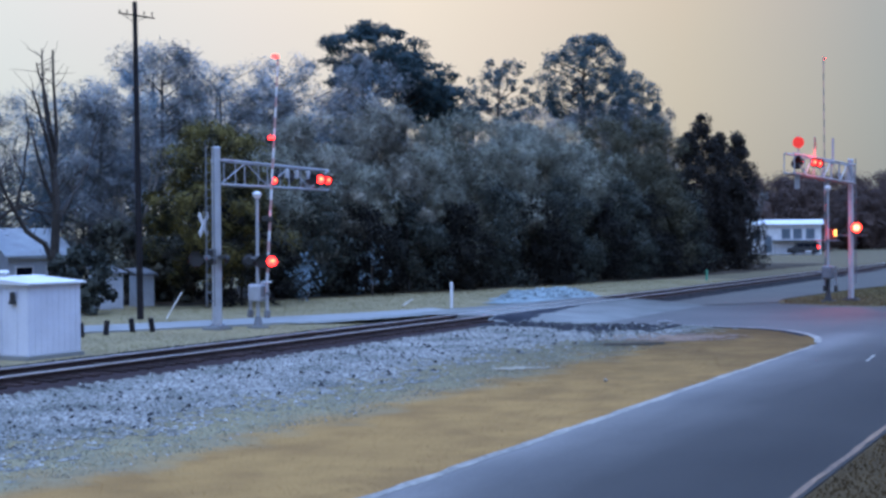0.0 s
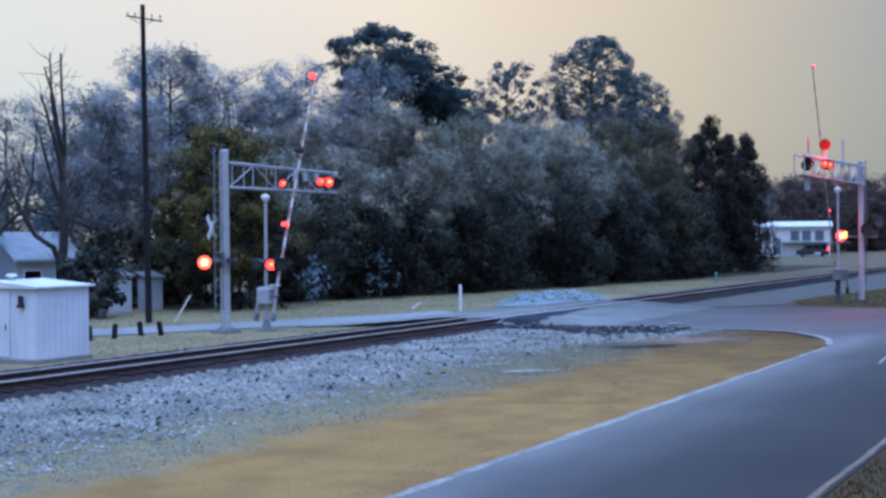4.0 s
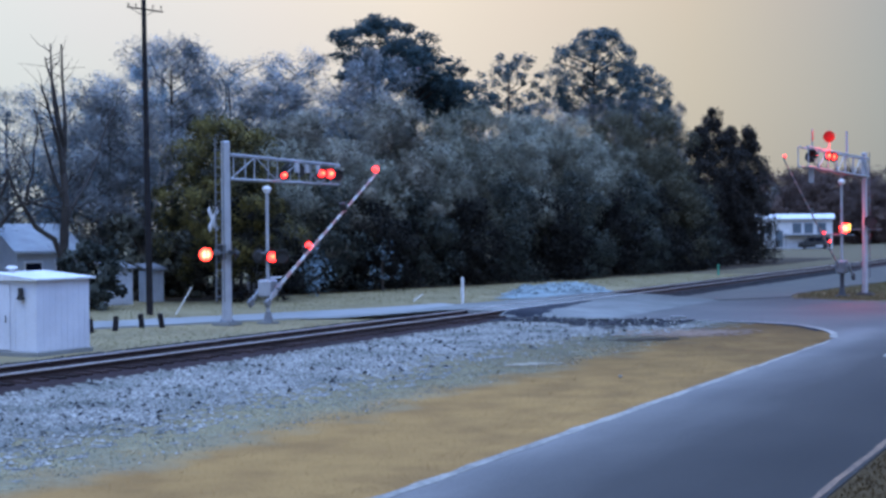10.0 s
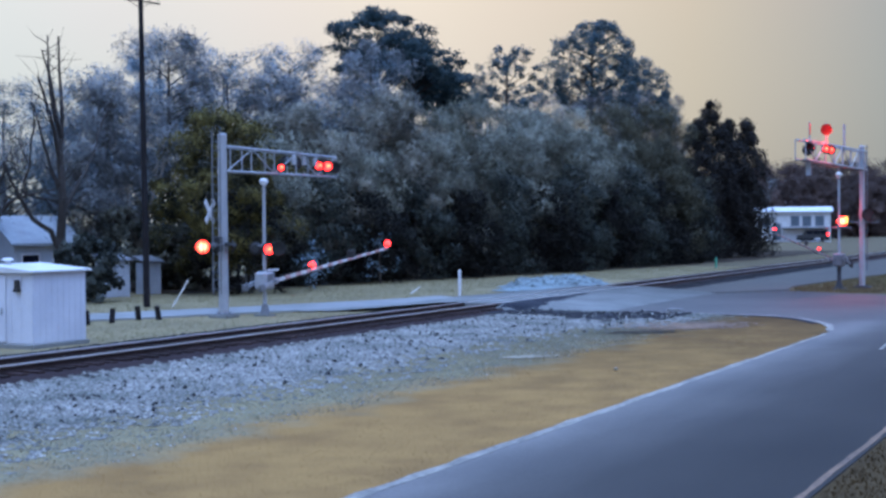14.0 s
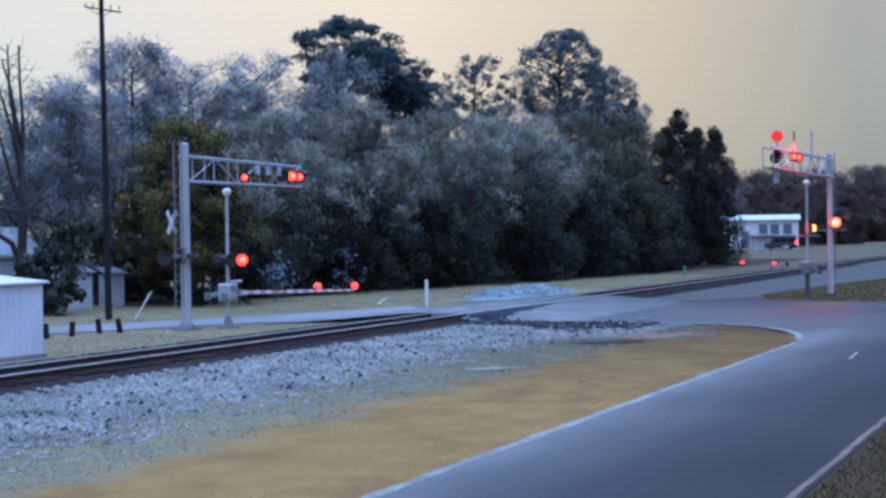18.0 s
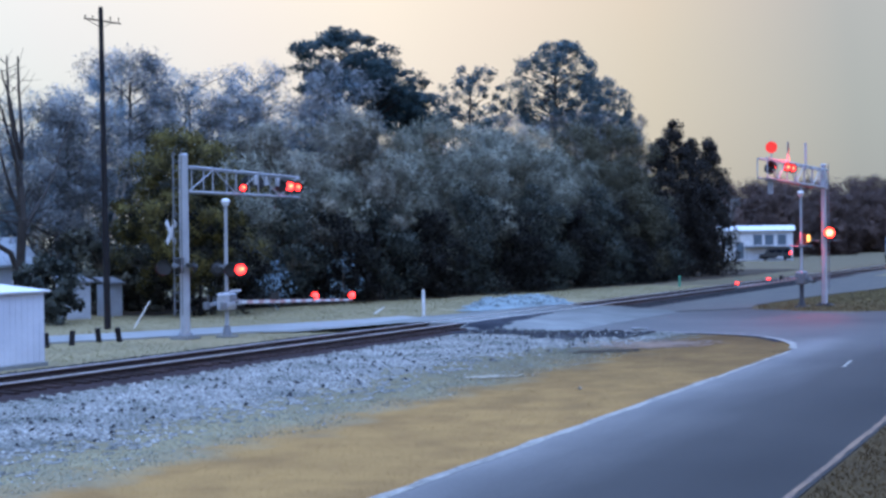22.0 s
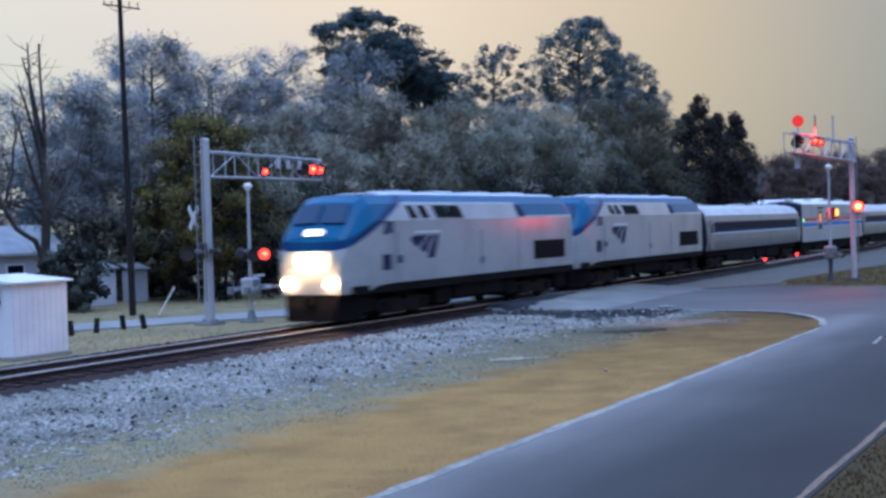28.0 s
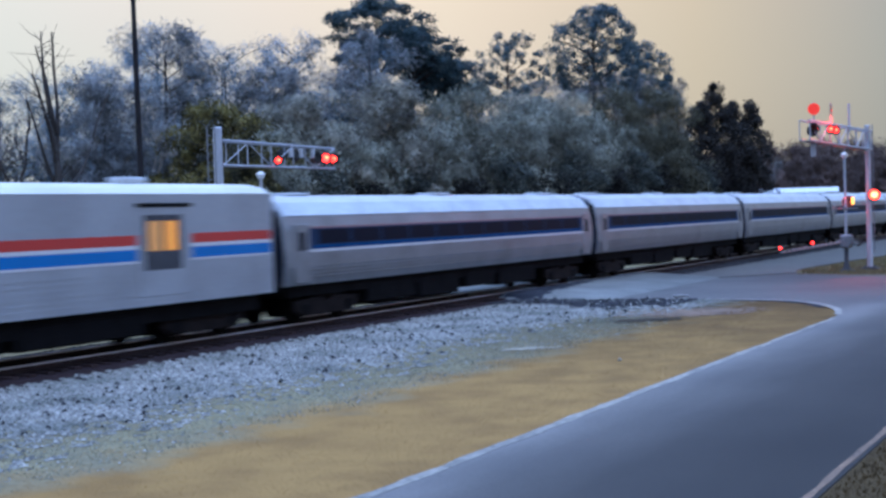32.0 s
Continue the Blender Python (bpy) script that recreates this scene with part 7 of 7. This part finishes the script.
def baggage_car():
    L = 25.98
    t = thing("baggage_car", "stainless baggage car with red, white and blue stripes and lit doorways", "railway car", "train")

    def ring(k, d):
        hw = 1.58 * k
        return [(-hw, 1.12), (-hw, 3.94), (-hw * 0.86, 4.10 - d), (-hw * 0.5, 4.23 - d), (0, 4.27 - d), (hw * 0.5, 4.23 - d), (hw * 0.86, 4.10 - d), (hw, 3.94), (hw, 1.12)]

    bm = bmesh.new()
    loft(bm, [[(x, y, z) for y, z in ring(k, d)] for x, k, d in ((0.30, 0.97, 0.08), (0.45, 1, 0), (25.53, 1, 0), (25.68, 0.97, 0.08))])
    part("body", bm, M_BAGSTEEL, t)
    bm = bmesh.new()
    k = [(-1.59, 3.96), (-1.37, 4.11), (-0.8, 4.24), (0, 4.28), (0.8, 4.24), (1.37, 4.11), (1.59, 3.96)]
    loft(bm, [[(x, y, z) for y, z in k] + [(x, y * 0.98, z - 0.04) for y, z in k[::-1]] for x in (0.46, 25.52)])
    part("roof", bm, M_BAGROOF, t, "cream roof with bright edges")
    for s in (-1, 1):
        for z0, z1, m, nm in ((2.66, 2.92, M_STRIPE_RED, "red_stripe"), (2.56, 2.66, M_STRIPE_WHITE, "white_stripe"), (2.27, 2.56, M_STRIPE_BLUE, "blue_stripe"), (2.21, 2.27, M_STRIPE_WHITE, "white_stripe")):
            for x0, x1 in ((0.9 if z0 > 2.6 else 0.5, 5.75), (8.05, 19.5), (21.75, 25.5)):
                bm = bmesh.new()
                box(bm, x0, x1, s * 1.578, s * 1.590, z0 + 0.002, z1 - 0.002)
                part(nm, bm, m, t)
        for x0, x1, lit in ((5.8, 8.0, True), (19.55, 21.7, False)):
            door = new("loading_door")
            door.parent = t
            bm = bmesh.new()
            box(bm, x0, x1, s * 1.572, s * 1.592, 1.35, 3.62, 0.01)
            part("door_leaf", bm, M_BAGSTEEL, door)
            bm = bmesh.new()
            box(bm, x0 + 0.22, x1 - 0.38, s * 1.593, s * 1.602, 2.02, 3.42, 0.004)
            part("door_panel", bm, M_DOORGREY, door, "dark grey door panel")
            for q in range(2):
                bm = bmesh.new()
                a = x0 + 0.36 + q * 0.68
                box(bm, a, a + 0.52, s * 1.604, s * 1.612, 2.50, 3.26, 0.004)
                part("window", bm, M_DOORGLOW if lit or q else M_DOORDIM, door, "warm lit door window" if lit or q else "dim amber door window")
            bm = bmesh.new()
            box(bm, x0 - 0.05, x1 + 0.05, s * 1.575, s * 1.62, 3.62, 3.72, 0.01)
            part("rail", bm, M_FRAME, door)
        for j in range(6):
            bm = bmesh.new()
            z = 1.25 + j * 0.14
            box(bm, 0.5, 25.5, s * 1.578, s * 1.588, z, z + 0.05)
            part("flute", bm, M_BAGSTEEL, t)
        bm = bmesh.new()
        box(bm, 0.50, 0.74, s * 1.58, s * 1.62, 2.66, 2.88, 0.01)
        part("marker_lamp", bm, M_GREENLAMP, t, "pale green marker lamp")
    for x in (0.9, 7.7, 13.9, 20.6):
        bm = bmesh.new()
        box(bm, x - 0.5, x + 0.5, -0.7, -0.2, 4.24, 4.42, 0.04)
        part("roof_vent", bm, M_CARROOF, t)
    for x0, x1 in ((0.05, 0.32), (25.66, 25.93)):
        bm = bmesh.new()
        box(bm, x0, x1, -0.62, 0.62, 1.15, 3.45, 0.04)
        # full-width dark plate, added so that the gap lies in shade
        box(bm, min(x0, x1) + 0.06, max(x0, x1) - 0.06, -1.40, 1.40, 1.05, 3.45, 0.04)
        part("gangway", bm, M_FRAME, t, "rubber gangway with a wide dark plate for the gap's shade")
    for x in (0.285, 25.68):
        part("end_wall", loft(bmesh.new(), [[(q, y, z) for y, z in ring(0.975, 0.08)] for q in (x, x + 0.012)]), M_ENDWALL, t, "dark blue end wall")
    bm = bmesh.new()
    box(bm, 0.8, 25.2, -1.3, 1.3, 0.66, 1.14)
    part("underframe", bm, M_FRAME, t)
    for x0, x1 in ((5.8, 10.4), (10.8, 14.9), (15.4, 20.0)):
        bm = bmesh.new()
        box(bm, x0, x1, -1.35, 1.35, 0.36, 0.95, 0.05)
        part("equipment_box", bm, M_FRAME, t)
    bogie(t, 3.2, 2.6, 2, 0.46, 1.0, "")
    bogie(t, 22.78, 2.6, 2, 0.46, 1.0, "")
    return t


loco_lead = locomotive(True)
loco_second = locomotive(False)
first_coach = coach()
bag = baggage_car()
TRAIN = [(loco_lead, -42.06), (loco_second, -21.03), (first_coach, 0.0), (bag, 25.98)]
for i in range(5):
    c = copy_thing(first_coach, pose(0, 0, 0))
    TRAIN.append((c, 25.98 * (2 + i)))


# ------------------------------------------------------------------ ties, one piece each
def tie_pieces():
    r = random.Random(3)
    meshes = []
    for k in range(4):
        bm = bmesh.new()
        box(bm, -0.115, 0.115, -1.30 + r.uniform(-0.04, 0.04), 1.30 + r.uniform(-0.04, 0.04), -0.34, -0.165, 0.012)
        me = bpy.data.meshes.new("tie")
        bm.to_mesh(me)
        bm.free()
        me.materials.append(M_TIE)
        meshes.append(me)
    xs_ = [13 + 0.53 * i for i in range(74)] + [69.3 + 0.53 * i for i in range(150)]
    for x in xs_:
        ob = new("tie", meshes[r.randrange(4)])
        ob.parent = track
        ob.matrix_local = pose(x + r.uniform(-0.03, 0.03), r.uniform(-0.06, 0.06), r.uniform(-0.012, 0.012), 0, 0, r.uniform(-1.2, 1.2))


tie_pieces()


# ------------------------------------------------------------------ what moves
SPEED, AT = 24.66, 44.92      # metres a second; place of the first coach's front end at 29.5 s


def motions():
    for ob, back in TRAIN:
        walk(ob, [(t, pose(AT + back - SPEED * (t - 29.5), 0, 0)) for t in (0, 8, 16, 24, 32)])
    # gate arms: seconds, degrees above level
    px, py, pz = 0.1, 0.0, 1.34
    fall = ((0, 84), (0.5, 83.5), (1, 82.5), (2, 79), (3, 75.4), (6, 57.4), (7, 50.6), (8, 44), (9, 37.2), (10, 30.4), (11, 24.3), (12, 18.4), (13, 12.9), (13.5, 9.9), (15.5, -0.2), (16, -1.2), (17, -1.7), (32, -1.7))
    walk(far_arm, [(t, pose(px, py, pz, 0, -a, 0)) for t, a in fall])
    fall2 = ((0, 89), (1, 87), (2, 82), (3, 75), (6, 54), (7, 47.5), (8, 40.5), (9, 34), (10, 27.5), (11, 21.5),
             (12, 16.2), (13, 12), (13.5, 9.8), (15.5, 3.4), (16, 3.0), (17, 2.5), (18, 1.9), (19, 1.4), (20, 0.4),
             (21, 0), (22, -0.7), (32, -0.7))
    walk(near_arm, [(t, pose(-px, py, 1.50, 0, a, 0)) for t, a in fall2])
    # flashing lamps: an added flap in each hood stands edge-on for one half of the beat and shut for the other
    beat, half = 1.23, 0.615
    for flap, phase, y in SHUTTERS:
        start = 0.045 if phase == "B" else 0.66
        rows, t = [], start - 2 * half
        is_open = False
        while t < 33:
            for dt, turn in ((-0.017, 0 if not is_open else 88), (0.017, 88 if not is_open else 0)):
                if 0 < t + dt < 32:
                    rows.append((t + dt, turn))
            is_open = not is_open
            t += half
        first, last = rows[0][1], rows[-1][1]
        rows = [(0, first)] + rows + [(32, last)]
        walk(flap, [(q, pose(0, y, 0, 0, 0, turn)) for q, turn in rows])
    # added covers make the arm lamps flash: they drop behind the arm when their lamp shines
    for cover, phase in SLIDERS:
        start = 0.045 if phase == "B" else 0.66
        rows, t, shines = [], start - 2 * half, True
        while t < 33:
            for dt, up in ((-0.017, shines), (0.017, not shines)):
                if 0 < t + dt < 32:
                    rows.append((t + dt, up))
            shines = not shines
            t += half
        rows = [(0, rows[0][1])] + rows + [(32, rows[-1][1])]
        walk(cover, [(q, pose(0, 0, 0) if up else pose(0, 0.14, -0.19)) for q, up in rows])


motions()
